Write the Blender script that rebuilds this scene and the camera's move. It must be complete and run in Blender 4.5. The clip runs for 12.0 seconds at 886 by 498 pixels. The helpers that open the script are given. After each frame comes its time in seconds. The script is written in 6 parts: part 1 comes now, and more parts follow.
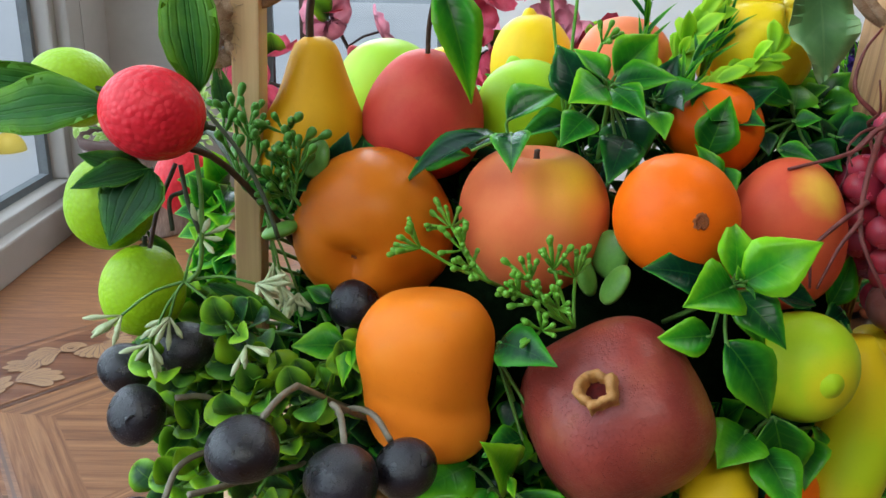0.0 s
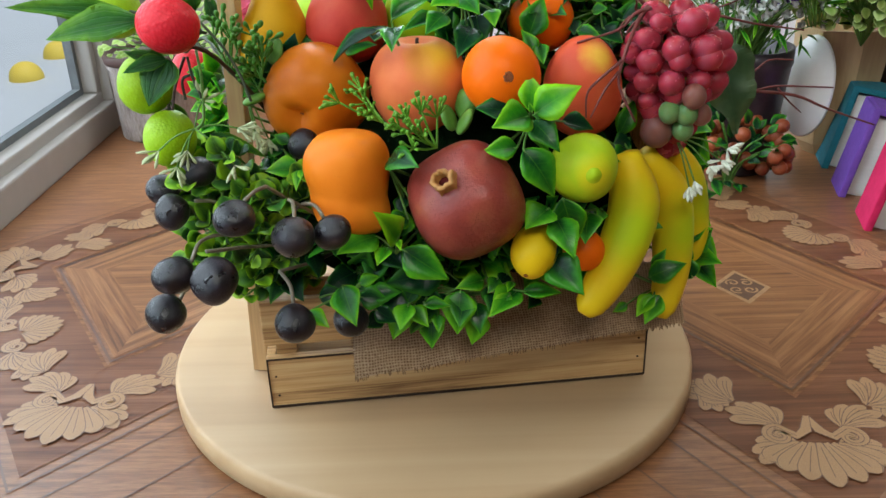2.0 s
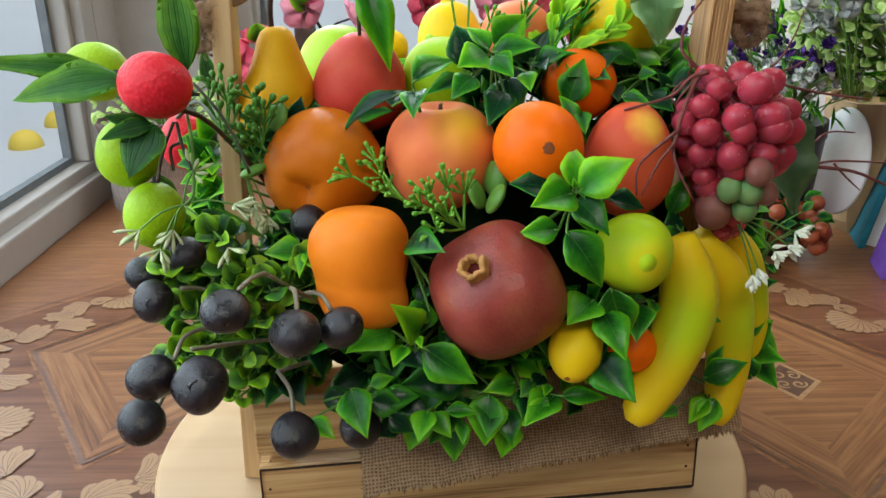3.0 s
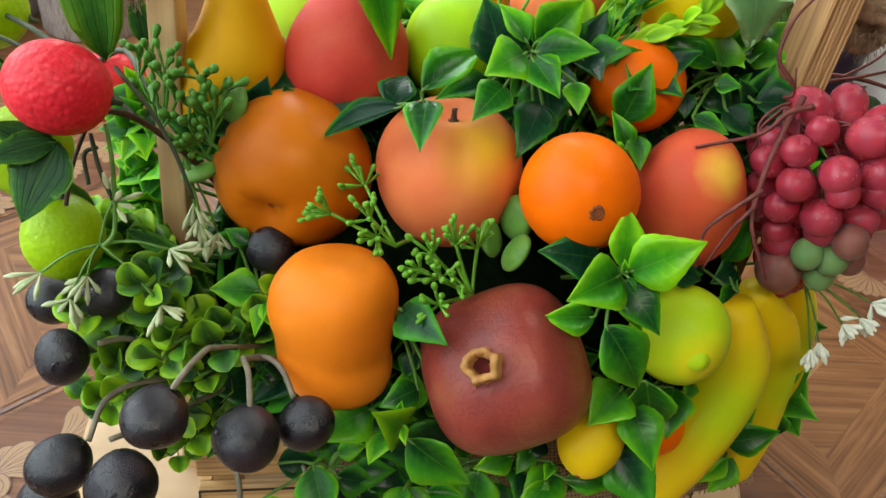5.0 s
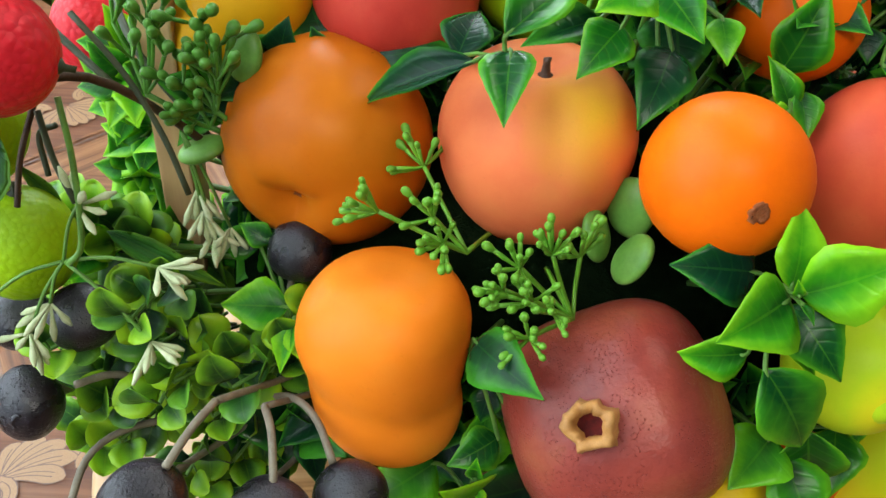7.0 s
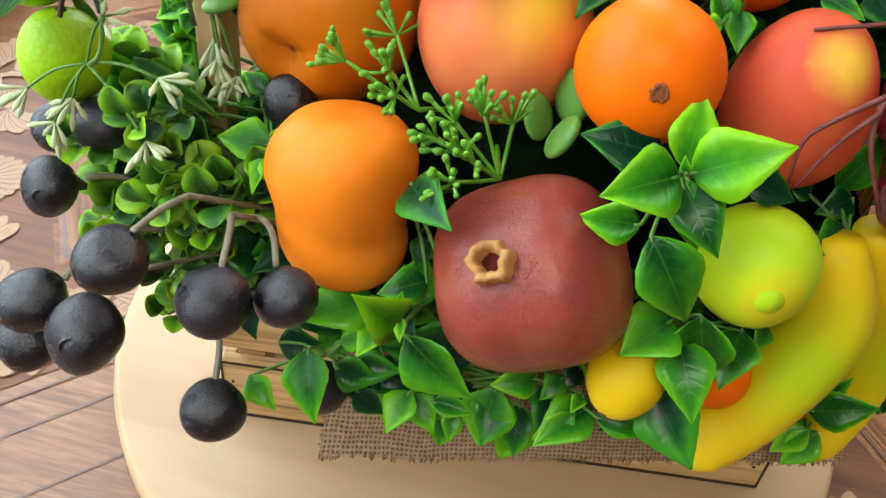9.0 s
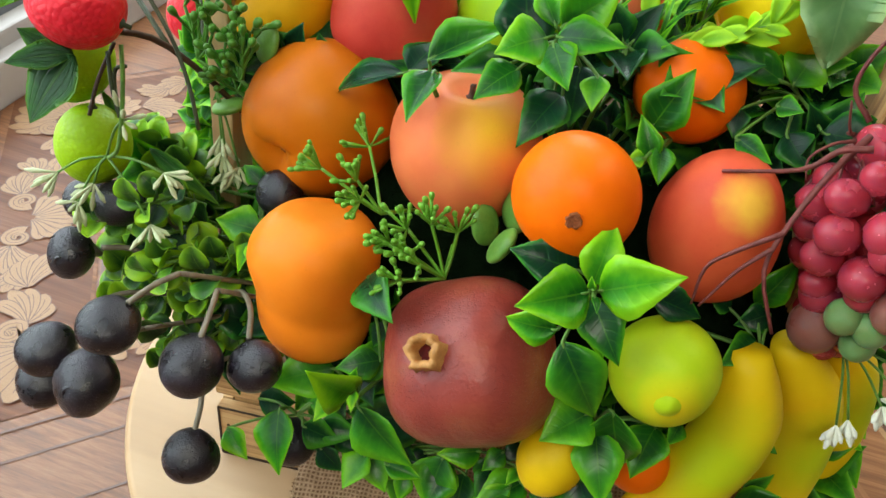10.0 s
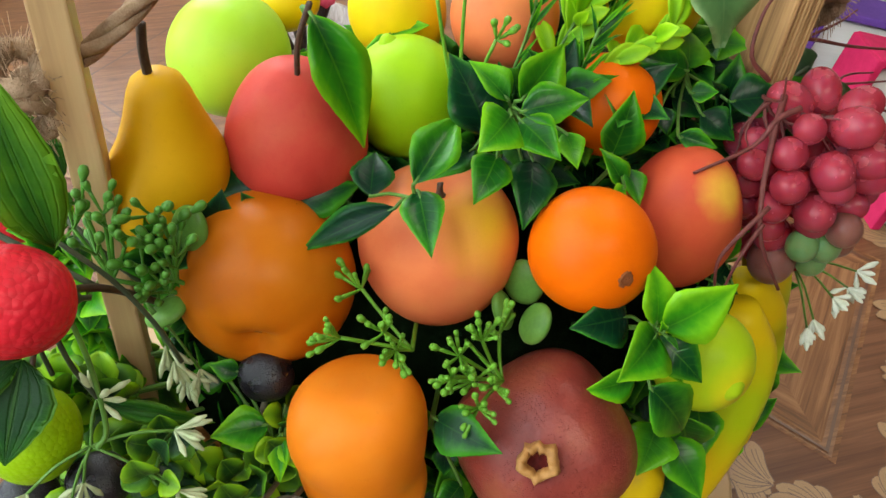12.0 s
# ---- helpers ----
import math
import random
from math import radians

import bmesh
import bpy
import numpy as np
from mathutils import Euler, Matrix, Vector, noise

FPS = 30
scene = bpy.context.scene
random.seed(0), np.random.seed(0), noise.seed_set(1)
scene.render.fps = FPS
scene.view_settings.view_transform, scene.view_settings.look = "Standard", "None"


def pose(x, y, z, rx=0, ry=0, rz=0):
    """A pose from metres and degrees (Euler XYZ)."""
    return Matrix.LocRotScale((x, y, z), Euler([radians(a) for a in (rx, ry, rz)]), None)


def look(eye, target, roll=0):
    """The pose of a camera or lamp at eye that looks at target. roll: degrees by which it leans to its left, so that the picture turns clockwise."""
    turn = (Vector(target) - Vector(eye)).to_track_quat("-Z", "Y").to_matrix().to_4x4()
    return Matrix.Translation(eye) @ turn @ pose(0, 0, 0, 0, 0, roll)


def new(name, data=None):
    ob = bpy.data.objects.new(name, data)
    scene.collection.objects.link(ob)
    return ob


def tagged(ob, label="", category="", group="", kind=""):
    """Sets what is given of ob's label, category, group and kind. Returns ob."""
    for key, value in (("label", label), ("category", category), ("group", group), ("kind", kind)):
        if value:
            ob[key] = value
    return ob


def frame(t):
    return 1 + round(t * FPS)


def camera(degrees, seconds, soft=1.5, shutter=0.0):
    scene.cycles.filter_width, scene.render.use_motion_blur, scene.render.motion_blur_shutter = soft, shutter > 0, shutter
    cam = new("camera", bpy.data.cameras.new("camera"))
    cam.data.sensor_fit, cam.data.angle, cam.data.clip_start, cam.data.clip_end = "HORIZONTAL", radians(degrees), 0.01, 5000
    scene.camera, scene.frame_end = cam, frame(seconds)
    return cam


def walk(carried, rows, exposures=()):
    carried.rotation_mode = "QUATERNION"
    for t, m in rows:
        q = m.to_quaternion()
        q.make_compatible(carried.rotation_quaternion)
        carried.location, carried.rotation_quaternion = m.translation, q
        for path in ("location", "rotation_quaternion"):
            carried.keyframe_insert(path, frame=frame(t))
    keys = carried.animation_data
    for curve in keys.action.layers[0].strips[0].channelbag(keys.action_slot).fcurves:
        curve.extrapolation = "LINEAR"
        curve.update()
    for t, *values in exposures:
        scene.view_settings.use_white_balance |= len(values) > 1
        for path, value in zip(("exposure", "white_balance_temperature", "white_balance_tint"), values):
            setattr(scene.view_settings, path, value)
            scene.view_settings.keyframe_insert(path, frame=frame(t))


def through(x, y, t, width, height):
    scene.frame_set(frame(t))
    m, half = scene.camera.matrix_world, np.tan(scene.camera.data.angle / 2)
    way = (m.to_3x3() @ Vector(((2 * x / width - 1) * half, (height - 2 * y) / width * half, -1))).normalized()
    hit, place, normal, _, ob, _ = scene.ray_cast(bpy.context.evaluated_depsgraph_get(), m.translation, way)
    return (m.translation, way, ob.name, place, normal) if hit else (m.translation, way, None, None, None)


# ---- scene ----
cam = camera(54.3, 12.0)
PATH = [
    (0, (-0.001, 0.005, 0.447), (0.025, 1.893, -0.215), 1.2),
    (0.5, (0.016, -0.016, 0.458), (0.062, 1.853, -0.253), 0.8),
    (1, (0.018, -0.093, 0.474), (0.041, 1.774, -0.243), 0.7),
    (1.5, (0.067, -0.211, 0.506), (0.057, 1.654, -0.216), -1.0),
    (2, (0.075, -0.247, 0.487), (0.054, 1.564, -0.361), -1.9),
    (2.5, (0.073, -0.271, 0.5), (0.054, 1.562, -0.3), -2.4),
    (3, (0.055, -0.155, 0.464), (0.044, 1.719, -0.235), -1.3),
    (3.2, (0.064, -0.062, 0.46), (0.057, 1.842, -0.153), -1.3),
    (4.8, (0.031, 0.009, 0.561), (0.155, 1.662, -0.558), 5.5),
    (5, (0.027, 0.033, 0.546), (0.133, 1.667, -0.603), 5.8),
    (5.5, (0.004, 0.093, 0.499), (0.063, 1.72, -0.664), 4.9),
    (6, (0.006, 0.161, 0.5), (0.02, 1.695, -0.783), 3.0),
    (6.5, (0.013, 0.166, 0.493), (0.03, 1.662, -0.834), 3.0),
    (6.7, (0.017, 0.16, 0.506), (0.028, 1.669, -0.806), 3.0),
    (8.3, (0.009, 0.121, 0.494), (0.019, 1.605, -0.846), 4.2),
    (8.5, (0.016, 0.111, 0.497), (0.022, 1.601, -0.837), 4.4),
    (9, (0.091, 0.081, 0.494), (-0.144, 1.568, -0.822), 6.0),
    (9.5, (0.145, 0.075, 0.516), (-0.255, 1.541, -0.784), 7.8),
    (10, (0.141, 0.068, 0.554), (-0.243, 1.571, -0.709), 6.7),
    (10.5, (0.079, 0.082, 0.582), (-0.023, 1.62, -0.694), 4.2),
    (11, (-0.009, 0.099, 0.607), (0.232, 1.598, -0.696), 2.5),
    (11.5, (-0.028, 0.119, 0.599), (0.352, 1.571, -0.723), 2.5),
    (12, (-0.04, 0.133, 0.594), (0.402, 1.557, -0.739), 2.3),
]
EXPOSURES = [(0, -0.58, 5900, 2), (1.5, -0.36, 6100, 2), (3, -0.42, 6300, 2), (5, -0.40, 6650, 2), (5.5, -0.3, 6650, 2), (6.5, -0.16, 6350, 2), (8.5, 0.0, 6300, 2), (9.5, 0.14, 6450, 2), (10, -0.1, 6550, 2), (10.5, -0.3, 6700, 2), (11, -0.42, 6650, 2), (12, -0.44, 6650, 2)]
walk(cam, [(t, look(eye, target, roll)) for t, eye, target, roll in PATH], EXPOSURES)

# ---- light ----
world = bpy.data.worlds.new("sky")
scene.world = world
world.use_nodes = True
wn = world.node_tree
sky = wn.nodes.new("ShaderNodeTexSky")
sky.sky_type = "NISHITA"
sky.sun_disc = False
sky.sun_elevation, sky.sun_rotation = radians(75), radians(140)
wn.nodes["Background"].inputs[1].default_value = 0.15
wn.links.new(sky.outputs[0], wn.nodes["Background"].inputs[0])


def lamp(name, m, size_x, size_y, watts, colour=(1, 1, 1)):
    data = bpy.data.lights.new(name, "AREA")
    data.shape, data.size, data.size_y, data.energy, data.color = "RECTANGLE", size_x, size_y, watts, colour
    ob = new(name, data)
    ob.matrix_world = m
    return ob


sun_data = bpy.data.lights.new("sun", "SUN")
sun_data.energy, sun_data.angle, sun_data.color = 4.0, radians(20), (1, 0.98, 0.95)
sun = new("sun", sun_data)
sun.matrix_world = look((1, -1.2, 6), (0, 0, 0))
lamp("window_light", look((-1.15, 0.65, 1.3), (0.4, 0.65, 0.3)), 3.2, 2.2, 110, (0.86, 0.93, 1.0))
lamp("window_light", look((-0.16, 1.58, 1.0), (0.6, 1.0, 0.4)), 0.5, 1.3, 24, (0.88, 0.94, 1.0))
# Unseen fills added overhead: one brightens the front, one the back right.
lamp("overhead_fill", look((0.3, -1.7, 2.62), (0.2, 0.2, 0)), 1.6, 0.8, 51, (1.0, 0.93, 0.82))
lamp("overhead_fill", look((1.45, 1.2, 2.62), (1.2, 1.2, 0)), 1.2, 0.8, 24, (1.0, 0.93, 0.82))

# ---- materials ----


def material(name, rough=0.5, metal=0.0, spec=0.5):
    m = bpy.data.materials.new(name)
    m.use_nodes = True
    b = m.node_tree.nodes["Principled BSDF"]
    b.inputs["Roughness"].default_value = rough
    b.inputs["Metallic"].default_value = metal
    b.inputs["Specular IOR Level"].default_value = spec
    return m, m.node_tree, b


def node(nt, kind, operation="", **values):
    n = nt.nodes.new(kind)
    if operation:
        n.operation = operation
    for key, value in values.items():
        n.inputs[key].default_value = value
    return n


def coords(nt, which="Object"):
    return nt.nodes.new("ShaderNodeTexCoord").outputs[which]


def noise_of(nt, scale, detail=4.0, rough=0.55, where=None, warp=0.0):
    n = node(nt, "ShaderNodeTexNoise", Scale=scale, Detail=detail, Roughness=rough, Distortion=warp)
    nt.links.new(where if where is not None else coords(nt), n.inputs["Vector"])
    return n.outputs["Fac"]


def ramp(nt, fac, stops):
    r = nt.nodes.new("ShaderNodeValToRGB")
    while len(r.color_ramp.elements) < len(stops):
        r.color_ramp.elements.new(0.5)
    for e, (at, c) in zip(r.color_ramp.elements, stops):
        e.position, e.color = at, (*c, 1)
    nt.links.new(fac, r.inputs[0])
    return r.outputs[0]


def maths(nt, op, a, b=0.5, c=0.0):
    n = node(nt, "ShaderNodeMath", operation=op)
    for i, v in enumerate((a, b, c)):
        if isinstance(v, (int, float)):
            n.inputs[i].default_value = v
        else:
            nt.links.new(v, n.inputs[i])
    return n.outputs[0]


def mixed(nt, fac, a, b, mode="MIX"):
    n = nt.nodes.new("ShaderNodeMix")
    n.data_type, n.blend_type = "RGBA", mode
    for i, v in ((0, fac), (6, a), (7, b)):
        if isinstance(v, (int, float)):
            n.inputs[i].default_value = v
        elif isinstance(v, tuple):
            n.inputs[i].default_value = (*v, 1)
        else:
            nt.links.new(v, n.inputs[i])
    return n.outputs[2]


def bumped(nt, bsdf, height, strength=0.3, distance=0.001):
    n = node(nt, "ShaderNodeBump", Strength=strength)
    n.inputs["Distance"].default_value = distance
    nt.links.new(height, n.inputs["Height"])
    nt.links.new(n.outputs[0], bsdf.inputs["Normal"])


def split_uv(nt):
    s = nt.nodes.new("ShaderNodeSeparateXYZ")
    nt.links.new(coords(nt, "UV"), s.inputs[0])
    return s.outputs[0], s.outputs[1]


def spot_mask(nt, where, radius, soft):
    """One round patch at a place of the object's own space."""
    d = node(nt, "ShaderNodeVectorMath", operation="DISTANCE")
    nt.links.new(coords(nt), d.inputs[0])
    d.inputs[1].default_value = where
    wob = noise_of(nt, 45, 3)
    dist = maths(nt, "ADD", d.outputs["Value"], maths(nt, "MULTIPLY", maths(nt, "SUBTRACT", wob, 0.5), 0.02))
    out = nt.nodes.new("ShaderNodeMapRange")
    out.inputs[1].default_value, out.inputs[2].default_value = radius + soft, radius - soft
    nt.links.new(dist, out.inputs[0])
    return out.outputs[0]


def skin(name, dark, mid, light, rough=0.45, scale=35, grain=900, depth=0.00025, strength=0.35, spec=0.17, sss=0.0, patch=None, pits=0):
    """Moulded painted plastic or foam fruit: mottled paint and fine grain."""
    m, nt, b = material(name, rough, spec=spec)
    c = ramp(nt, noise_of(nt, scale, 5, 0.6), [(0.25, dark), (0.5, mid), (0.78, light)])
    if patch:
        colour, where, radius, soft = patch
        c = mixed(nt, spot_mask(nt, where, radius, soft), c, colour)
    specks = ramp(nt, noise_of(nt, 420, 2, 0.5), [(0.27, (0.72, 0.72, 0.72)), (0.36, (1, 1, 1))])
    c = mixed(nt, 0.15, c, specks, "MULTIPLY")
    nt.links.new(c, b.inputs["Base Color"])
    if sss:
        b.inputs["Subsurface Weight"].default_value = sss
        b.inputs["Subsurface Scale"].default_value = 0.004
    h = maths(nt, "ADD", noise_of(nt, grain, 3), maths(nt, "MULTIPLY", noise_of(nt, 90, 4), 1.5))
    if pits:
        vor = node(nt, "ShaderNodeTexVoronoi", Scale=pits)
        nt.links.new(coords(nt), vor.inputs["Vector"])
        hole = nt.nodes.new("ShaderNodeMapRange")
        hole.inputs[1].default_value, hole.inputs[2].default_value = 0.12, 0.30
        nt.links.new(vor.outputs["Distance"], hole.inputs[0])
        few = maths(nt, "GREATER_THAN", noise_of(nt, 55, 2), 0.5)
        h = maths(nt, "ADD", h, maths(nt, "MULTIPLY", maths(nt, "MULTIPLY", maths(nt, "SUBTRACT", hole.outputs[0], 1.0), few), 2.5))
    bumped(nt, b, h, strength, depth)
    r = maths(nt, "ADD", maths(nt, "MULTIPLY", noise_of(nt, 60, 4), 0.25), rough - 0.12)
    nt.links.new(r, b.inputs["Roughness"])
    return m


def pebbled(name, dark, light, rough=0.5, cells=260, depth=0.75, shade=0.5):
    """Lychee skin: raised cells."""
    m, nt, b = material(name, rough, spec=0.3)
    v = node(nt, "ShaderNodeTexVoronoi", Scale=cells)
    warp = node(nt, "ShaderNodeVectorMath", operation="ADD")
    nt.links.new(coords(nt), warp.inputs[0])
    nt.links.new(warp.outputs[0], v.inputs["Vector"])
    warp.inputs[1].default_value = (0.003, 0.001, 0.002)
    d = v.outputs["Distance"]
    c = mixed(nt, maths(nt, "MULTIPLY", noise_of(nt, 40, 4), 1.0), dark, light)
    # Creases between the cells are shaded by darkening the colour.
    c = mixed(nt, shade, c, ramp(nt, d, [(0.1, (1, 1, 1)), (0.7, (0.62, 0.5, 0.5))]), "MULTIPLY")
    nt.links.new(c, b.inputs["Base Color"])
    bumped(nt, b, maths(nt, "MULTIPLY", d, -1.0), depth, 0.0011)
    return m


def blend(nt, front, back, share):
    """Two shaders mixed by a fixed share into the material's output."""
    mix = nt.nodes.new("ShaderNodeMixShader")
    mix.inputs[0].default_value = share
    nt.links.new(front.outputs[0], mix.inputs[1])
    nt.links.new(back.outputs[0], mix.inputs[2])
    nt.links.new(mix.outputs[0], nt.nodes["Material Output"].inputs["Surface"])


def leaf_paint(name, deep, mid, edge, rough=0.3, veins=7.0, edge_at=0.62, spec=0.5, along=False, through=0.2):
    """Printed plastic leaf: dark along the rib, light towards margin and tip, side veins pressed in."""
    m, nt, b = material(name, rough, spec=spec)
    u, v = split_uv(nt)
    a = maths(nt, "ABSOLUTE", maths(nt, "SUBTRACT", maths(nt, "MULTIPLY", u, 2.0), 1.0))
    wob = maths(nt, "MULTIPLY", maths(nt, "SUBTRACT", noise_of(nt, 60, 4), 0.5), 0.7)
    info = nt.nodes.new("ShaderNodeObjectInfo")
    shift = maths(nt, "MULTIPLY", maths(nt, "SUBTRACT", info.outputs["Random"], 0.5), 0.5)
    f = maths(nt, "ADD", maths(nt, "ADD", maths(nt, "MULTIPLY", a, 0.42), maths(nt, "MULTIPLY", v, 0.42)), maths(nt, "ADD", wob, shift))
    c = ramp(nt, f, [(0.12, deep), (0.42, mid), (edge_at + 0.12, edge)])
    way = maths(nt, "MULTIPLY", a, 0.7) if along else maths(nt, "SUBTRACT", v, maths(nt, "MULTIPLY", a, 0.22))
    s = maths(nt, "SINE", maths(nt, "MULTIPLY", way, veins * 6.283))
    line = maths(nt, "POWER", maths(nt, "ADD", maths(nt, "MULTIPLY", s, 0.5), 0.5), 9.0)
    rib = maths(nt, "LESS_THAN", a, 0.035)
    c = mixed(nt, maths(nt, "MULTIPLY", maths(nt, "MAXIMUM", maths(nt, "MULTIPLY", line, 0.3), rib), 0.14), c, edge)
    rim = nt.nodes.new("ShaderNodeMapRange")
    rim.inputs[1].default_value, rim.inputs[2].default_value = 0.80, 1.0
    nt.links.new(a, rim.inputs[0])
    c = mixed(nt, maths(nt, "MULTIPLY", rim.outputs[0], 0.5), c, edge)
    nt.links.new(c, b.inputs["Base Color"])
    h = maths(nt, "ADD", maths(nt, "MULTIPLY", maths(nt, "MAXIMUM", line, rib), -1.0), maths(nt, "MULTIPLY", noise_of(nt, 260, 3), 0.5))
    bumped(nt, b, h, 0.55 if along else 0.22, 0.0009 if along else 0.0003)
    glow = nt.nodes.new("ShaderNodeBsdfTranslucent")
    nt.links.new(c, glow.inputs["Color"])
    blend(nt, b, glow, through)
    return m


def plain(name, dark, light, rough=0.5, scale=60, spec=0.4, bump=0.2, distance=0.0006, stretch=None, metal=0.0, through=0.0):
    m, nt, b = material(name, rough, metal, spec)
    where = coords(nt)
    if stretch:
        mp = nt.nodes.new("ShaderNodeMapping")
        mp.inputs["Scale"].default_value = stretch
        nt.links.new(where, mp.inputs[0])
        where = mp.outputs[0]
    big, fine = noise_of(nt, scale, 5, 0.6, where), noise_of(nt, scale * 9, 3, 0.6, where)
    f = maths(nt, "ADD", maths(nt, "MULTIPLY", big, 0.7), maths(nt, "MULTIPLY", fine, 0.3))
    c = ramp(nt, f, [(0.3, dark), (0.7, light)])
    nt.links.new(c, b.inputs["Base Color"])
    if through:
        glow = nt.nodes.new("ShaderNodeBsdfTranslucent")
        nt.links.new(c, glow.inputs["Color"])
        blend(nt, b, glow, through)
    if bump:
        bumped(nt, b, f, bump, distance)
    return m


def wood(name, dark, mid, light, along="X", scale=1.0, rough=0.5, contrast=1.0, lines=55.0, space="Object"):
    """Planed wood with grain along one axis of the object's space."""
    m, nt, b = material(name, rough, spec=0.35)
    mp = nt.nodes.new("ShaderNodeMapping")
    k = {"X": (0.035, 1, 1), "Y": (1, 0.035, 1), "Z": (1, 1, 0.035)}[along]
    mp.inputs["Scale"].default_value = k
    info = nt.nodes.new("ShaderNodeObjectInfo")
    off = nt.nodes.new("ShaderNodeCombineXYZ")
    nt.links.new(maths(nt, "MULTIPLY", info.outputs["Random"], 7.0), off.inputs[1])
    nt.links.new(maths(nt, "MULTIPLY", info.outputs["Random"], 3.0), off.inputs[2])
    nt.links.new(off.outputs[0], mp.inputs["Location"])
    nt.links.new(coords(nt, space), mp.inputs[0])
    w = noise_of(nt, lines * scale, 5, 0.65, mp.outputs[0], 0.6)
    g = noise_of(nt, lines * 7 * scale, 3, 0.6, mp.outputs[0])
    cloud = noise_of(nt, 6, 3)
    f = maths(nt, "ADD", maths(nt, "MULTIPLY_ADD", w, 0.62 * contrast, 0.31 - 0.31 * contrast), maths(nt, "ADD", maths(nt, "MULTIPLY", g, 0.22), maths(nt, "MULTIPLY", cloud, 0.2)))
    nt.links.new(ramp(nt, f, [(0.32, dark), (0.5, mid), (0.68, light)]), b.inputs["Base Color"])
    bumped(nt, b, f, 0.3, 0.0006)
    return m


ORANGE = skin("orange_peel", (0.76, 0.11, 0.002), (0.84, 0.145, 0.002), (0.88, 0.19, 0.003), 0.38, 12, 520, 0.0003, 0.35)
PERSIMMON = skin("persimmon_skin", (0.70, 0.165, 0.008), (0.78, 0.205, 0.012), (0.82, 0.27, 0.03), 0.42, 14, 700, 0.00012, 0.2)
PERSIMMON_DULL = skin("persimmon_dull", (0.45, 0.105, 0.004), (0.52, 0.135, 0.005), (0.58, 0.17, 0.010), 0.36, 16, 700, 0.00012, 0.2)
POME = skin("pomegranate_skin", (0.17, 0.022, 0.017), (0.255, 0.042, 0.029), (0.34, 0.10, 0.045), 0.33, 38, 420, 0.0006, 0.7, 0.40, pits=900)
RED_PEAR = skin("red_pear_skin", (0.40, 0.03, 0.022), (0.49, 0.048, 0.032), (0.53, 0.095, 0.045), 0.5, 25, 600, 0.00025, 0.35)
PEACH = skin("peach_skin", (0.68, 0.130, 0.050), (0.76, 0.195, 0.068), (0.80, 0.27, 0.075), 0.5, 22, 900, 0.0002, 0.3, patch=((0.80, 0.45, 0.03), (0.016, -0.024, 0.027), 0.015, 0.013))
MANGO = skin("mango_skin", (0.54, 0.055, 0.03), (0.62, 0.09, 0.036), (0.68, 0.14, 0.045), 0.45, 22, 900, 0.0002, 0.3, patch=((0.78, 0.42, 0.05), (0.010, -0.020, 0.022), 0.011, 0.006))
PEAR = skin("yellow_pear_skin", (0.58, 0.29, 0.004), (0.66, 0.345, 0.005), (0.70, 0.38, 0.008), 0.5, 12, 900, 0.0002, 0.25)
LIME = skin("lime_skin", (0.25, 0.46, 0.006), (0.31, 0.53, 0.008), (0.37, 0.58, 0.01), 0.45, 14, 420, 0.0003, 0.35)
LIME_YELLOW = skin("ripe_lime_skin", (0.32, 0.50, 0.01), (0.40, 0.56, 0.012), (0.56, 0.60, 0.015), 0.42, 20, 420, 0.0003, 0.35, patch=((0.72, 0.58, 0.012), (0.006, -0.024, 0.004), 0.009, 0.008))
APPLE = skin("green_apple_skin", (0.30, 0.52, 0.03), (0.38, 0.60, 0.04), (0.48, 0.64, 0.06), 0.35, 10, 900, 0.0001, 0.2)
LEMON = skin("lemon_skin", (0.72, 0.46, 0.006), (0.80, 0.54, 0.008), (0.84, 0.60, 0.02), 0.42, 20, 420, 0.0003, 0.35)
BANANA = skin("banana_skin", (0.68, 0.46, 0.006), (0.78, 0.54, 0.008), (0.80, 0.58, 0.015), 0.45, 10, 900, 0.0001, 0.15, patch=((0.46, 0.58, 0.010), (0.014, -0.004, 0.036), 0.027, 0.018))
BERRY = skin("black_berry_skin", (0.003, 0.0024, 0.0040), (0.007, 0.0050, 0.0085), (0.024, 0.016, 0.027), 0.29, 70, 950, 0.0005, 0.75, 0.6, pits=800)
LYCHEE_RED = pebbled("lychee_red", (0.62, 0.010, 0.024), (0.78, 0.022, 0.042), 0.42, 330, 0.55, 0.28)
LYCHEE_GREEN = pebbled("lychee_green", (0.25, 0.46, 0.002), (0.35, 0.56, 0.003), 0.5, 420, 0.35, 0.2)
LEAF = leaf_paint("broad_leaf", (0.006, 0.06, 0.010), (0.040, 0.225, 0.010), (0.18, 0.54, 0.014), 0.27, edge_at=0.68, spec=0.3)
LEAF_LIGHT = leaf_paint("broad_leaf_light", (0.008, 0.085, 0.006), (0.045, 0.27, 0.007), (0.27, 0.62, 0.012), 0.28, edge_at=0.68, spec=0.28)
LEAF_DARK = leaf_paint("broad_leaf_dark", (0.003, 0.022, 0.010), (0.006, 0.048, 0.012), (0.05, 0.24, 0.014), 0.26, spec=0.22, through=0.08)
LEAF_LONG = leaf_paint("long_leaf", (0.006, 0.045, 0.006), (0.022, 0.115, 0.008), (0.14, 0.32, 0.010), 0.42, 5.0, 0.80, 0.22, True)
LEAF_ROUND = leaf_paint("round_leaf", (0.006, 0.035, 0.012), (0.035, 0.13, 0.016), (0.13, 0.33, 0.018), 0.36, 3.0, spec=0.35)
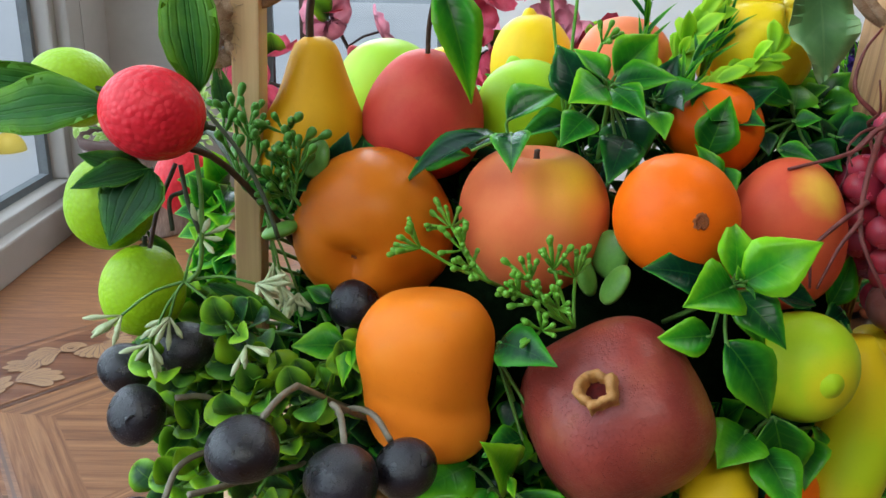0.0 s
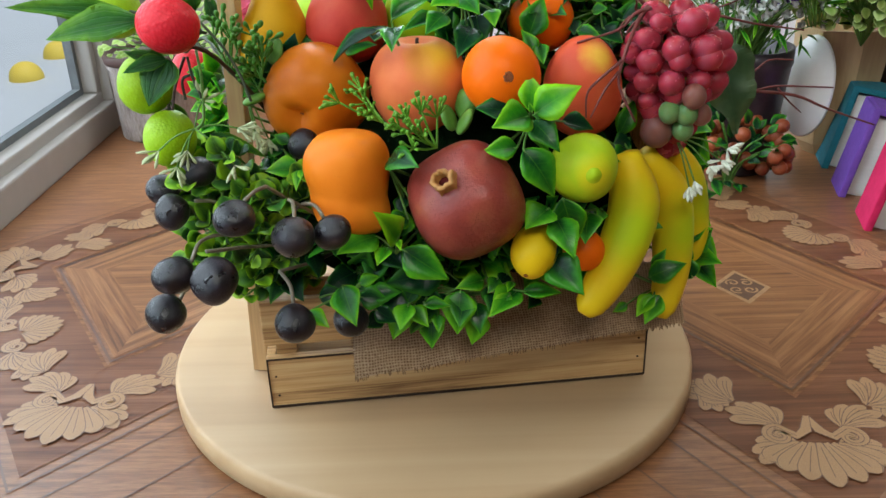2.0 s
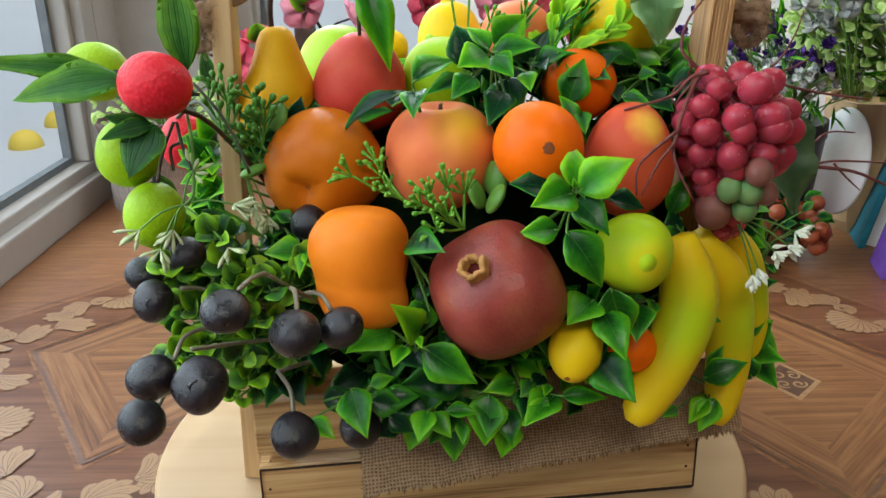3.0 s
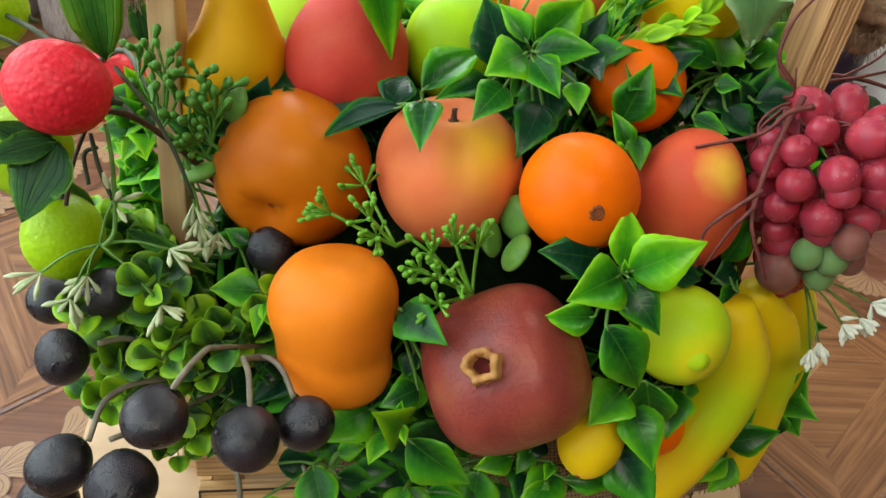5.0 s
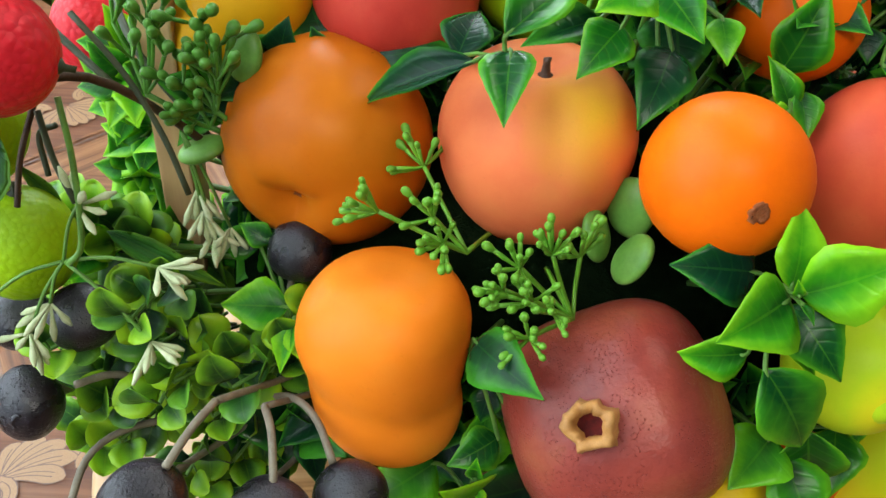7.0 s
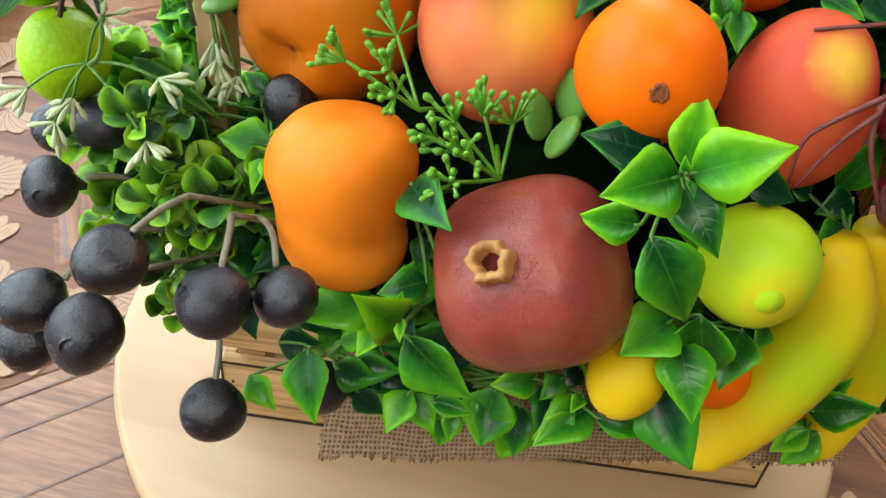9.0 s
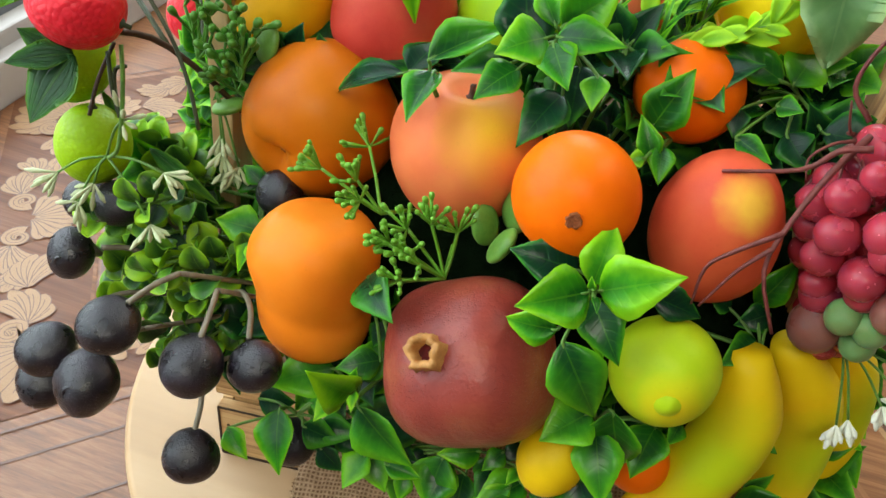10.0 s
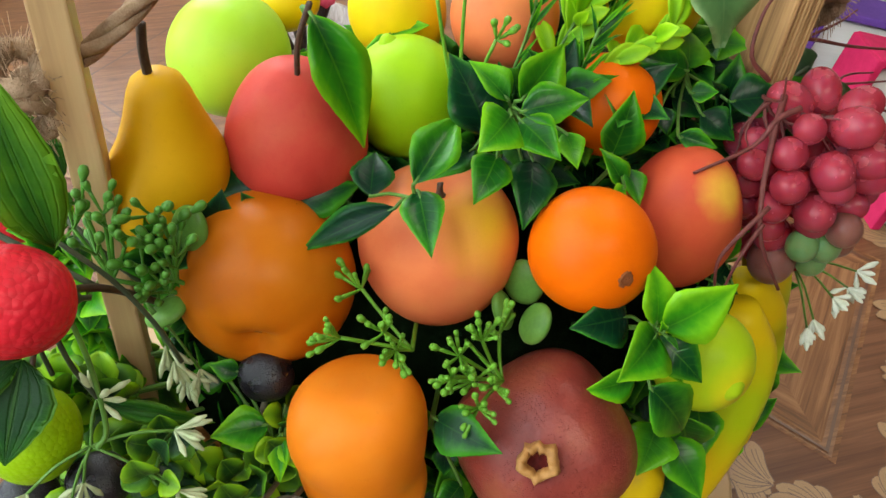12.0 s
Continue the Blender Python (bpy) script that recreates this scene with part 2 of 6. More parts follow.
LEAF_LIME = leaf_paint("round_leaf_lime", (0.015, 0.07, 0.010), (0.15, 0.35, 0.012), (0.30, 0.54, 0.014), 0.36, 3.0, spec=0.35)
STEM_GREEN = plain("green_stem", (0.05, 0.13, 0.02), (0.13, 0.28, 0.04), 0.45, 120)
STEM_DARK = plain("dark_stem", (0.02, 0.035, 0.015), (0.05, 0.06, 0.025), 0.5, 120)
STEM_GREY = plain("grey_stem", (0.12, 0.10, 0.07), (0.24, 0.21, 0.15), 0.55, 150)
BUD = plain("green_bud", (0.075, 0.23, 0.015), (0.17, 0.39, 0.03), 0.4, 140)
SUCCULENT = plain("succulent_green", (0.08, 0.22, 0.03), (0.17, 0.35, 0.06), 0.35, 60)
BLOOM_WHITE = plain("cream_petal", (0.34, 0.42, 0.20), (0.60, 0.64, 0.42), 0.5, 200, 0.2)
BLOOM_PURE = plain("white_bell_petal", (0.62, 0.66, 0.52), (0.80, 0.82, 0.72), 0.5, 200, 0.2)
TWIG = plain("red_brown_twig", (0.07, 0.014, 0.012), (0.19, 0.042, 0.036), 0.5, 200)
BROWN = plain("brown_stalk", (0.03, 0.016, 0.01), (0.09, 0.05, 0.03), 0.6, 300)
CALYX = plain("dried_calyx", (0.30, 0.13, 0.03), (0.56, 0.29, 0.09), 0.55, 180, bump=0.6)
CALYX_SHADED = plain("calyx_shaded_inside", (0.02, 0.002, 0.002), (0.13, 0.010, 0.008), 0.6, 400, 0.1, bump=0.8)
SCAR = plain("stalk_scar", (0.12, 0.028, 0.008), (0.36, 0.10, 0.02), 0.7, 900, bump=0.8)
# Near-black green that holds the shade of the gaps between fruit.
GAP_SHADE = plain("gap_shade", (0.002, 0.005, 0.002), (0.006, 0.013, 0.005), 0.95, 160, 0.0, 0.9, 0.004)
GRAPE, _nt, _b = material("grape_flesh", 0.32, spec=0.5)
_nt.links.new(ramp(_nt, noise_of(_nt, 30, 4), [(0.3, (0.42, 0.026, 0.060)), (0.7, (0.66, 0.10, 0.145))]), _b.inputs["Base Color"])
_b.inputs["Subsurface Weight"].default_value, _b.inputs["Subsurface Scale"].default_value = 0.55, 0.008
_b.inputs["Transmission Weight"].default_value, _b.inputs["IOR"].default_value = 0.42, 1.36
bumped(_nt, _b, noise_of(_nt, 500, 3), 0.25, 0.0003)
_nt.links.new(maths(_nt, "ADD", maths(_nt, "MULTIPLY", noise_of(_nt, 90, 4), 0.3), 0.10), _b.inputs["Roughness"])
GRAPE_GREEN, GRAPE_OLIVE = skin("green_grape", (0.09, 0.18, 0.06), (0.13, 0.23, 0.08), (0.17, 0.28, 0.11), 0.3, 30, sss=0.5), skin("olive_grape", (0.17, 0.045, 0.045), (0.20, 0.075, 0.060), (0.22, 0.11, 0.08), 0.3, 30, sss=0.5)
GRAPE_YELLOW = skin("yellow_grape", (0.74, 0.50, 0.006), (0.80, 0.57, 0.01), (0.84, 0.62, 0.02), 0.3, 30)
PLANK = wood("pine_plank", (0.15, 0.062, 0.022), (0.50, 0.30, 0.125), (0.62, 0.42, 0.205), "X", 1.0, 0.55, 1.7, 90)
PLANK_Z = wood("pine_post", (0.32, 0.18, 0.08), (0.52, 0.34, 0.165), (0.60, 0.42, 0.22), "Z", 1.0, 0.55, 0.8, 45)
PLANK_GROOVED = wood("brushed_pine", (0.12, 0.05, 0.02), (0.40, 0.22, 0.09), (0.58, 0.37, 0.17), "Z", 1.0, 0.6, 1.5, 60)
BOARD = wood("birch_board", (0.34, 0.215, 0.115), (0.43, 0.285, 0.155), (0.49, 0.345, 0.20), "X", 0.5, 0.42, 0.9, 14)
BURNT = plain("scorched_edge", (0.012, 0.007, 0.004), (0.06, 0.03, 0.015), 0.8, 120)


def weave():
    m, nt, b = material("burlap", 0.9, spec=0.1)
    u, v = split_uv(nt)
    wob = maths(nt, "MULTIPLY", noise_of(nt, 60, 3), 0.012)
    a = maths(nt, "SINE", maths(nt, "MULTIPLY", maths(nt, "ADD", u, wob), 880.0))
    c = maths(nt, "SINE", maths(nt, "MULTIPLY", maths(nt, "ADD", v, wob), 840.0))
    h = maths(nt, "MAXIMUM", maths(nt, "MULTIPLY", a, maths(nt, "ADD", noise_of(nt, 400, 2), 0.4)), c)
    f = maths(nt, "ADD", maths(nt, "MULTIPLY", h, 0.26), maths(nt, "ADD", maths(nt, "MULTIPLY", noise_of(nt, 300, 3), 0.55), 0.06))
    nt.links.new(ramp(nt, f, [(0.1, (0.20, 0.12, 0.065)), (0.42, (0.47, 0.32, 0.195)), (0.66, (0.68, 0.51, 0.34))]), b.inputs["Base Color"])
    bumped(nt, b, h, 0.5, 0.0006)
    return m


BURLAP = weave()
JUTE = plain("jute_rope", (0.22, 0.13, 0.075), (0.50, 0.35, 0.23), 0.95, 160, 0.1, 0.9, 0.002)
PVC = plain("white_window_plastic", (0.33, 0.30, 0.275), (0.40, 0.37, 0.345), 0.35, 3, 0.5, 0.03)
GASKET = plain("grey_gasket", (0.10, 0.11, 0.12), (0.16, 0.17, 0.18), 0.6, 40)
PLASTER = plain("grey_plaster", (0.38, 0.35, 0.33), (0.45, 0.42, 0.40), 0.9, 5, 0.2, 0.2, 0.002)
# Plaster for unseen surfaces only, darkened to cut bounced light.
PLASTER_DIM = plain("dimmed_plaster", (0.19, 0.175, 0.16), (0.24, 0.225, 0.21), 0.9, 4, 0.2, 0.15, 0.002)
BROWN_FRAME = plain("brown_frame", (0.06, 0.03, 0.025), (0.11, 0.06, 0.05), 0.5, 20)
ASPHALT = plain("wet_paving", (0.50, 0.51, 0.52), (0.60, 0.61, 0.625), 0.6, 0.6, 0.4, 0.3, 0.004)
YELLOW_PAINT = plain("yellow_paint", (0.72, 0.50, 0.06), (0.80, 0.60, 0.10), 0.6, 8)
FACADE = plain("pale_facade", (0.62, 0.64, 0.66), (0.72, 0.74, 0.76), 0.9, 2)

GLASS, _nt, _b = material("window_glass", 0.02)
_b.inputs["Transmission Weight"].default_value, _b.inputs["IOR"].default_value = 1.0, 1.02

# ---- building tools ----


def part(name, bm, mat, parent=None, label="", smooth=True, m=None):
    bmesh.ops.recalc_face_normals(bm, faces=bm.faces)
    me = bpy.data.meshes.new(name)
    bm.to_mesh(me)
    bm.free()
    for mm in (mat if isinstance(mat, tuple) else (mat,)):
        me.materials.append(mm)
    if smooth:
        me.shade_smooth()
    ob = new(name, me)
    if parent:
        ob.parent = parent
    if m is not None:
        ob.matrix_basis = m
    if label:
        ob["label"] = label
    return ob


def thing(name, m, label, category, group="", kind=""):
    ob = new(name)
    ob.empty_display_size = 0.02
    ob.matrix_basis = m
    return tagged(ob, label, category, group, kind)


def towards(direction, at, spin=0.0):
    """A pose at a place whose z axis points along a direction."""
    if Vector(direction).normalized().z > 0.9999:
        return Matrix.Translation(at) @ Matrix.Rotation(radians(spin), 4, "Z")
    q = Vector(direction).normalized().to_track_quat("Z", "Y").to_matrix().to_4x4()
    return Matrix.Translation(at) @ q @ Matrix.Rotation(radians(spin), 4, "Z")


def box(bm, size, at=(0, 0, 0), bevel=0.0, m=None):
    mm = (m or Matrix()) @ Matrix.Translation(at) @ Matrix.Diagonal((*size, 1))
    made = bmesh.ops.create_cube(bm, size=1, matrix=mm)
    if bevel:
        edges = list({e for v in made["verts"] for e in v.link_edges})
        bmesh.ops.bevel(bm, geom=edges, offset=bevel, segments=2, affect="EDGES", profile=0.6)
    return bm


def block(name, size, at, mat, parent=None, bevel=0.0, label=""):
    return part(name, box(bmesh.new(), size, at, bevel), mat, parent, label, smooth=False)


def round_body(profile, seg=36, shape=None):
    """A turned body from (radius, height) pairs, then shaped by a function of direction and place."""
    bm = bmesh.new()
    rings = []
    for r, z in profile:
        if r < 1e-5:
            rings.append([bm.verts.new((0, 0, z))])
        else:
            rings.append([bm.verts.new((r * math.cos(2 * math.pi * i / seg), r * math.sin(2 * math.pi * i / seg), z)) for i in range(seg)])
    for a, b in zip(rings, rings[1:]):
        for i in range(seg):
            j = (i + 1) % seg
            q = [a[0], b[i], b[j]] if len(a) == 1 else [a[i], a[j], b[0]] if len(b) == 1 else [a[i], a[j], b[j], b[i]]
            bm.faces.new(q)
    if shape:
        for v in bm.verts:
            v.co = Vector(shape(v.co))
    return bm


def egg(r, top, bottom, n=22, power=1.0, taper=0.0):
    """Profile of an egg: radius r, top and bottom heights; taper narrows the top."""
    out = []
    for i in range(n + 1):
        a = -math.pi / 2 + math.pi * i / n
        s = math.sin(a)
        c = max(0.0, math.cos(a)) ** power
        out.append((0.0 if i in (0, n) else r * c * (1 - taper * s), (top if s > 0 else bottom) * s))
    return out


def lumpy(amount, scale, seed=0.0):
    def shape(co):
        n = noise.noise(co * scale + Vector((seed, seed * 1.7, 0)))
        return co * (1 + amount * n)
    return shape


def tube(bm, points, radii, seg=7, cap=True):
    """A bent rod through points with a radius at each."""
    pts = [Vector(p) for p in points]
    if isinstance(radii, (int, float)):
        radii = [radii] * len(pts)
    rings, side = [], None
    for i, p in enumerate(pts):
        d = (pts[min(i + 1, len(pts) - 1)] - pts[max(i - 1, 0)]).normalized()
        if side is None:
            side = d.orthogonal().normalized()
        side = (side - d * side.dot(d)).normalized()
        up = d.cross(side)
        rings.append([bm.verts.new(p + radii[i] * (math.cos(2 * math.pi * k / seg) * side + math.sin(2 * math.pi * k / seg) * up)) for k in range(seg)])
    for a, b in zip(rings, rings[1:]):
        for k in range(seg):
            j = (k + 1) % seg
            bm.faces.new([a[k], a[j], b[j], b[k]])
    if cap:
        bm.faces.new(rings[0][::-1])
        bm.faces.new(rings[-1])
    return bm


def curve(points, n=12):
    """A smooth line through points (Catmull-Rom)."""
    p = [Vector(q) for q in points]
    p = [2 * p[0] - p[1]] + p + [2 * p[-1] - p[-2]]
    out = []
    steps = max(1, n // (len(p) - 3))
    for i in range(1, len(p) - 2):
        for k in range(steps):
            t = k / steps
            a, b, c, d = p[i - 1:i + 3]
            out.append(0.5 * (2 * b + (c - a) * t + (2 * a - 5 * b + 4 * c - d) * t * t + (3 * b - a - 3 * c + d) * t ** 3))
    out.append(p[-2])
    return out


LEAF_BEND = {}


def leaf_mesh(name, mat, length=0.036, width=0.022, fold=0.25, curl=0.3, widest=0.42, point=1.25, twist=0.0, wave=0.0, rows=9, sharp=1.0, notch=0.0):
    """A leaf of its own thickness that lies along +Y from its base, face to +Z, folded at the rib, curled back to the tip."""
    bm = bmesh.new()
    uvs = bm.loops.layers.uv.new("leaf")
    across = (-1.0, -0.55, 0.0, 0.55, 1.0)
    top, under, place = [], [], {}
    for i in range(rows + 1):
        t = 1 - (1 - i / rows) ** (1.7 if notch else 1.0)
        if t < widest:
            w = math.sin(0.5 * math.pi * t / widest) ** 0.75
        else:
            w = max(0.0, 1 - ((t - widest) / (1 - widest)) ** point) ** sharp
        w = max(w, 0.03) * width / 2 * (1 + (0.018 if i % 2 else -0.018))
        ang = -curl * t
        y, z = length * t * math.cos(ang * 0.6), length * t * math.sin(ang * 0.6)
        a_row, b_row = [], []
        for u in across:
            x = u * w
            lift = fold * abs(x) + wave * width * math.sin(t * 15 + 2 * u) * abs(u)
            tw = twist * t
            back = notch * length * (1 - abs(u)) * max(0.0, (t - 0.6) / 0.4) ** 2
            p = Vector((x * math.cos(tw) - lift * math.sin(tw), y - back, z + x * math.sin(tw) + lift * math.cos(tw)))
            va, vb = bm.verts.new(p), bm.verts.new(p - Vector((0, 0, 0.0007 * (1.05 - abs(u)))))
            place[va] = place[vb] = ((u + 1) / 2, t)
            a_row.append(va), b_row.append(vb)
        top.append(a_row), under.append(b_row)
    for i in range(rows):
        for k in range(4):
            bm.faces.new([top[i][k], top[i][k + 1], top[i + 1][k + 1], top[i + 1][k]])
            bm.faces.new([under[i][k + 1], under[i][k], under[i + 1][k], under[i + 1][k + 1]])
        for k in (0, 4):
            bm.faces.new([top[i][k], top[i + 1][k], under[i + 1][k], under[i][k]])
    bm.faces.new([top[0][k] for k in range(5)] + [under[0][k] for k in range(4, -1, -1)])
    bm.faces.new([top[-1][k] for k in range(5)] + [under[-1][k] for k in range(4, -1, -1)])
    for f in bm.faces:
        for loop in f.loops:
            loop[uvs].uv = place[loop.vert]
    bmesh.ops.recalc_face_normals(bm, faces=bm.faces)
    me = bpy.data.meshes.new(name)
    bm.to_mesh(me)
    bm.free()
    me.materials.append(mat)
    me.shade_smooth()
    LEAF_BEND[me.name] = (0.6 * curl, length)
    return me


def leaf_pose(base, tip, face):
    """A pose with +Y from base to tip and +Z as near to face as it can be."""
    y = (Vector(tip) - Vector(base)).normalized()
    x = y.cross(Vector(face)).normalized()
    z = x.cross(y)
    m = Matrix((x, y, z)).transposed().to_4x4()
    m.translation = base
    return m


def leaves_of(kind, mats, length, width, **more):
    return [leaf_mesh(kind, mat, length * k, width * k, fold, curl, **more) for mat in mats for k, fold, curl in ((1.0, 0.32, 0.50), (0.92, 0.20, 0.75), (1.04, 0.46, 0.30))]


BROAD = leaves_of("leaf", (LEAF, LEAF_LIGHT, LEAF_DARK), 0.036, 0.0256, widest=0.42, point=1.18, rows=14)
LONG = leaf_mesh("leaf", LEAF_LONG, 0.075, 0.032, 0.22, 0.35, 0.4, 1.5, wave=0.03, rows=14)
SMALL = leaves_of("leaf", (LEAF_ROUND, LEAF_LIME), 0.015, 0.0150, widest=0.52, point=2.0, rows=9, sharp=0.5, notch=0.13)


def put_leaf(mesh, parent, base, tip, face, width=1.0):
    """One leaf between two places of the parent's space; the blade arches, the tip ends at its place."""
    ob = new("leaf", mesh)
    ob.parent = parent
    bend, own = LEAF_BEND[mesh.name]
    k = (Vector(tip) - Vector(base)).length / own
    ob.matrix_basis = leaf_pose(base, tip, face) @ Matrix.Rotation(bend, 4, "X") @ Matrix.Diagonal((k * width, k, k, 1))
    return ob


# ---- the room ----
WALL_X, BACK_Y = -0.575, 1.55


def floor_material():
    m, nt, b = material("printed_vinyl", 0.32, spec=0.7)
    g = nt.nodes.new("ShaderNodeMapping")
    g.inputs["Scale"].default_value = (5, 60, 5)
    nt.links.new(coords(nt), g.inputs[0])
    w = noise_of(nt, 2.2, 6, 0.65, g.outputs[0], 1.2)
    f = noise_of(nt, 16, 4, 0.6, g.outputs[0])
    t = maths(nt, "ADD", maths(nt, "MULTIPLY", w, 0.7), maths(nt, "MULTIPLY", f, 0.3))
    nt.links.new(ramp(nt, t, [(0.3, (0.075, 0.026, 0.010)), (0.5, (0.195, 0.078, 0.029)), (0.7, (0.32, 0.150, 0.064))]), b.inputs["Base Color"])
    bumped(nt, b, t, 0.08, 0.0006)
    return m


VINYL = floor_material()
floor = part("floor", box(bmesh.new(), (4.9, 4.72, 0.04), (1.80, -0.66, -0.02)), VINYL, smooth=False)
tagged(floor, "brown printed vinyl floor with parquet pattern", "floor", kind="structure")

# turned board under the planter
BOARD_AT, BOARD_R = (0.053, 0.535), 0.262
bm = round_body([(0, 0.0), (BOARD_R - 0.004, 0.0), (BOARD_R, 0.004), (BOARD_R, 0.019), (BOARD_R - 0.002, 0.023), (BOARD_R - 0.005, 0.025), (0, 0.025)], 120)
turntable = part("round_board", bm, BOARD, m=Matrix.Translation((*BOARD_AT, 0)))
tagged(turntable, "round pale birch board lying on the floor", "board")

# ---- planter ----
BOX = Matrix.Translation((-0.093, 0.406, 0.025)) @ Matrix.Rotation(radians(6.4), 4, "Z")
L, D = 0.349, 0.165
planter = thing("planter_box", BOX, "pine slat planter box with scorched edges, on a round board", "planter")
for y in (0.004, D - 0.004):
    block("slat", (L, 0.008, 0.052), (L / 2, y, 0.027), PLANK, planter, 0.0012)
    block("slat", (L, 0.008, 0.044), (L / 2, y, 0.088), PLANK, planter, 0.0012)
for x in (0.004, L - 0.004):
    block("end_slat", (0.0079, D - 0.018, 0.052), (x, D / 2, 0.027), PLANK, planter, 0.0012)
    block("end_slat", (0.0079, D - 0.018, 0.044), (x, D / 2, 0.088), PLANK, planter, 0.0012)
    for y in (0.018, D - 0.018):
        block("corner_batten", (0.018, 0.018, 0.105), (x + (0.014 if x < 0.1 else -0.014), y, 0.055), PLANK, planter, 0.001)
block("bottom", (L - 0.018, D - 0.018, 0.006), (L / 2, D / 2, 0.006), PLANK, planter)

# two posts on the ends, with a jute rope arch knotted through them
def leaning_block(name, base, top, size, mat, parent, bevel=0.0012):
    base, top = Vector(base), Vector(top)
    m = towards(top - base, base)
    z = m.to_3x3().col[2]
    x = (Vector((1, 0, 0)) - z * z.x).normalized()
    y = z.cross(x)
    m = Matrix((x, y, z)).transposed().to_4x4()
    m.translation = base
    h = (top - base).length
    return part(name, box(bmesh.new(), (*size, h), (0, 0, h / 2), bevel), mat, parent, smooth=False, m=m)


handle = thing("basket_handle", Matrix(), "two pine posts joined by a knotted jute rope handle", "handle")
post_l = leaning_block("post", (-0.1145, 0.478, 0.028), (-0.0950, 0.463, 0.452), (0.0145, 0.023), PLANK_Z, handle)
post_r = leaning_block("post", (0.226, 0.492, 0.07), (0.2540, 0.490, 0.447), (0.0165, 0.042), PLANK_GROOVED, handle)
for k in range(7):
    x = -0.0065 + k * 0.0022
    part("ridge", box(bmesh.new(), (0.0011, 0.0016, 0.36), (x, -0.0212, 0.19), 0.0003), PLANK_GROOVED, post_r, smooth=False)


def rope(name, points, r, parent, strands=3, turns=26.0):
    """Twisted rope: strands wound round a line."""
    line = curve(points, 90)
    bm = bmesh.new()
    for s in range(strands):
        pts = []
        for i, p in enumerate(line):
            d = (line[min(i + 1, len(line) - 1)] - line[max(i - 1, 0)]).normalized()
            a = d.cross(Vector((0.3, 1, 0.2))).normalized()
            b = d.cross(a)
            t = turns * i / len(line) + 2 * math.pi * s / strands
            pts.append(p + 0.55 * r * (math.cos(t) * a + math.sin(t) * b))
        tube(bm, pts, r * 0.62, 8)
    return part(name, bm, JUTE, parent)


rope("rope", [(-0.106, 0.464, 0.417), (-0.085, 0.464, 0.422), (-0.052, 0.470, 0.446), (0.0, 0.476, 0.480), (0.08, 0.482, 0.498), (0.15, 0.486, 0.476), (0.205, 0.488, 0.443), (0.245, 0.49, 0.413), (0.272, 0.492, 0.405)], 0.0044, handle)
for at, size in (((-0.1135, 0.460, 0.408), 1.0), ((0.279, 0.494, 0.398), 1.0)):
    knot = bmesh.new()
    for k in range(7):
        turn = Matrix.Rotation(k * 0.9, 3, "X") @ Matrix.Rotation(k * 1.3 + 0.4, 3, "Z")
        lift = Vector((0, 0, 0.011 * math.sin(k * 2.1)))
        ring = [turn @ Vector((0.0095 * math.cos(2 * math.pi * i / 16), 0.0095 * math.sin(2 * math.pi * i / 16), 0.003 * math.sin(4 * math.pi * i / 16))) * size + lift for i in range(17)]
        tube(knot, ring, [0.0042 * size * (1 + 0.10 * math.sin(i * 2.6)) for i in range(17)], 8)
    for i in range(420):
        d = Vector((random.gauss(0, 1), random.gauss(0, 1), random.gauss(0, 1))).normalized()
        p = Vector((d.x * 0.0125, d.y * 0.0125, d.z * 0.020)) * size
        q = p * random.uniform(1.05, 1.5) + Vector((random.uniform(-1, 1), random.uniform(-1, 1), random.uniform(-1, 1))) * 0.004
        tube(knot, [p * 0.8, p, (p + q) / 2 + Vector((0, 0, 0.001)), q], 0.0002, 3, cap=False)
    part("knot", knot, JUTE, handle, m=Matrix.Translation(at))

# stiff burlap strip that stands off the front rim
bm = bmesh.new()
uvs = bm.loops.layers.uv.new("cloth")
NX, NZ = 60, 20


def cloth_at(u, v):
    x = 0.079 + 0.294 * u
    edge_y = -0.072 + 0.048 * u + 0.0014 * noise.noise(Vector((u * 9, 0, 0)))
    edge_z = 0.0715 - 0.003 * u + 0.0012 * noise.noise(Vector((u * 7, 4, 0)))
    y = 0.006 + (edge_y - 0.006) * v
    z = 0.117 + (edge_z - 0.117) * v ** 1.25 + 0.0015 * noise.noise(Vector((u * 8, v * 3, 1))) * v
    return Vector((x, y, z))


grid = []
for i in range(NX + 1):
    col = []
    for k in range(NZ + 1):
        u, v = i / NX, k / NZ
        col.append((bm.verts.new(cloth_at(u, v)), (0.85 * u, 0.26 * v)))
    grid.append(col)
for i in range(NX):
    for k in range(NZ):
        q = [grid[i][k], grid[i + 1][k], grid[i + 1][k + 1], grid[i][k + 1]]
        f = bm.faces.new([c[0] for c in q])
        for loop, c in zip(f.loops, q):
            loop[uvs].uv = c[1]
bmesh.ops.solidify(bm, geom=list(bm.faces), thickness=0.0012)
cloth = part("burlap_strip", bm, BURLAP, m=BOX.copy())
tagged(cloth, "coarse brown burlap strip standing off the planter front", "burlap")
fringe = bmesh.new()
for i in range(200):
    u = random.random()
    p = cloth_at(u, 0.985)
    tube(fringe, [p, cloth_at(u, 1.0) + Vector((random.uniform(-0.001, 0.001), -0.001, -random.uniform(0.0, 0.003)))], 0.0004, 3, cap=False)
for i in range(40):
    v = random.random()
    p = cloth_at(0.004, v)
    tube(fringe, [p, p + Vector((-random.uniform(0.001, 0.003), 0, -0.0006))], 0.0004, 3, cap=False)
part("fringe", fringe, BURLAP, cloth)

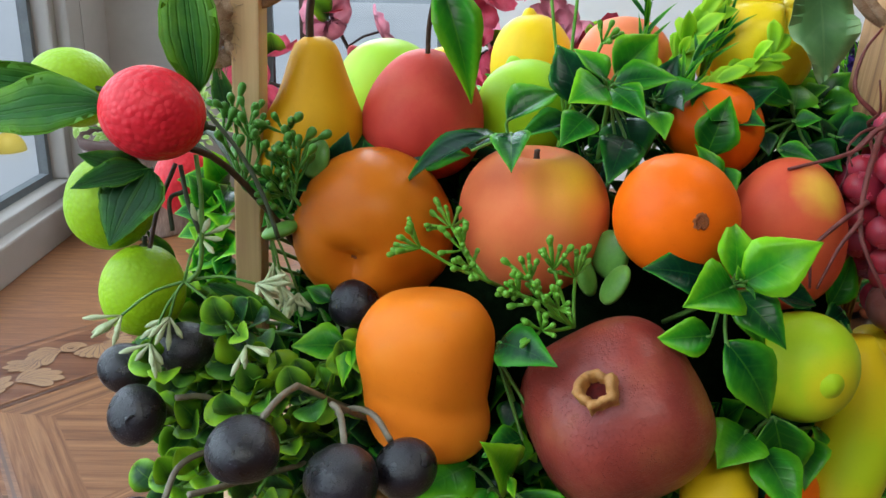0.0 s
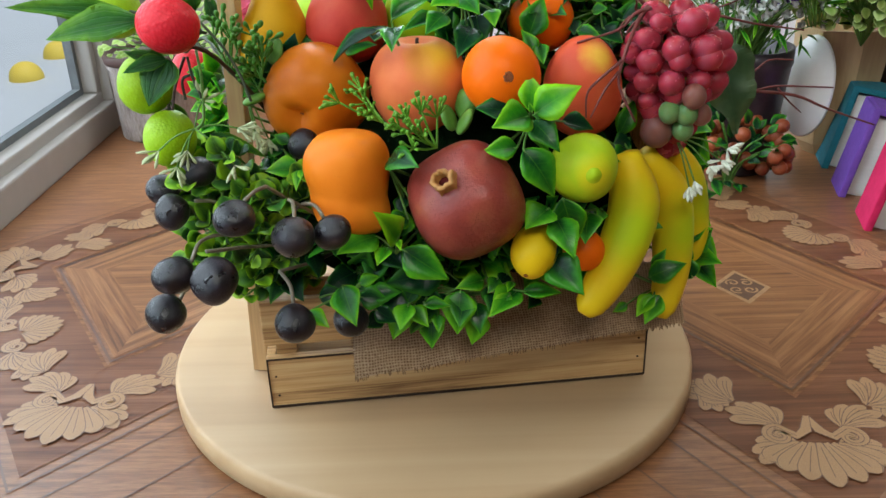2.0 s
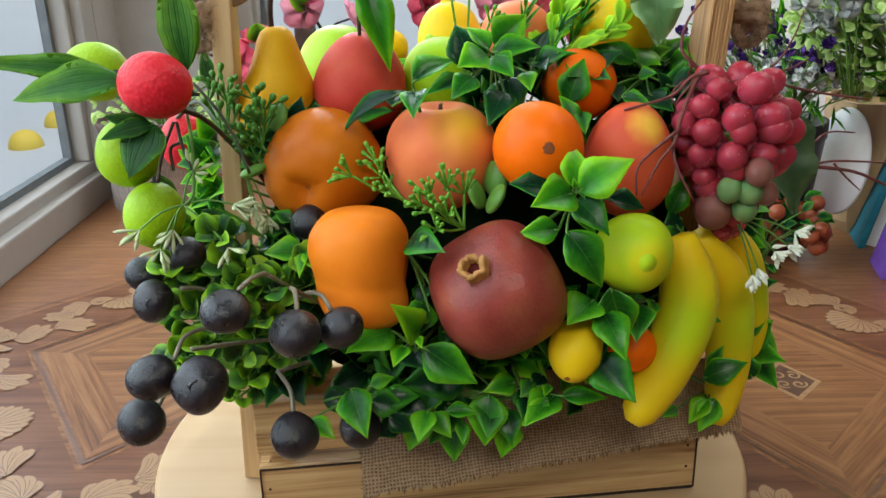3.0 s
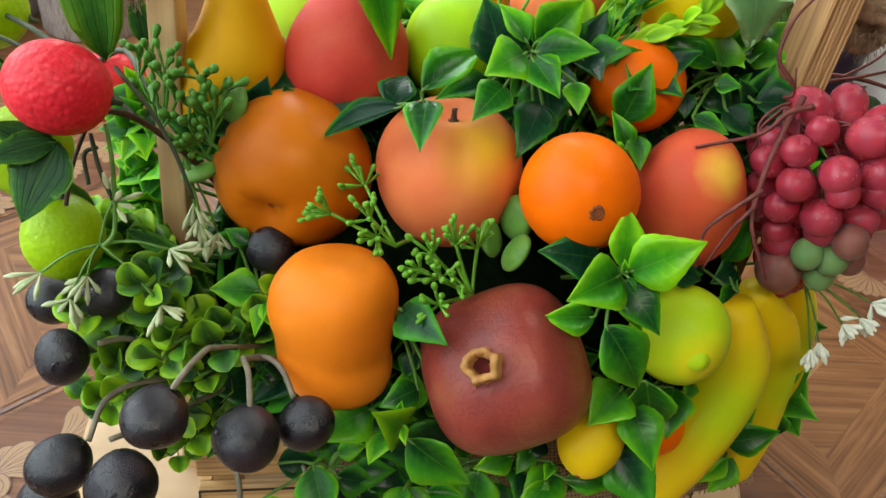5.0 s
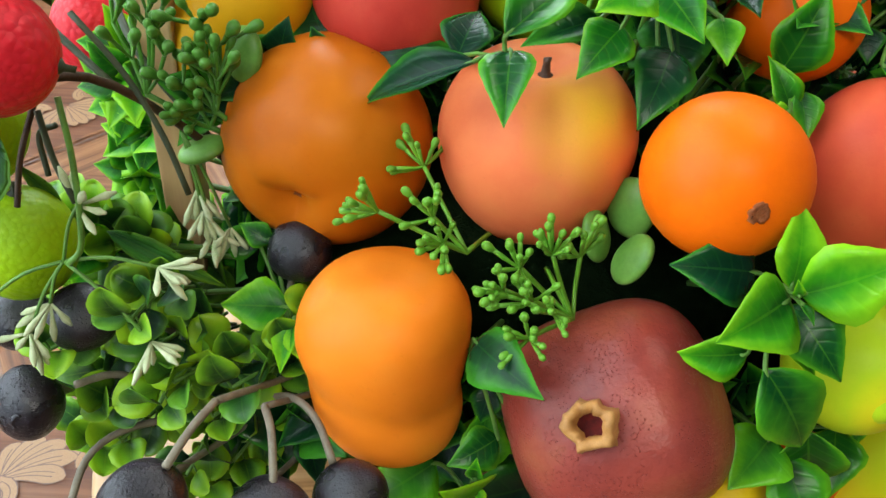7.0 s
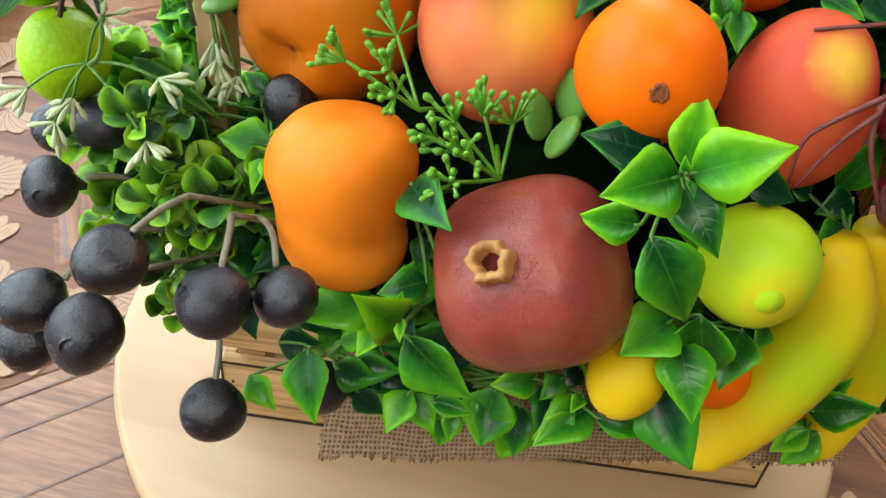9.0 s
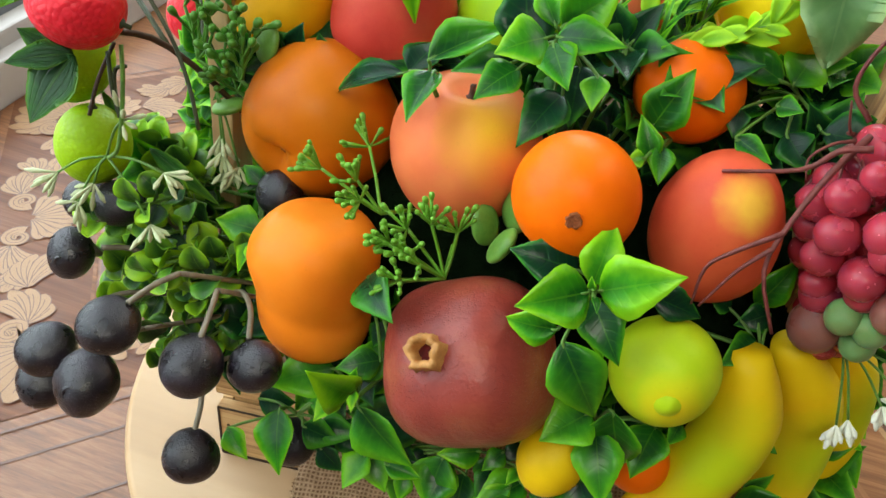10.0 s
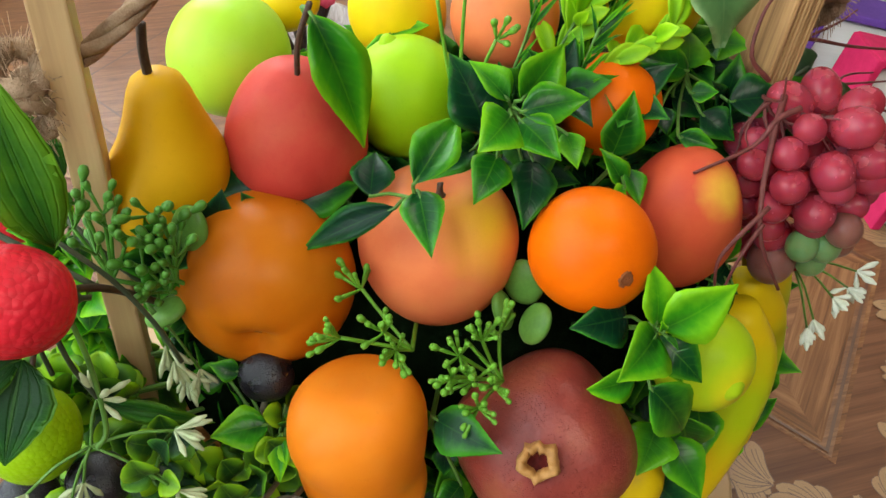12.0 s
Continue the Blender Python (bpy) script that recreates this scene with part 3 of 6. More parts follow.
# scorched edges and nails of the front slat
block("scorched_edge", (L - 0.002, 0.0006, 0.0024), (L / 2, -0.0004, 0.0022), BURNT, planter)
block("scorched_edge", (L * 0.25, 0.0006, 0.0018), (L * 0.126, -0.0004, 0.0518), BURNT, planter)
for x in (0.0008, L - 0.0008):
    block("scorched_edge", (0.0014, 0.0008, 0.050), (x, -0.0004, 0.027), BURNT, planter)
for x, z in ((0.008, 0.014), (0.007, 0.034), (L - 0.008, 0.022), (L - 0.008, 0.042)):
    part("nail", round_body([(0, -0.0006), (0.0011, -0.0005), (0.0011, 0.0003), (0, 0.0005)], 10), BURNT, planter, m=Matrix.Translation((x, -0.0002, z)) @ Matrix.Rotation(radians(90), 4, "X"))

# ---- fruit ----


def fruit(name, bm, mat, at, axis, label, category, spin=0.0, group=""):
    ob = part(name, bm, mat, m=towards(axis, at, spin))
    return tagged(ob, label, category, group)


def cushion(r, h, lobes=4, depth=0.10, n=24, dimple=0.25, crease=0.22):
    """Lobed persimmon body with sunk poles."""
    def shape(co):
        a = math.atan2(co.y, co.x)
        rr = math.hypot(co.x, co.y)
        c = abs(math.cos(lobes / 2 * a))
        k = 1 + depth * (c ** 0.7 - 0.6) * min(1.0, rr / (0.5 * r))
        s = max(0.0, 1 - rr / (0.42 * r))
        fold = (1 - c) ** 2 * min(1.0, rr / (0.16 * r)) * max(0.0, 1 - rr / r)
        z = co.z * (1 - dimple * s * s - crease * fold)
        return (co.x * k, co.y * k, z * (1 + 0.6 * depth * (abs(math.cos(lobes / 2 * a)) - 0.6)))
    return round_body(egg(r, h, h, n, 0.82), 56, shape)


ob = fruit("persimmon", cushion(0.0428, 0.0400, 3, 0.036, 34, dimple=0.26, crease=0.02), PERSIMMON_DULL, (-0.032, 0.444, 0.304), (-0.25, -0.95, -0.16), "dull orange three-lobed artificial persimmon with a dimple", "persimmon", -32)


def waisted(co):
    """Crease round the waist, a smaller lower lobe set aside, and a shoulder behind the upper one."""
    a = math.atan2(co.y, co.x)
    away = abs((a - 0.75 + math.pi) % (2 * math.pi) - math.pi)
    k = 1 - 0.036 * math.exp(-((co.z + 0.008 - 0.004 * math.cos(a)) / 0.0055) ** 2) * (0.65 - 0.35 * math.cos(a))
    k *= 1 + 0.02 * math.cos(3 * a)
    if co.z > -0.006:
        k *= 1 + 0.13 * math.exp(-(away / 0.55) ** 2) * math.exp(-((co.z - 0.014) / 0.016) ** 2)
    low = max(0.0, -0.008 - co.z)
    return (co.x * k - 0.14 * low, co.y * k, co.z)


# wide upper lobe, narrow waist, smaller lower lobe
waist_line = [(0, 0, -0.0415), (0.010, 0, -0.0408), (0.0195, 0, -0.0375), (0.0262, 0, -0.0320), (0.0292, 0, -0.0250), (0.0300, 0, -0.0180), (0.0302, 0, -0.0110), (0.0305, 0, -0.0030), (0.0312, 0, 0.0050), (0.0316, 0, 0.0140), (0.0302, 0, 0.0250), (0.0230, 0, 0.0350), (0.0125, 0, 0.0390), (0, 0, 0.0395)]
ob = fruit("persimmon", round_body([(max(0.0, p.x), p.z) for p in curve(waist_line, 52)], 56, waisted), PERSIMMON, (-0.002, 0.372, 0.256), (0.03, 0.15, 1), "bright orange artificial persimmon pinched at the waist", "persimmon")
ob = fruit("red_pear", round_body(egg(0.0340, 0.038, 0.034, 26, 0.88, 0.12), 40, lumpy(0.05, 30, 2)), RED_PEAR, (-0.007, 0.484, 0.3555), (0.05, 0.15, 1), "matt dark red artificial pear with one leaf", "pear")
ob = fruit("lime", round_body(egg(0.0300, 0.031, 0.031, 24, 0.92), 36, lumpy(0.03, 40, 4)), LIME, (0.053, 0.504, 0.356), (-0.3, 0.3, 1), "smooth bright green artificial lime", "lime")
ob = fruit("green_apple", round_body(egg(0.0332, 0.032, 0.033, 24, 0.9), 40, lumpy(0.03, 30, 7)), APPLE, (-0.031, 0.562, 0.3595), (0.1, 0.1, 1), "glossy light green artificial apple", "apple")


def cleft(co):
    a = math.atan2(co.y, co.x + 1e-6)
    s = max(0.0, co.z / 0.039)
    k = 1 - 0.07 * math.exp(-((a + 1.45) / 0.16) ** 2) * s
    z = co.z - 0.010 * math.exp(-(math.hypot(co.x, co.y) / 0.011) ** 2) * (co.z > 0)
    return (co.x * k, co.y * k, z)


ob = fruit("peach", round_body(egg(0.0392, 0.040, 0.042, 30, 0.90, -0.09), 64, cleft), PEACH, (0.052, 0.438, 0.312), (0, 0, 1), "coral artificial peach with a yellow blush and cleft", "peach")
orange = fruit("orange", round_body(egg(0.0300, 0.0285, 0.0285, 24, 0.96), 40, lumpy(0.025, 30, 9)), ORANGE, (0.116, 0.401, 0.327), (0.13, -0.96, 0.20), "bright orange artificial orange with a brown stalk scar", "orange")
ob = fruit("orange", round_body(egg(0.0275, 0.0265, 0.0265, 24, 0.96), 40, lumpy(0.025, 30, 11)), ORANGE, (0.153, 0.477, 0.354), (0.1, 0.2, 1), "bright orange artificial orange behind leaves", "orange")
ob = fruit("mango", round_body(egg(0.0310, 0.036, 0.045, 28, 0.9, 0.16), 40, lumpy(0.04, 28, 5)), MANGO, (0.183, 0.434, 0.313), (0, 0, 1), "red artificial mango with a yellow spot", "mango")


def squarish(co):
    a = math.atan2(co.y, co.x)
    r = math.hypot(co.x, co.y)
    side = (abs(math.cos(a)) ** 2.9 + abs(math.sin(a)) ** 2.9) ** (-1 / 2.9)
    k = 1 + (side - 1) * min(1, r / 0.03) + 0.03 * noise.noise(co * 26)
    return (co.x * k, co.y * k, co.z * (1 + 0.02 * noise.noise(co * 40)))


pom_axis = Vector((-0.41, -0.66, 0.65)).normalized()
pom_at = Vector((0.0865, 0.3605, 0.2425))
ob = fruit("pomegranate", round_body(egg(0.0412, 0.038, 0.041, 34, 0.66), 60, squarish), POME, pom_at, pom_axis, "dark red pitted artificial pomegranate with a dried crown", "pomegranate", 42)
ob = fruit("lime", round_body(egg(0.0262, 0.027, 0.0265, 24, 0.95), 36, lumpy(0.03, 40, 14)), LIME_YELLOW, (0.177, 0.376, 0.260), (0, 0, 1), "yellow-green artificial lime with a nipple", "lime")
ob = fruit("lemon", round_body(egg(0.0180, 0.023, 0.023, 22, 0.95), 30, lumpy(0.04, 50, 3)), LEMON, (0.1385, 0.356, 0.2012), (-0.35, -0.75, -0.55), "small yellow artificial lemon with a brown tip", "lemon")
ob = fruit("tangerine", round_body(egg(0.0170, 0.016, 0.016, 20, 0.96), 30, lumpy(0.03, 50, 6)), ORANGE, (0.18, 0.378, 0.19), (0.2, -0.5, 0.6), "small orange artificial tangerine among leaves", "tangerine")
ob = fruit("lemon", round_body(egg(0.0270, 0.033, 0.028, 24, 0.92), 34, lumpy(0.03, 40, 8)), LEMON, (0.061, 0.56, 0.375), (-0.1, 0.1, 1), "yellow artificial lemon with a pointed top", "lemon")
ob = fruit("lemon", round_body(egg(0.0160, 0.019, 0.019, 22, 0.95), 30), LEMON, (0.006, 0.60, 0.367), (1, 0.2, 0.2), "small yellow artificial lemon at the back", "lemon")
ob = fruit("peach", round_body(egg(0.0290, 0.028, 0.028, 24, 0.92), 40, lumpy(0.03, 30, 12)), PEACH, (0.112, 0.53, 0.382), (0, 0.2, 1), "coral artificial peach at the back", "peach")

# yellow pear
pear_profile = [(0, -0.046), (0.010, -0.046), (0.019, -0.042), (0.0268, -0.033), (0.0300, -0.021), (0.0300, -0.010), (0.0275, 0.001), (0.0225, 0.011), (0.0188, 0.020), (0.0160, 0.028), (0.0138, 0.035), (0.0110, 0.041), (0.006, 0.0445), (0, 0.045)]
bend = lambda co: (co.x - 0.002 + 0.27 * max(0.0, 0.02 - co.z) * (0.02 - co.z) / 0.06 , co.y, co.z)
ob = fruit("yellow_pear", round_body(pear_profile, 40, bend), PEAR, (-0.0675, 0.480, 0.355), (0.0, 0.02, 1), "matt yellow artificial pear with a dark stalk", "pear")

# bananas


def banana(points, r, label):
    base = Vector(points[1])
    p = curve([Vector(q) - base for q in points], 20)
    n = len(p) - 1
    radii = [r * (0.30 + 0.70 * math.sin(math.pi * min(1, (i / n + 0.03) * 1.45) / 2) ** 0.55) * (1 if i < n * 0.72 else 1 - 0.55 * ((i - n * 0.72) / (n * 0.28)) ** 1.6) for i in range(n + 1)]
    radii[0] = r * 0.28
    bm = tube(bmesh.new(), p, radii, 20)
    ob = part("banana", bm, BANANA, m=Matrix.Translation(base))
    return tagged(ob, label, "banana", "bunch of bananas")


banana([(0.180, 0.362, 0.140), (0.204, 0.380, 0.172), (0.222, 0.396, 0.215), (0.216, 0.405, 0.262)], 0.0205, "yellow artificial banana with a greenish middle")
banana([(0.256, 0.412, 0.106), (0.266, 0.430, 0.150), (0.262, 0.438, 0.205), (0.236, 0.432, 0.252)], 0.0185, "yellow artificial banana with a greenish end")
banana([(0.290, 0.455, 0.125), (0.292, 0.462, 0.165), (0.282, 0.462, 0.215), (0.255, 0.45, 0.255)], 0.015, "slim yellow artificial banana behind the others")

# lychees
for at, r, mat, axis, word in (
    ((-0.1215, 0.3745, 0.3768), 0.0212, LYCHEE_RED, (0.95, 0.1, -0.25), "red"),
    ((-0.151, 0.519, 0.309), 0.0215, LYCHEE_RED, (0.3, 0.1, 1), "red"),
    ((-0.194, 0.469, 0.372), 0.0220, LYCHEE_GREEN, (0.9, 0.1, -0.2), "yellow-green"),
    ((-0.154, 0.402, 0.329), 0.0222, LYCHEE_GREEN, (0.4, 0.1, 1), "yellow-green"),
    ((-0.138, 0.387, 0.290), 0.0208, LYCHEE_GREEN, (0.1, 0.1, 1), "yellow-green"),
):
    ob = fruit("lychee", round_body(egg(r * 0.95, r * 1.05, r * 1.05, 28, 0.95), 44, lumpy(0.02, 60, r * 1000)), mat, at, axis, word + " artificial lychee with pebbled skin", "lychee", group="spray of lychees")

# black berries
BERRIES = [
    ((-0.117, 0.373, 0.267), 0.0135), ((-0.1500, 0.387, 0.2480), 0.0130), ((-0.133, 0.349, 0.245), 0.0136), ((-0.074, 0.301, 0.258), 0.0145),
    ((-0.1266, 0.310, 0.2108), 0.0150), ((-0.0945, 0.299, 0.2112), 0.0172), ((-0.1386, 0.314, 0.1780), 0.0150), ((-0.037, 0.308, 0.240), 0.0158),
    ((-0.011, 0.322, 0.236), 0.0135), ((-0.042, 0.304, 0.172), 0.0147), ((-0.0392, 0.408, 0.2755), 0.0130), ((-0.007, 0.349, 0.148), 0.0139),
]
for i, (at, r) in enumerate(BERRIES):
    axis = Vector((0.3 * math.sin(i * 2.3), -0.4 + 0.3 * math.cos(i * 1.7), 1 - 0.3 * (i % 3)))
    ob = fruit("berry", round_body(egg(r * 1.02, r * 0.80, r * 0.78, 20, 0.80), 30, lumpy(0.12, 48, i * 3.1)), BERRY, at, axis, "matt black pitted artificial berry on a wire stem", "berry", group="black berries")

# grapes
random.seed(5)
cluster = thing("grape_cluster", Matrix.Translation((0.257, 0.439, 0.361)), "hanging bunch of red artificial grapes with green ones at the tip", "grapes")
for k in range(8):
    h = -0.004 - k * 0.0142
    count = (5, 8, 9, 9, 8, 6, 4, 2)[k]
    rr = (0.020, 0.031, 0.034, 0.031, 0.027, 0.021, 0.014, 0.006)[k]
    for i in range(count):
        a = 2 * math.pi * i / count + k * 0.55
        r = random.uniform(0.0080, 0.0112)
        at = Vector((rr * math.cos(a), rr * 0.85 * math.sin(a), h + random.uniform(-0.004, 0.004)))
        g = round_body(egg(r, r * 1.22, r * 1.22, 14, 1.0), 20)
        part("grape", g, GRAPE, cluster, m=towards((at.x, at.y, 0.01), at))
for at, r, mat in (((-0.008, -0.026, -0.070), 0.0088, GRAPE_GREEN), ((0.005, -0.028, -0.071), 0.0090, GRAPE_GREEN), ((0.004, -0.024, -0.085), 0.0086, GRAPE_GREEN), ((0.017, -0.025, -0.073), 0.0084, GRAPE_OLIVE), ((0.008, -0.033, -0.056), 0.0095, GRAPE_OLIVE), ((-0.015, -0.016, -0.088), 0.0130, GRAPE_OLIVE)):
    part("grape", round_body(egg(r, r * 1.08, r * 1.08, 12, 1.0), 18), mat, cluster, m=Matrix.Translation(at))
pepper = fruit("bell_pepper", cushion(0.034, 0.034, 4, 0.035, 30, 0.1), GRAPE_YELLOW, (0.186, 0.522, 0.394), (0.3, -0.5, 0.8), "glossy yellow lobed artificial pepper beside the post", "pepper", 15)

# Added mound that blocks see-through; its colour stands in for gap shade.
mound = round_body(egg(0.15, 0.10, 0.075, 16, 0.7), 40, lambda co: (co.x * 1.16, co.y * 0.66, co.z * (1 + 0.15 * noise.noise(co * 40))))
foam = part("gap_mound", mound, GAP_SHADE, m=Matrix.Translation((0.085, 0.49, 0.205)) @ Matrix.Rotation(radians(6), 4, "Z"))
tagged(foam, "unseen near-black green mound inside the planter, gap shade put into its colour", "floral foam")


# ---- foliage and stems ----
FRONT = Vector((0.0, -0.74, 0.67))
random.seed(11)


def sprig(root, label, rows):
    """A plastic sprig: a stem that forks to each leaf, and the leaves."""
    at = Vector(root)
    ob = thing("leaf_sprig", Matrix.Translation(at), label, "leaf sprig", "leaf sprigs")
    bm = bmesh.new()
    inner = Vector((0.08, 0.49, 0.2)) - at
    tube(bm, curve([(0, 0, 0), inner * 0.15, inner * 0.32], 6), 0.0013, 6)
    for base, tip, kind, width in rows:
        base, tip = Vector(base) - at, Vector(tip) - at
        tube(bm, curve([(0, 0, 0), base * 0.55 + Vector((0, 0.003, 0)), base, base + (tip - base) * 0.12], 6), 0.0009, 5)
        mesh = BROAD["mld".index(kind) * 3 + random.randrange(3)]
        face = FRONT + Vector((random.uniform(-0.35, 0.35), random.uniform(-0.2, 0.2), random.uniform(-0.25, 0.35)))
        put_leaf(mesh, ob, base, tip, face, width)
    part("stem", bm, STEM_GREEN, ob)
    return ob


sprig((0.1358, 0.3712, 0.2994), "whorl of glossy lime-edged artificial leaves beside the orange", [
    ((0.1343, 0.3634, 0.3095), (0.1362, 0.3842, 0.3314), "l", 1.0),
    ((0.1379, 0.3628, 0.3077), (0.1711, 0.3634, 0.3272), "l", 1.05),
    ((0.1338, 0.3609, 0.3069), (0.1057, 0.3408, 0.3051), "l", 1.15),
    ((0.1360, 0.3630, 0.3024), (0.1546, 0.3460, 0.2837), "m", 1.0),
    ((0.1330, 0.3636, 0.2978), (0.1476, 0.3496, 0.2807), "m", 0.7),
    ((0.1285, 0.3480, 0.2861), (0.1510, 0.3436, 0.2502), "m", 0.95),
    ((0.1247, 0.3556, 0.2852), (0.0994, 0.3561, 0.2826), "l", 1.0),
    ((0.1267, 0.3761, 0.3047), (0.0945, 0.3703, 0.3111), "d", 1.1),
    ((0.1605, 0.3849, 0.2949), (0.1857, 0.3895, 0.2863), "d", 0.9),
    ((0.1355, 0.3589, 0.3102), (0.1332, 0.3593, 0.3176), "l", 0.8),
    ((0.1364, 0.3576, 0.3085), (0.1396, 0.3502, 0.3054), "l", 0.7),
])
sprig((0.1534, 0.3673, 0.2222), "lime-green artificial leaves round the small lemon", [
    ((0.1494, 0.3604, 0.2341), (0.1298, 0.3400, 0.2264), "m", 1.35),
    ((0.1590, 0.3560, 0.2440), (0.1720, 0.3600, 0.2060), "l", 1.0),
    ((0.1539, 0.3562, 0.2280), (0.1659, 0.3309, 0.2050), "m", 1.0),
    ((0.1822, 0.3738, 0.2238), (0.1765, 0.3503, 0.2082), "l", 1.2),
    ((0.1932, 0.3820, 0.2235), (0.1893, 0.3697, 0.2169), "m", 1.2),
    ((0.1507, 0.3542, 0.1960), (0.1739, 0.3307, 0.1747), "d", 1.1),
    ((0.1520, 0.3590, 0.2102), (0.1526, 0.3449, 0.1972), "d", 1.1),
])
sprig((0.2222, 0.4148, 0.2548), "lime-edged artificial leaves among the bananas", [
    ((0.2201, 0.4153, 0.2590), (0.2025, 0.3943, 0.2562), "m", 1.0),
    ((0.2146, 0.4347, 0.2672), (0.2286, 0.4477, 0.2929), "l", 0.8),
    ((0.2034, 0.4290, 0.2643), (0.1897, 0.4296, 0.2691), "d", 1.2),
    ((0.2231, 0.4345, 0.2643), (0.2071, 0.4248, 0.2583), "d", 1.2),
])
sprig((0.2563, 0.4253, 0.1300), "artificial leaves under the bananas", [
    ((0.2482, 0.4116, 0.1289), (0.2323, 0.4040, 0.1119), "l", 1.0),
    ((0.2532, 0.4116, 0.1287), (0.2396, 0.4016, 0.1061), "m", 1.0),
    ((0.2406, 0.4052, 0.1494), (0.2722, 0.4064, 0.1614), "l", 0.9),
    ((0.2435, 0.4092, 0.1584), (0.2559, 0.4133, 0.1725), "m", 0.8),
    ((0.2271, 0.4175, 0.1180), (0.2141, 0.4146, 0.1114), "l", 0.9),
    ((0.2829, 0.4478, 0.1609), (0.3017, 0.4539, 0.1745), "m", 0.6),
    ((0.2824, 0.4416, 0.1467), (0.2879, 0.4457, 0.1560), "m", 1.2),
    ((0.2505, 0.4215, 0.1264), (0.2451, 0.4056, 0.1151), "m", 1.0),
    ((0.2843, 0.4264, 0.1369), (0.2774, 0.4346, 0.1559), "m", 1.2),
])
sprig((0.0327, 0.3434, 0.2082), "whorl of glossy lime artificial leaves under the persimmon", [
    ((0.0345, 0.3340, 0.2240), (0.0206, 0.3133, 0.2550), "l", 0.85),
    ((0.0271, 0.3391, 0.2143), (0.0196, 0.3231, 0.2078), "l", 1.1),
    ((0.0385, 0.3348, 0.2152), (0.0721, 0.3270, 0.1930), "m", 0.95),
    ((0.0353, 0.3465, 0.2201), (0.0380, 0.3686, 0.2351), "m", 1.1),
    ((0.0188, 0.3497, 0.2196), (-0.0101, 0.3296, 0.2151), "m", 1.1),
    ((0.0343, 0.3406, 0.2231), (0.0341, 0.3425, 0.2344), "l", 0.9),
    ((0.0346, 0.3389, 0.2210), (0.0374, 0.3281, 0.2172), "l", 0.8),
])
sprig((-0.0029, 0.3494, 0.1730), "broad artificial leaves hanging over the box front", [
    ((-0.0100, 0.3429, 0.1820), (0.0015, 0.3180, 0.1600), "l", 1.0),
    ((0.0023, 0.3457, 0.1704), (0.0245, 0.3474, 0.1654), "d", 1.2),
    ((0.0100, 0.3500, 0.1697), (0.0344, 0.3535, 0.1693), "d", 1.0),
    ((0.0136, 0.3431, 0.1608), (0.0298, 0.3405, 0.1498), "d", 1.1),
    ((0.0013, 0.3573, 0.1760), (0.0175, 0.3611, 0.1799), "m", 1.0),
    ((-0.0363, 0.3314, 0.1661), (-0.0198, 0.3224, 0.1570), "l", 1.0),
    ((-0.0316, 0.3582, 0.1641), (-0.0106, 0.3639, 0.1640), "d", 1.2),
])
sprig((0.0509, 0.3626, 0.1542), "row of artificial leaves hanging over the burlap", [
    ((0.0400, 0.3492, 0.1609), (0.0330, 0.3305, 0.1481), "m", 1.1),
    ((0.0409, 0.3513, 0.1568), (0.0550, 0.3393, 0.1451), "m", 1.1),
    ((0.0519, 0.3454, 0.1621), (0.0732, 0.3445, 0.1607), "l", 0.8),
    ((0.0618, 0.3531, 0.1493), (0.0625, 0.3409, 0.1385), "m", 1.0),
    ((0.0832, 0.3611, 0.1610), (0.0789, 0.3394, 0.1440), "m", 1.2),
    ((0.0995, 0.3665, 0.1713), (0.0770, 0.3564, 0.1699), "l", 1.0),
    ((0.0933, 0.3623, 0.1532), (0.0956, 0.3442, 0.1351), "m", 1.1),
    ((0.1085, 0.3663, 0.1591), (0.1035, 0.3505, 0.1490), "d", 1.2),
])
sprig((0.1055, 0.3706, 0.1597), "row of artificial leaves hanging below the pomegranate", [
    ((0.1272, 0.3634, 0.1633), (0.1036, 0.3397, 0.1530), "m", 1.0),
    ((0.1111, 0.3727, 0.1695), (0.1026, 0.3610, 0.1621), "m", 1.1),
    ((0.1229, 0.3632, 0.1705), (0.1177, 0.3532, 0.1670), "l", 1.0),
    ((0.1298, 0.3557, 0.1661), (0.1610, 0.3562, 0.1632), "l", 0.65),
    ((0.0531, 0.3561, 0.1624), (0.0682, 0.3555, 0.1571), "d", 1.3),
    ((0.0182, 0.3606, 0.1629), (0.0420, 0.3526, 0.1558), "d", 1.2),
    ((0.0703, 0.3617, 0.1605), (0.0613, 0.3529, 0.1563), "d", 1.2),
    ((0.1195, 0.3821, 0.1682), (0.1112, 0.3714, 0.1618), "d", 1.2),
    ((0.1434, 0.3756, 0.1505), (0.1350, 0.3636, 0.1458), "d", 1.2),
])
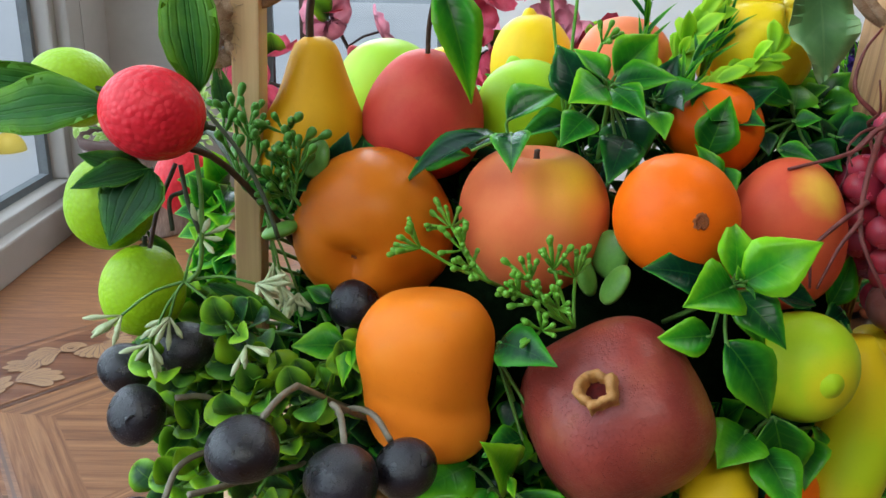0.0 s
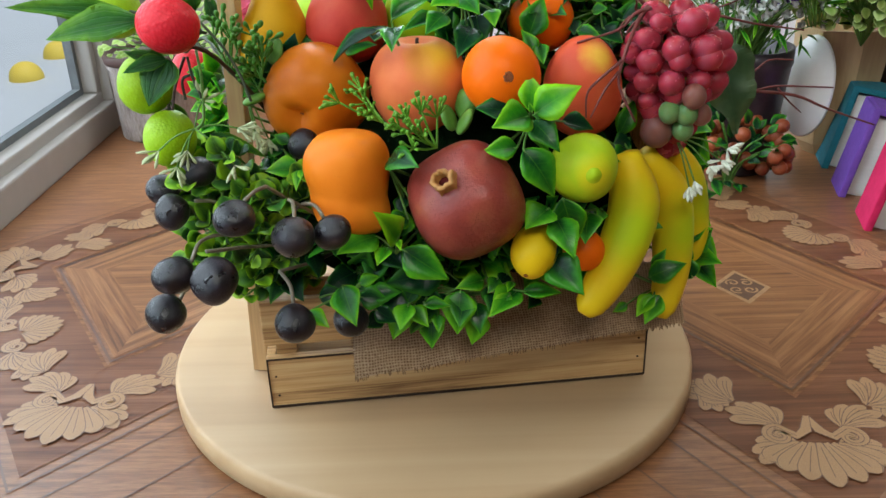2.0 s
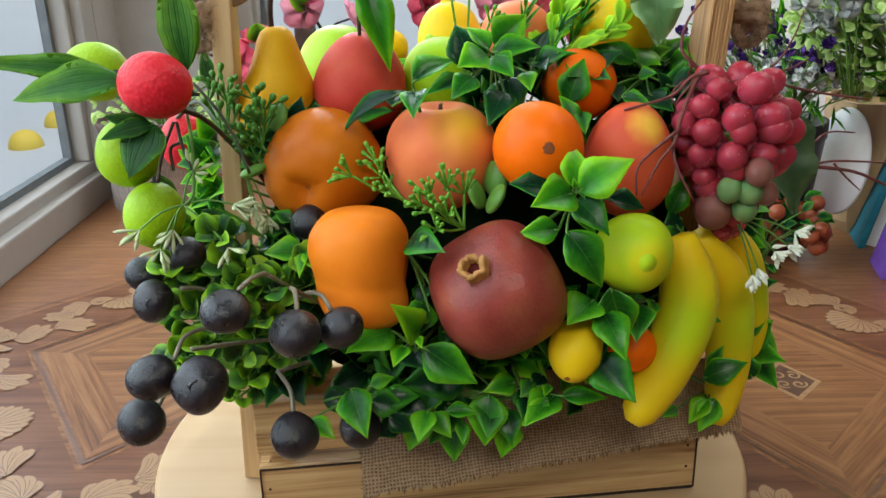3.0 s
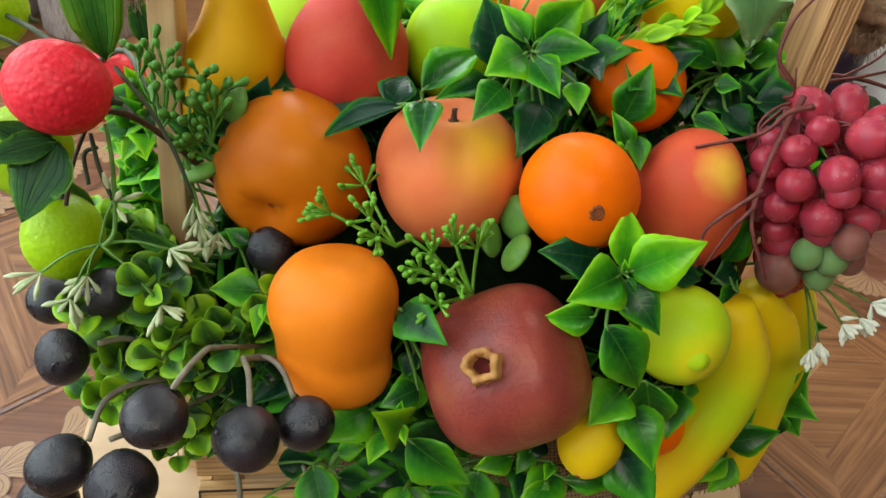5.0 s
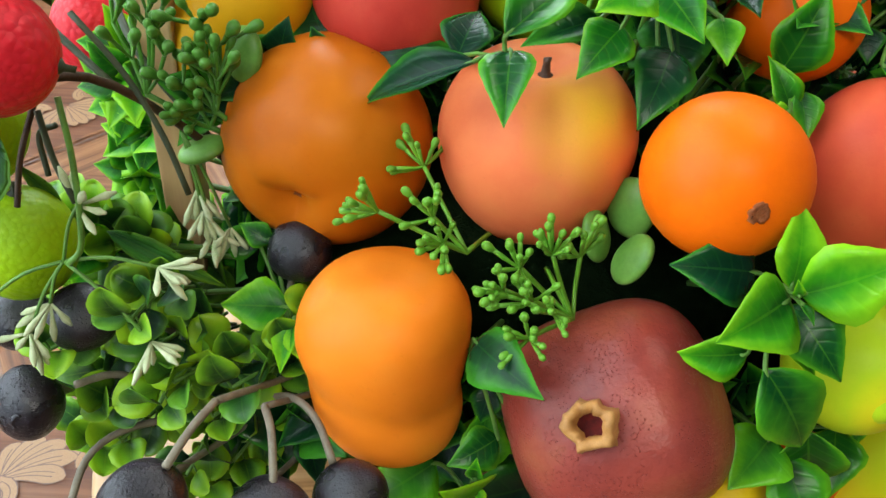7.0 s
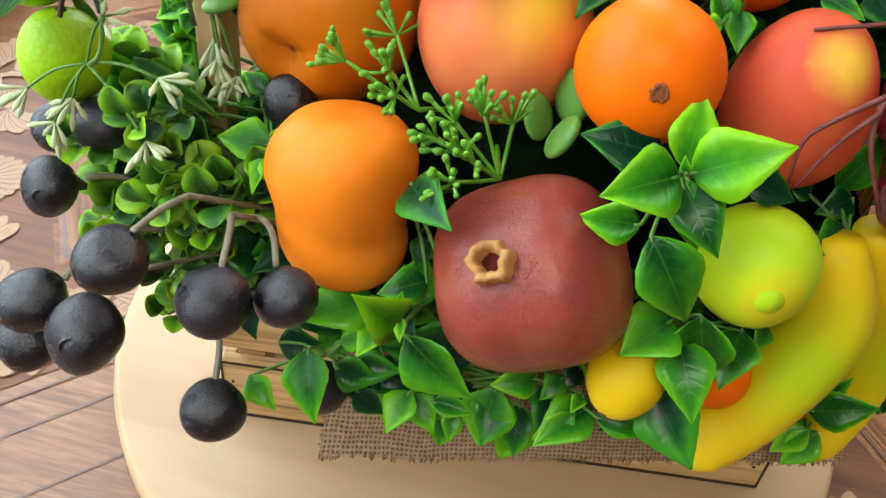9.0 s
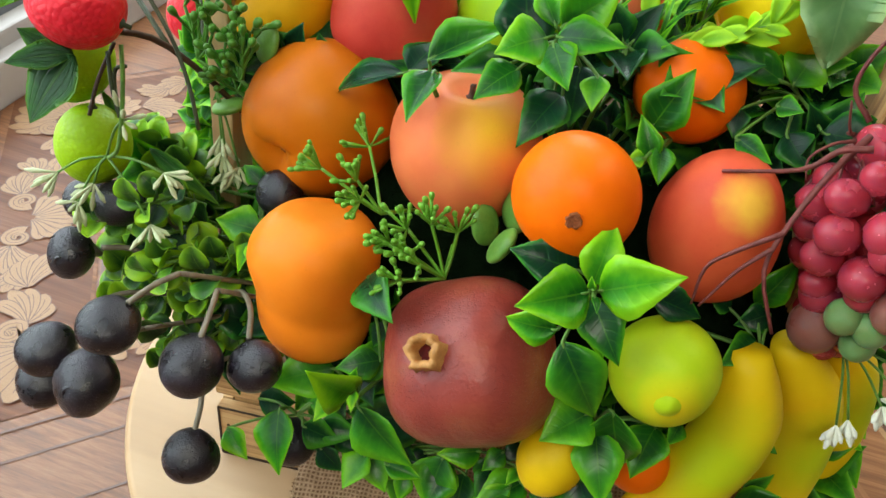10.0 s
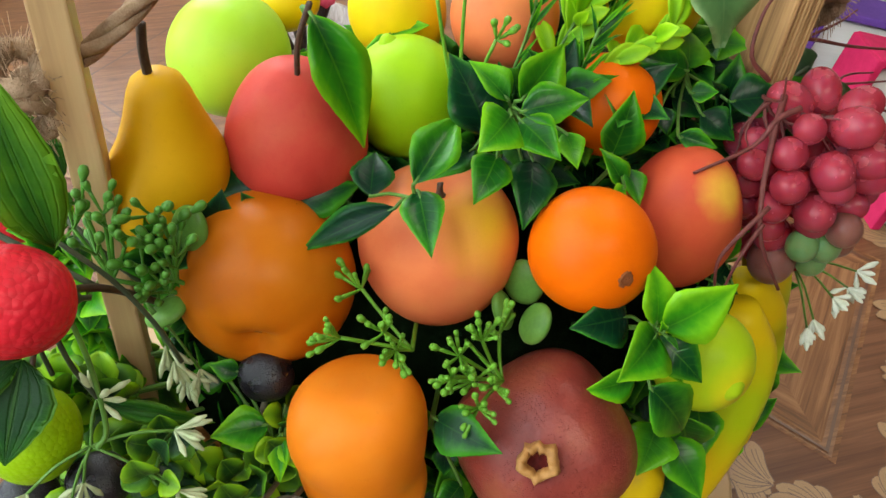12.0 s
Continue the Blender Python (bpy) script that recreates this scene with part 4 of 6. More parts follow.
sprig((0.0905, 0.3704, 0.1575), "broad artificial leaves along the box rim", [
    ((0.0462, 0.3629, 0.1712), (0.0362, 0.3551, 0.1537), "l", 1.1),
    ((0.0576, 0.3645, 0.1646), (0.0397, 0.3540, 0.1310), "m", 1.0),
    ((0.0578, 0.3632, 0.1466), (0.0566, 0.3526, 0.1175), "m", 1.1),
    ((0.0810, 0.3590, 0.1666), (0.0773, 0.3468, 0.1337), "m", 1.15),
    ((0.0946, 0.3612, 0.1462), (0.0889, 0.3520, 0.1203), "m", 1.1),
    ((0.1049, 0.3714, 0.1643), (0.1050, 0.3629, 0.1448), "d", 1.2),
    ((0.1202, 0.3561, 0.1639), (0.1023, 0.3470, 0.1485), "l", 0.8),
    ((0.0384, 0.3626, 0.1558), (0.0253, 0.3539, 0.1262), "m", 1.1),
    ((0.0187, 0.3633, 0.1428), (0.0020, 0.3579, 0.1358), "d", 1.2),
    ((0.0676, 0.3710, 0.1793), (0.0206, 0.3631, 0.1722), "d", 1.0),
])
sprig((-0.0405, 0.3809, 0.2479), "single broad leaf and folded leaf beside the persimmon", [
    ((-0.0425, 0.3900, 0.2605), (-0.0692, 0.3900, 0.2600), "l", 1.15),
    ((-0.0379, 0.3750, 0.2672), (-0.0301, 0.3628, 0.2575), "l", 0.8),
    ((-0.0371, 0.3764, 0.2692), (-0.0414, 0.3624, 0.2529), "l", 0.7),
    ((-0.0517, 0.4112, 0.2759), (-0.0648, 0.4154, 0.2812), "m", 1.1),
    ((-0.0385, 0.3834, 0.2376), (-0.0423, 0.3715, 0.2209), "d", 1.2),
    ((-0.0328, 0.3997, 0.2607), (-0.0398, 0.3951, 0.2540), "m", 1.1),
    ((-0.0582, 0.4178, 0.2677), (-0.0766, 0.4206, 0.2706), "d", 1.2),
    ((-0.0612, 0.3831, 0.2360), (-0.0720, 0.3888, 0.2435), "d", 1.2),
])
sprig((0.0294, 0.3649, 0.2688), "dark glossy leaf between persimmon and pomegranate", [
    ((0.0305, 0.3618, 0.2772), (0.0533, 0.3355, 0.2788), "d", 0.95),
    ((0.0472, 0.3547, 0.2416), (0.0468, 0.3588, 0.2474), "l", 1.0),
    ((0.0391, 0.3689, 0.2438), (0.0352, 0.3603, 0.2316), "d", 1.2),
    ((0.0423, 0.3540, 0.2318), (0.0231, 0.3412, 0.2301), "m", 1.1),
])
sprig((0.0890, 0.4487, 0.3777), "tall whorl of glossy artificial leaves behind the peach", [
    ((0.0892, 0.4410, 0.3875), (0.1117, 0.4522, 0.4069), "l", 1.2),
    ((0.0840, 0.4378, 0.3823), (0.0638, 0.4219, 0.3766), "l", 1.4),
    ((0.0884, 0.4378, 0.3838), (0.1204, 0.4364, 0.3869), "m", 0.9),
    ((0.0874, 0.4356, 0.3811), (0.1007, 0.4157, 0.3703), "l", 1.1),
    ((0.0752, 0.4432, 0.3701), (0.0633, 0.4684, 0.3992), "d", 1.1),
    ((0.0858, 0.4473, 0.3841), (0.0709, 0.4621, 0.3980), "m", 1.0),
    ((0.0751, 0.4280, 0.3690), (0.0594, 0.4108, 0.3573), "l", 1.1),
    ((0.0962, 0.4362, 0.3571), (0.0832, 0.4087, 0.3396), "d", 0.95),
    ((0.0693, 0.4422, 0.3642), (0.0413, 0.4327, 0.3567), "d", 0.8),
    ((0.1104, 0.4355, 0.3707), (0.1125, 0.4216, 0.3594), "m", 1.1),
    ((0.0924, 0.4337, 0.3508), (0.0976, 0.4168, 0.3434), "m", 1.0),
    ((0.0996, 0.4570, 0.3630), (0.1026, 0.4354, 0.3410), "d", 1.4),
])
sprig((0.1508, 0.4496, 0.3397), "small lime-edged leaves in front of the back orange", [
    ((0.1400, 0.4420, 0.3470), (0.1525, 0.4535, 0.3765), "l", 1.0),
    ((0.1450, 0.4320, 0.3360), (0.1340, 0.4430, 0.3530), "l", 0.8),
    ((0.1412, 0.4255, 0.3408), (0.1330, 0.4228, 0.3382), "l", 1.4),
    ((0.1474, 0.4365, 0.3426), (0.1504, 0.4232, 0.3293), "m", 1.0),
])
sprig((0.2051, 0.4916, 0.3574), "glossy artificial leaves beside the grooved post", [
    ((0.1935, 0.4737, 0.3704), (0.1606, 0.4819, 0.3803), "l", 0.7),
    ((0.1995, 0.4838, 0.3652), (0.2071, 0.5064, 0.3769), "m", 1.3),
    ((0.1939, 0.4675, 0.3610), (0.2058, 0.4610, 0.3639), "l", 1.2),
    ((0.1864, 0.4817, 0.3586), (0.1816, 0.4934, 0.3695), "d", 1.2),
    ((0.1782, 0.4669, 0.3551), (0.1787, 0.4567, 0.3443), "d", 1.2),
    ((0.1792, 0.4479, 0.3501), (0.1974, 0.4384, 0.3460), "m", 0.8),
    ((0.2179, 0.4667, 0.3530), (0.2470, 0.4605, 0.3561), "d", 1.2),
    ((0.2027, 0.4668, 0.3481), (0.2175, 0.4524, 0.3376), "d", 1.2),
    ((0.1948, 0.4842, 0.3491), (0.2104, 0.4714, 0.3406), "d", 1.4),
])
sprig((0.0348, 0.4176, 0.3598), "slender leafy twig lying over the peach", [
    ((0.0370, 0.4200, 0.3615), (0.0348, 0.3895, 0.3501), "m", 0.85),
    ((0.0342, 0.4173, 0.3682), (0.0635, 0.4504, 0.3773), "m", 0.7),
    ((0.0245, 0.4113, 0.3617), (-0.0158, 0.4254, 0.3330), "d", 0.42),
    ((0.0188, 0.4375, 0.3487), (0.0267, 0.4623, 0.3553), "d", 1.1),
])
sprig((-0.0010, 0.4700, 0.4280), "single broad leaf on the red pear stalk", [
    ((0.0012, 0.4580, 0.4300), (0.0179, 0.4432, 0.3718), "l", 0.60),
])
sprig((-0.0334, 0.4724, 0.3377), "dark leaves wedged between the pears", [
    ((-0.0332, 0.4584, 0.3409), (-0.0439, 0.4845, 0.3502), "d", 1.2),
    ((-0.0150, 0.4500, 0.3380), (0.0187, 0.4570, 0.3416), "d", 0.8),
    ((0.0226, 0.4773, 0.3346), (0.0371, 0.4772, 0.3392), "d", 1.2),
    ((0.0078, 0.5244, 0.3350), (0.0008, 0.5337, 0.3426), "m", 1.2),
    ((-0.0268, 0.5478, 0.3484), (-0.0200, 0.5306, 0.3474), "l", 1.0),
    ((0.0510, 0.5352, 0.3759), (0.0717, 0.5325, 0.3798), "m", 0.8),
    ((0.0532, 0.5316, 0.3727), (0.0352, 0.5325, 0.3677), "l", 0.9),
])


# long leaves of the lychee spray
spray = thing("lychee_spray", Matrix.Translation((-0.11, 0.40, 0.34)), "long ribbed artificial leaves and dark stems of the lychees", "lychee spray")
spray_at = Vector((-0.11, 0.40, 0.34))
for base, tip, width in [
    ((-0.1058, 0.3920, 0.3828), (-0.1150, 0.4150, 0.4520), 0.85),
    ((-0.1461, 0.3884, 0.3790), (-0.2380, 0.3819, 0.3914), 0.45),
    ((-0.1419, 0.3780, 0.3800), (-0.2052, 0.3637, 0.3714), 1.25),
    ((-0.1247, 0.3696, 0.3487), (-0.1537, 0.3694, 0.3597), 1.2),
    ((-0.1225, 0.3680, 0.3540), (-0.1345, 0.3440, 0.3270), 1.9),
    ((-0.1129, 0.4743, 0.3552), (-0.1215, 0.4857, 0.3850), 0.9),
    ((-0.1098, 0.3962, 0.2901), (-0.0654, 0.3890, 0.2709), 0.5),
    ((-0.1242, 0.3967, 0.3013), (-0.1395, 0.4020, 0.3153), 0.7),
    ((-0.1240, 0.3690, 0.3540), (-0.1530, 0.3560, 0.3480), 1.1),
]:
    base, tip = Vector(base) - spray_at, Vector(tip) - spray_at
    put_leaf(LONG, spray, base, tip, FRONT + Vector((random.uniform(-0.2, 0.2), 0, random.uniform(-0.2, 0.3))), width)


def stem(parent, points, r, mat, origin=(0, 0, 0), name="stem", taper=1.0):
    p = curve([Vector(q) - Vector(origin) for q in points], 14)
    return part(name, tube(bmesh.new(), p, [r * (1 + (taper - 1) * i / (len(p) - 1)) for i in range(len(p))], 7), mat, parent)


for points, mat in (
    ([(-0.1192, 0.3930, 0.3505), (-0.1268, 0.3854, 0.3309), (-0.1300, 0.3788, 0.3140)], BROWN),
    ([(-0.1133, 0.3801, 0.3530), (-0.1096, 0.3743, 0.3381), (-0.1039, 0.3693, 0.3250)], STEM_DARK),
    ([(-0.1065, 0.3818, 0.3573), (-0.1036, 0.3743, 0.3380), (-0.1033, 0.3643, 0.3121), (-0.1082, 0.3614, 0.3047)], STEM_GREEN),
    ([(-0.1085, 0.4088, 0.3727), (-0.0924, 0.4021, 0.3552), (-0.0804, 0.3947, 0.3359), (-0.0725, 0.3873, 0.3167)], STEM_DARK),
    ([(-0.1304, 0.3951, 0.3472), (-0.1448, 0.3927, 0.3410), (-0.1572, 0.3900, 0.3343)], STEM_DARK),
    ([(-0.1568, 0.4297, 0.3689), (-0.1821, 0.4327, 0.3773), (-0.2201, 0.4361, 0.3866)], STEM_DARK),
    ([(-0.1228, 0.3916, 0.3183), (-0.1246, 0.3968, 0.3318), (-0.1184, 0.3983, 0.3355)], STEM_DARK),
):
    stem(spray, points, 0.0011, mat, spray_at)
stem(spray, [(-0.118, 0.384, 0.362), (-0.1, 0.41, 0.345), (-0.07, 0.44, 0.29), (-0.04, 0.46, 0.22)], 0.0017, BROWN, spray_at)
stem(spray, [(-0.158, 0.515, 0.325), (-0.13, 0.49, 0.345), (-0.105, 0.45, 0.335), (-0.07, 0.44, 0.29)], 0.0016, STEM_DARK, spray_at)
stem(spray, [(-0.194, 0.469, 0.375), (-0.15, 0.44, 0.37), (-0.1, 0.41, 0.345)], 0.0014, STEM_DARK, spray_at)

# wire stems of the black berries
wires = thing("berry_spray", Matrix(), "grey-green wire stems of the black berries", "berry spray")
for points in (
    [(-0.1023, 0.3732, 0.2680), (-0.0936, 0.3806, 0.2582), (-0.0862, 0.3857, 0.2450)],
    [(-0.1356, 0.3809, 0.2514), (-0.1224, 0.3896, 0.2437), (-0.1079, 0.3968, 0.2338)],
    [(-0.1158, 0.3530, 0.2515), (-0.1047, 0.3635, 0.2461), (-0.0894, 0.3687, 0.2334)],
    [(-0.0672, 0.3083, 0.2685), (-0.0624, 0.3235, 0.2694), (-0.0578, 0.3367, 0.2674)],
    [(-0.1156, 0.3217, 0.2165), (-0.1139, 0.3407, 0.2225), (-0.1052, 0.3548, 0.2220), (-0.0902, 0.3657, 0.2174)],
    [(-0.1012, 0.3131, 0.2280), (-0.0919, 0.3245, 0.2238), (-0.0839, 0.3361, 0.2198)],
    [(-0.1298, 0.3191, 0.1841), (-0.1287, 0.3332, 0.1865)],
    [(-0.0357, 0.3155, 0.2506), (-0.0394, 0.3337, 0.2552), (-0.0444, 0.3469, 0.2528)],
    [(-0.0175, 0.3291, 0.2456), (-0.0254, 0.3457, 0.2477), (-0.0363, 0.3583, 0.2442), (-0.0486, 0.3662, 0.2340)],
    [(-0.0421, 0.3085, 0.1823), (-0.0466, 0.3258, 0.1920), (-0.0564, 0.3409, 0.1970)],
    [(-0.0413, 0.3986, 0.2703), (-0.0446, 0.4022, 0.2545)],
    [(-0.0146, 0.3542, 0.1600), (-0.0272, 0.3714, 0.1699)],
):
    stem(wires, points, 0.0015, STEM_GREY)
for p, q in (((-0.0894, 0.3687, 0.2334), (-0.03, 0.44, 0.19)), ((-0.0578, 0.3367, 0.2674), (-0.02, 0.43, 0.2)), ((-0.0444, 0.3469, 0.2528), (0.0, 0.43, 0.19)), ((-0.0902, 0.3657, 0.2174), (-0.03, 0.44, 0.18)), ((-0.1287, 0.3332, 0.1865), (-0.118, 0.322, 0.204)), ((-0.0564, 0.3409, 0.197), (-0.01, 0.43, 0.18)), ((-0.0446, 0.4022, 0.2545), (-0.02, 0.45, 0.22)), ((-0.0862, 0.3857, 0.245), (-0.04, 0.44, 0.2)), ((-0.1079, 0.3968, 0.2338), (-0.05, 0.44, 0.19)), ((-0.0272, 0.3714, 0.1699), (0.0, 0.44, 0.18)), ((-0.0839, 0.3361, 0.2198), (-0.03, 0.43, 0.19))):
    stem(wires, [p, (Vector(p) + Vector(q)) / 2 + Vector((0, 0, -0.004)), q], 0.0014, STEM_GREY)

# sprigs of green buds
bud_bm = round_body([(0, -0.0015), (0.0009, -0.0012), (0.0016, 0.0002), (0.0024, 0.0018), (0.0026, 0.0032), (0.0019, 0.0046), (0, 0.0052)], 10)
BUD_MESH = part("bud", bud_bm, BUD).data
bpy.data.objects.remove(bpy.data.objects["bud"])
BUD_DARK = plain("deep_green_bud", (0.045, 0.16, 0.018), (0.10, 0.27, 0.03), 0.36, 140)
BUD_DARK_MESH = BUD_MESH.copy()
BUD_DARK_MESH.materials[0] = BUD_DARK


def bud_sprig(nodes, label, per=6, reach=0.011, size=1.0, back=(0.05, 0.46, 0.26), paint=BUD, mesh=BUD_MESH):
    root = Vector(nodes[0])
    ob = thing("bud_sprig", Matrix.Translation(root), label, "bud sprig", "bud sprigs")
    part("stem", tube(bmesh.new(), curve([(0, 0, 0), (Vector(back) - root) * 0.5], 4), 0.0011, 6), paint, ob)
    for n in nodes[1:]:
        p = Vector(n) - root
        part("stem", tube(bmesh.new(), curve([(0, 0, 0), p * 0.5 + Vector((0, 0.002, -0.002)), p], 6), 0.0009, 6), paint, ob)
        out = (p.normalized() + FRONT * 0.35).normalized()
        for i in range(per):
            d = (out + 1.05 * Vector((random.uniform(-1, 1), random.uniform(-1, 0.6), random.uniform(-0.8, 1)))).normalized()
            tip = p + d * reach * random.uniform(0.6, 1.15)
            part("stalk", tube(bmesh.new(), curve([p, p + d * reach * 0.3 + Vector((0, 0, -0.0005)), tip], 4), [0.0007, 0.0006, 0.0006, 0.0009, 0.0009][:5], 5), paint, ob)
            b = new("bud", mesh)
            b.parent = ob
            k = size * random.uniform(0.75, 1.1)
            b.matrix_basis = towards(d, tip) @ Matrix.Diagonal((k * 0.72, k * 0.72, k, 1))


bud_sprig([(0.0260, 0.3870, 0.2972), (0.0132, 0.3866, 0.3131), (-0.0062, 0.3876, 0.3136), (0.0086, 0.4132, 0.3157), (0.0172, 0.3813, 0.3060)], "green bud sprig lying over the persimmons", 9, 0.0115, 0.85)
bud_sprig([(0.0657, 0.3717, 0.2813), (0.0444, 0.3735, 0.3034), (0.0553, 0.3763, 0.3078), (0.0666, 0.3836, 0.3014), (0.0491, 0.3638, 0.2970), (0.0561, 0.3600, 0.2955), (0.0389, 0.3659, 0.2994), (0.0488, 0.3563, 0.2865)], "green bud sprig lying over the pomegranate", 9, 0.0115, 0.85)
for nodes, words, per in (
    ([(-0.0974, 0.4301, 0.3299), (-0.0950, 0.4401, 0.3584), (-0.1023, 0.4420, 0.3637), (-0.1078, 0.4388, 0.3541), (-0.0934, 0.4377, 0.3517), (-0.1010, 0.4330, 0.3430), (-0.0890, 0.4330, 0.3450)], "deep green bud sprig beside the post", 4),
    ([(-0.0715, 0.4285, 0.3249), (-0.0691, 0.4368, 0.3488), (-0.0700, 0.4320, 0.3430), (-0.0732, 0.4333, 0.3384), (-0.0690, 0.4280, 0.3390), (-0.0774, 0.4304, 0.3302), (-0.0760, 0.4270, 0.3270), (-0.0760, 0.4380, 0.3560), (-0.0820, 0.4350, 0.3440)], "deep green bud sprig at the foot of the yellow pear", 4),
    ([(-0.0760, 0.4330, 0.3150), (-0.0700, 0.4290, 0.3320), (-0.0840, 0.4330, 0.3330), (-0.0800, 0.4280, 0.3200)], "deep green bud sprig under the yellow pear", 3),
):
    bud_sprig(nodes, words, per, 0.0120, 1.2, (-0.04, 0.46, 0.27), BUD_DARK, BUD_DARK_MESH)

# fleshy oval leaves
for at, r, axis in (((0.0882, 0.4112, 0.3024), 0.0105, (0.1, 0.1, 1)), ((0.0872, 0.3908, 0.2945), 0.0090, (0.6, 0.1, 1)), ((0.0755, 0.4034, 0.2943), 0.0090, (-0.4, 0.2, 1)), ((-0.0793, 0.4277, 0.3075), 0.0085, (0.9, 0, 0.3)), ((-0.062, 0.4417, 0.342), 0.009, (0.2, 0.3, 1))):
    ob = part("succulent_leaf", round_body(egg(r, r * 1.25, r * 1.15, 14, 0.95), 20, lambda co: (co.x, co.y * 0.45, co.z)), SUCCULENT, m=towards(axis, at))
    tagged(ob, "fleshy pale green oval leaf between the fruit", "succulent leaf", "succulent leaves")

# small-leaved boxwood on the low side
random.seed(21)


def boxwood(root, direction, label, n=16, length=0.07, lime=0.35, size=1.0):
    root, d = Vector(root), Vector(direction).normalized()
    ob = thing("boxwood_sprig", Matrix.Translation(root), label, "boxwood sprig", "boxwood sprigs")
    bm = bmesh.new()
    side = d.cross(Vector((0, 0, 1))).normalized()
    line = curve([(0, 0, 0), d * length * 0.5 + Vector((0, 0, 0.006)), d * length], 12)
    tube(bm, line, 0.0009, 5)
    for i in range(n):
        p = line[min(len(line) - 1, 2 + int((len(line) - 2) * i / n))]
        a = i * 2.4
        out = (d * 0.5 + side * math.cos(a) + d.cross(side) * math.sin(a) + FRONT * 0.35).normalized()
        s = 0.0148 * size * random.uniform(0.75, 1.2)
        base = p + out * 0.004
        tube(bm, [p, base], 0.0005, 4, cap=False)
        mesh = SMALL[(3 if random.random() < lime else 0) + random.randrange(3)]
        put_leaf(mesh, ob, base, base + out * s, FRONT + Vector((random.uniform(-0.6, 0.6), 0, random.uniform(-0.3, 0.6))))
    part("stem", bm, STEM_GREEN, ob)


for i in range(24):
    u, v = random.random(), random.random()
    at = Vector((-0.112 + 0.085 * u, 0.372 + 0.03 * random.random(), 0.150 + 0.110 * v - 0.015 * u))
    boxwood(at + Vector((0.02, 0.03, 0)), (-0.5 + 0.6 * random.random() - 0.2, -0.75, random.uniform(-0.05, 0.55)), "small round-leaved artificial boxwood sprig among the berries", 11, random.uniform(0.045, 0.07), 0.52 + 0.25 * (v < 0.45))
for i in range(14):
    at = Vector((-0.10 + 0.02 * random.random(), 0.40 + 0.10 * random.random(), 0.14 + 0.11 * random.random()))
    boxwood(at, (-0.9, random.uniform(-0.5, 0.3), random.uniform(-0.3, 0.5)), "lime artificial boxwood sprig on the planter side", 14, 0.055, 0.7, 1.2)

# lime broad leaves outside the left post, and filler leaves over the near-black mound
random.seed(31)


def filler(n, place, kinds, label, size=0.034):
    for i in range(n):
        at, d = place(i)
        at, d = Vector(at), Vector(d).normalized()
        rows = []
        side = d.cross(Vector((0.1, 0.2, 1))).normalized()
        for k in range(5):
            a = 2 * math.pi * k / 5 + i
            out = (d * 0.7 + side * math.cos(a) + d.cross(side) * math.sin(a)).normalized()
            rows.append((at + out * 0.004, at + out * size * random.uniform(0.8, 1.1), random.choice(kinds), random.uniform(0.9, 1.2)))
        sprig(at, label, rows)


def on_mound(i):
    a = 2.4 * i
    h = -0.2 + 1.1 * ((i * 0.618) % 1.0)
    c = math.sqrt(max(0, 1 - h * h))
    n = Vector((c * math.cos(a), c * math.sin(a), h))
    return Vector((0.085, 0.49, 0.205)) + Vector((n.x * 0.165, n.y * 0.088, n.z * 0.09)), n


# Added leaves, mostly dark, so that the gaps look deeply shaded.
filler(46, on_mound, "ddm", "added dark glossy artificial leaves that darken the gaps between fruit")
filler(9, lambda i: ((-0.105 - 0.012 * (i % 3), 0.43 + 0.02 * (i % 4), 0.19 + 0.008 * i), (-1, -0.3, 0.1)), "lm", "lime artificial leaves outside the post", 0.030)
filler(6, lambda i: ((-0.128 + 0.004 * (i % 3), 0.485 + 0.008 * (i % 2), 0.252 + 0.012 * i), (-0.5, -0.7, 0.2)), "ll", "backlit lime artificial leaves behind the post", 0.028)
filler(8, lambda i: ((0.29, 0.46 + 0.012 * i, 0.14 + 0.02 * i), (1, 0.0, 0.1)), "md", "green artificial leaves on the planter end")
filler(10, lambda i: ((-0.06 + 0.032 * i, 0.58, 0.22 + 0.02 * (i % 4)), (0, 1, 0.3)), "md", "green artificial leaves at the back of the planter")
# Added dark leaves stand in for shade behind the rim.
filler(9, lambda i: ((0.015 + 0.026 * i, 0.400 + 0.003 * i, 0.175 + 0.010 * (i % 3)), (0.1, -0.6, 0.2)), "dd", "added dark artificial leaves that darken the gaps along the planter rim")
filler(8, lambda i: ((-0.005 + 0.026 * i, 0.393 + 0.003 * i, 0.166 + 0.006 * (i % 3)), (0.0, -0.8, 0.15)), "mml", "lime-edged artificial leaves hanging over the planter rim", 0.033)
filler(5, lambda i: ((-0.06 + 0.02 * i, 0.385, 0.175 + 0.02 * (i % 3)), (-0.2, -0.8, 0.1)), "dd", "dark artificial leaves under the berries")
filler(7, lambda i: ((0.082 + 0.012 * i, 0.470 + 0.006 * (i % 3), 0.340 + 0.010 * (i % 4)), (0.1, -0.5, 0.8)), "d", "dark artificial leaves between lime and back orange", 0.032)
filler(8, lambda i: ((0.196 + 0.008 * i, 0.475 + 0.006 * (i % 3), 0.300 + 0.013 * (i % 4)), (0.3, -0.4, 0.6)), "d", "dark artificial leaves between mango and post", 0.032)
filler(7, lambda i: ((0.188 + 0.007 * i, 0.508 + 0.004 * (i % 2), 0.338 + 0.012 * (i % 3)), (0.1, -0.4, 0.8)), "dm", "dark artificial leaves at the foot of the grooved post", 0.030)
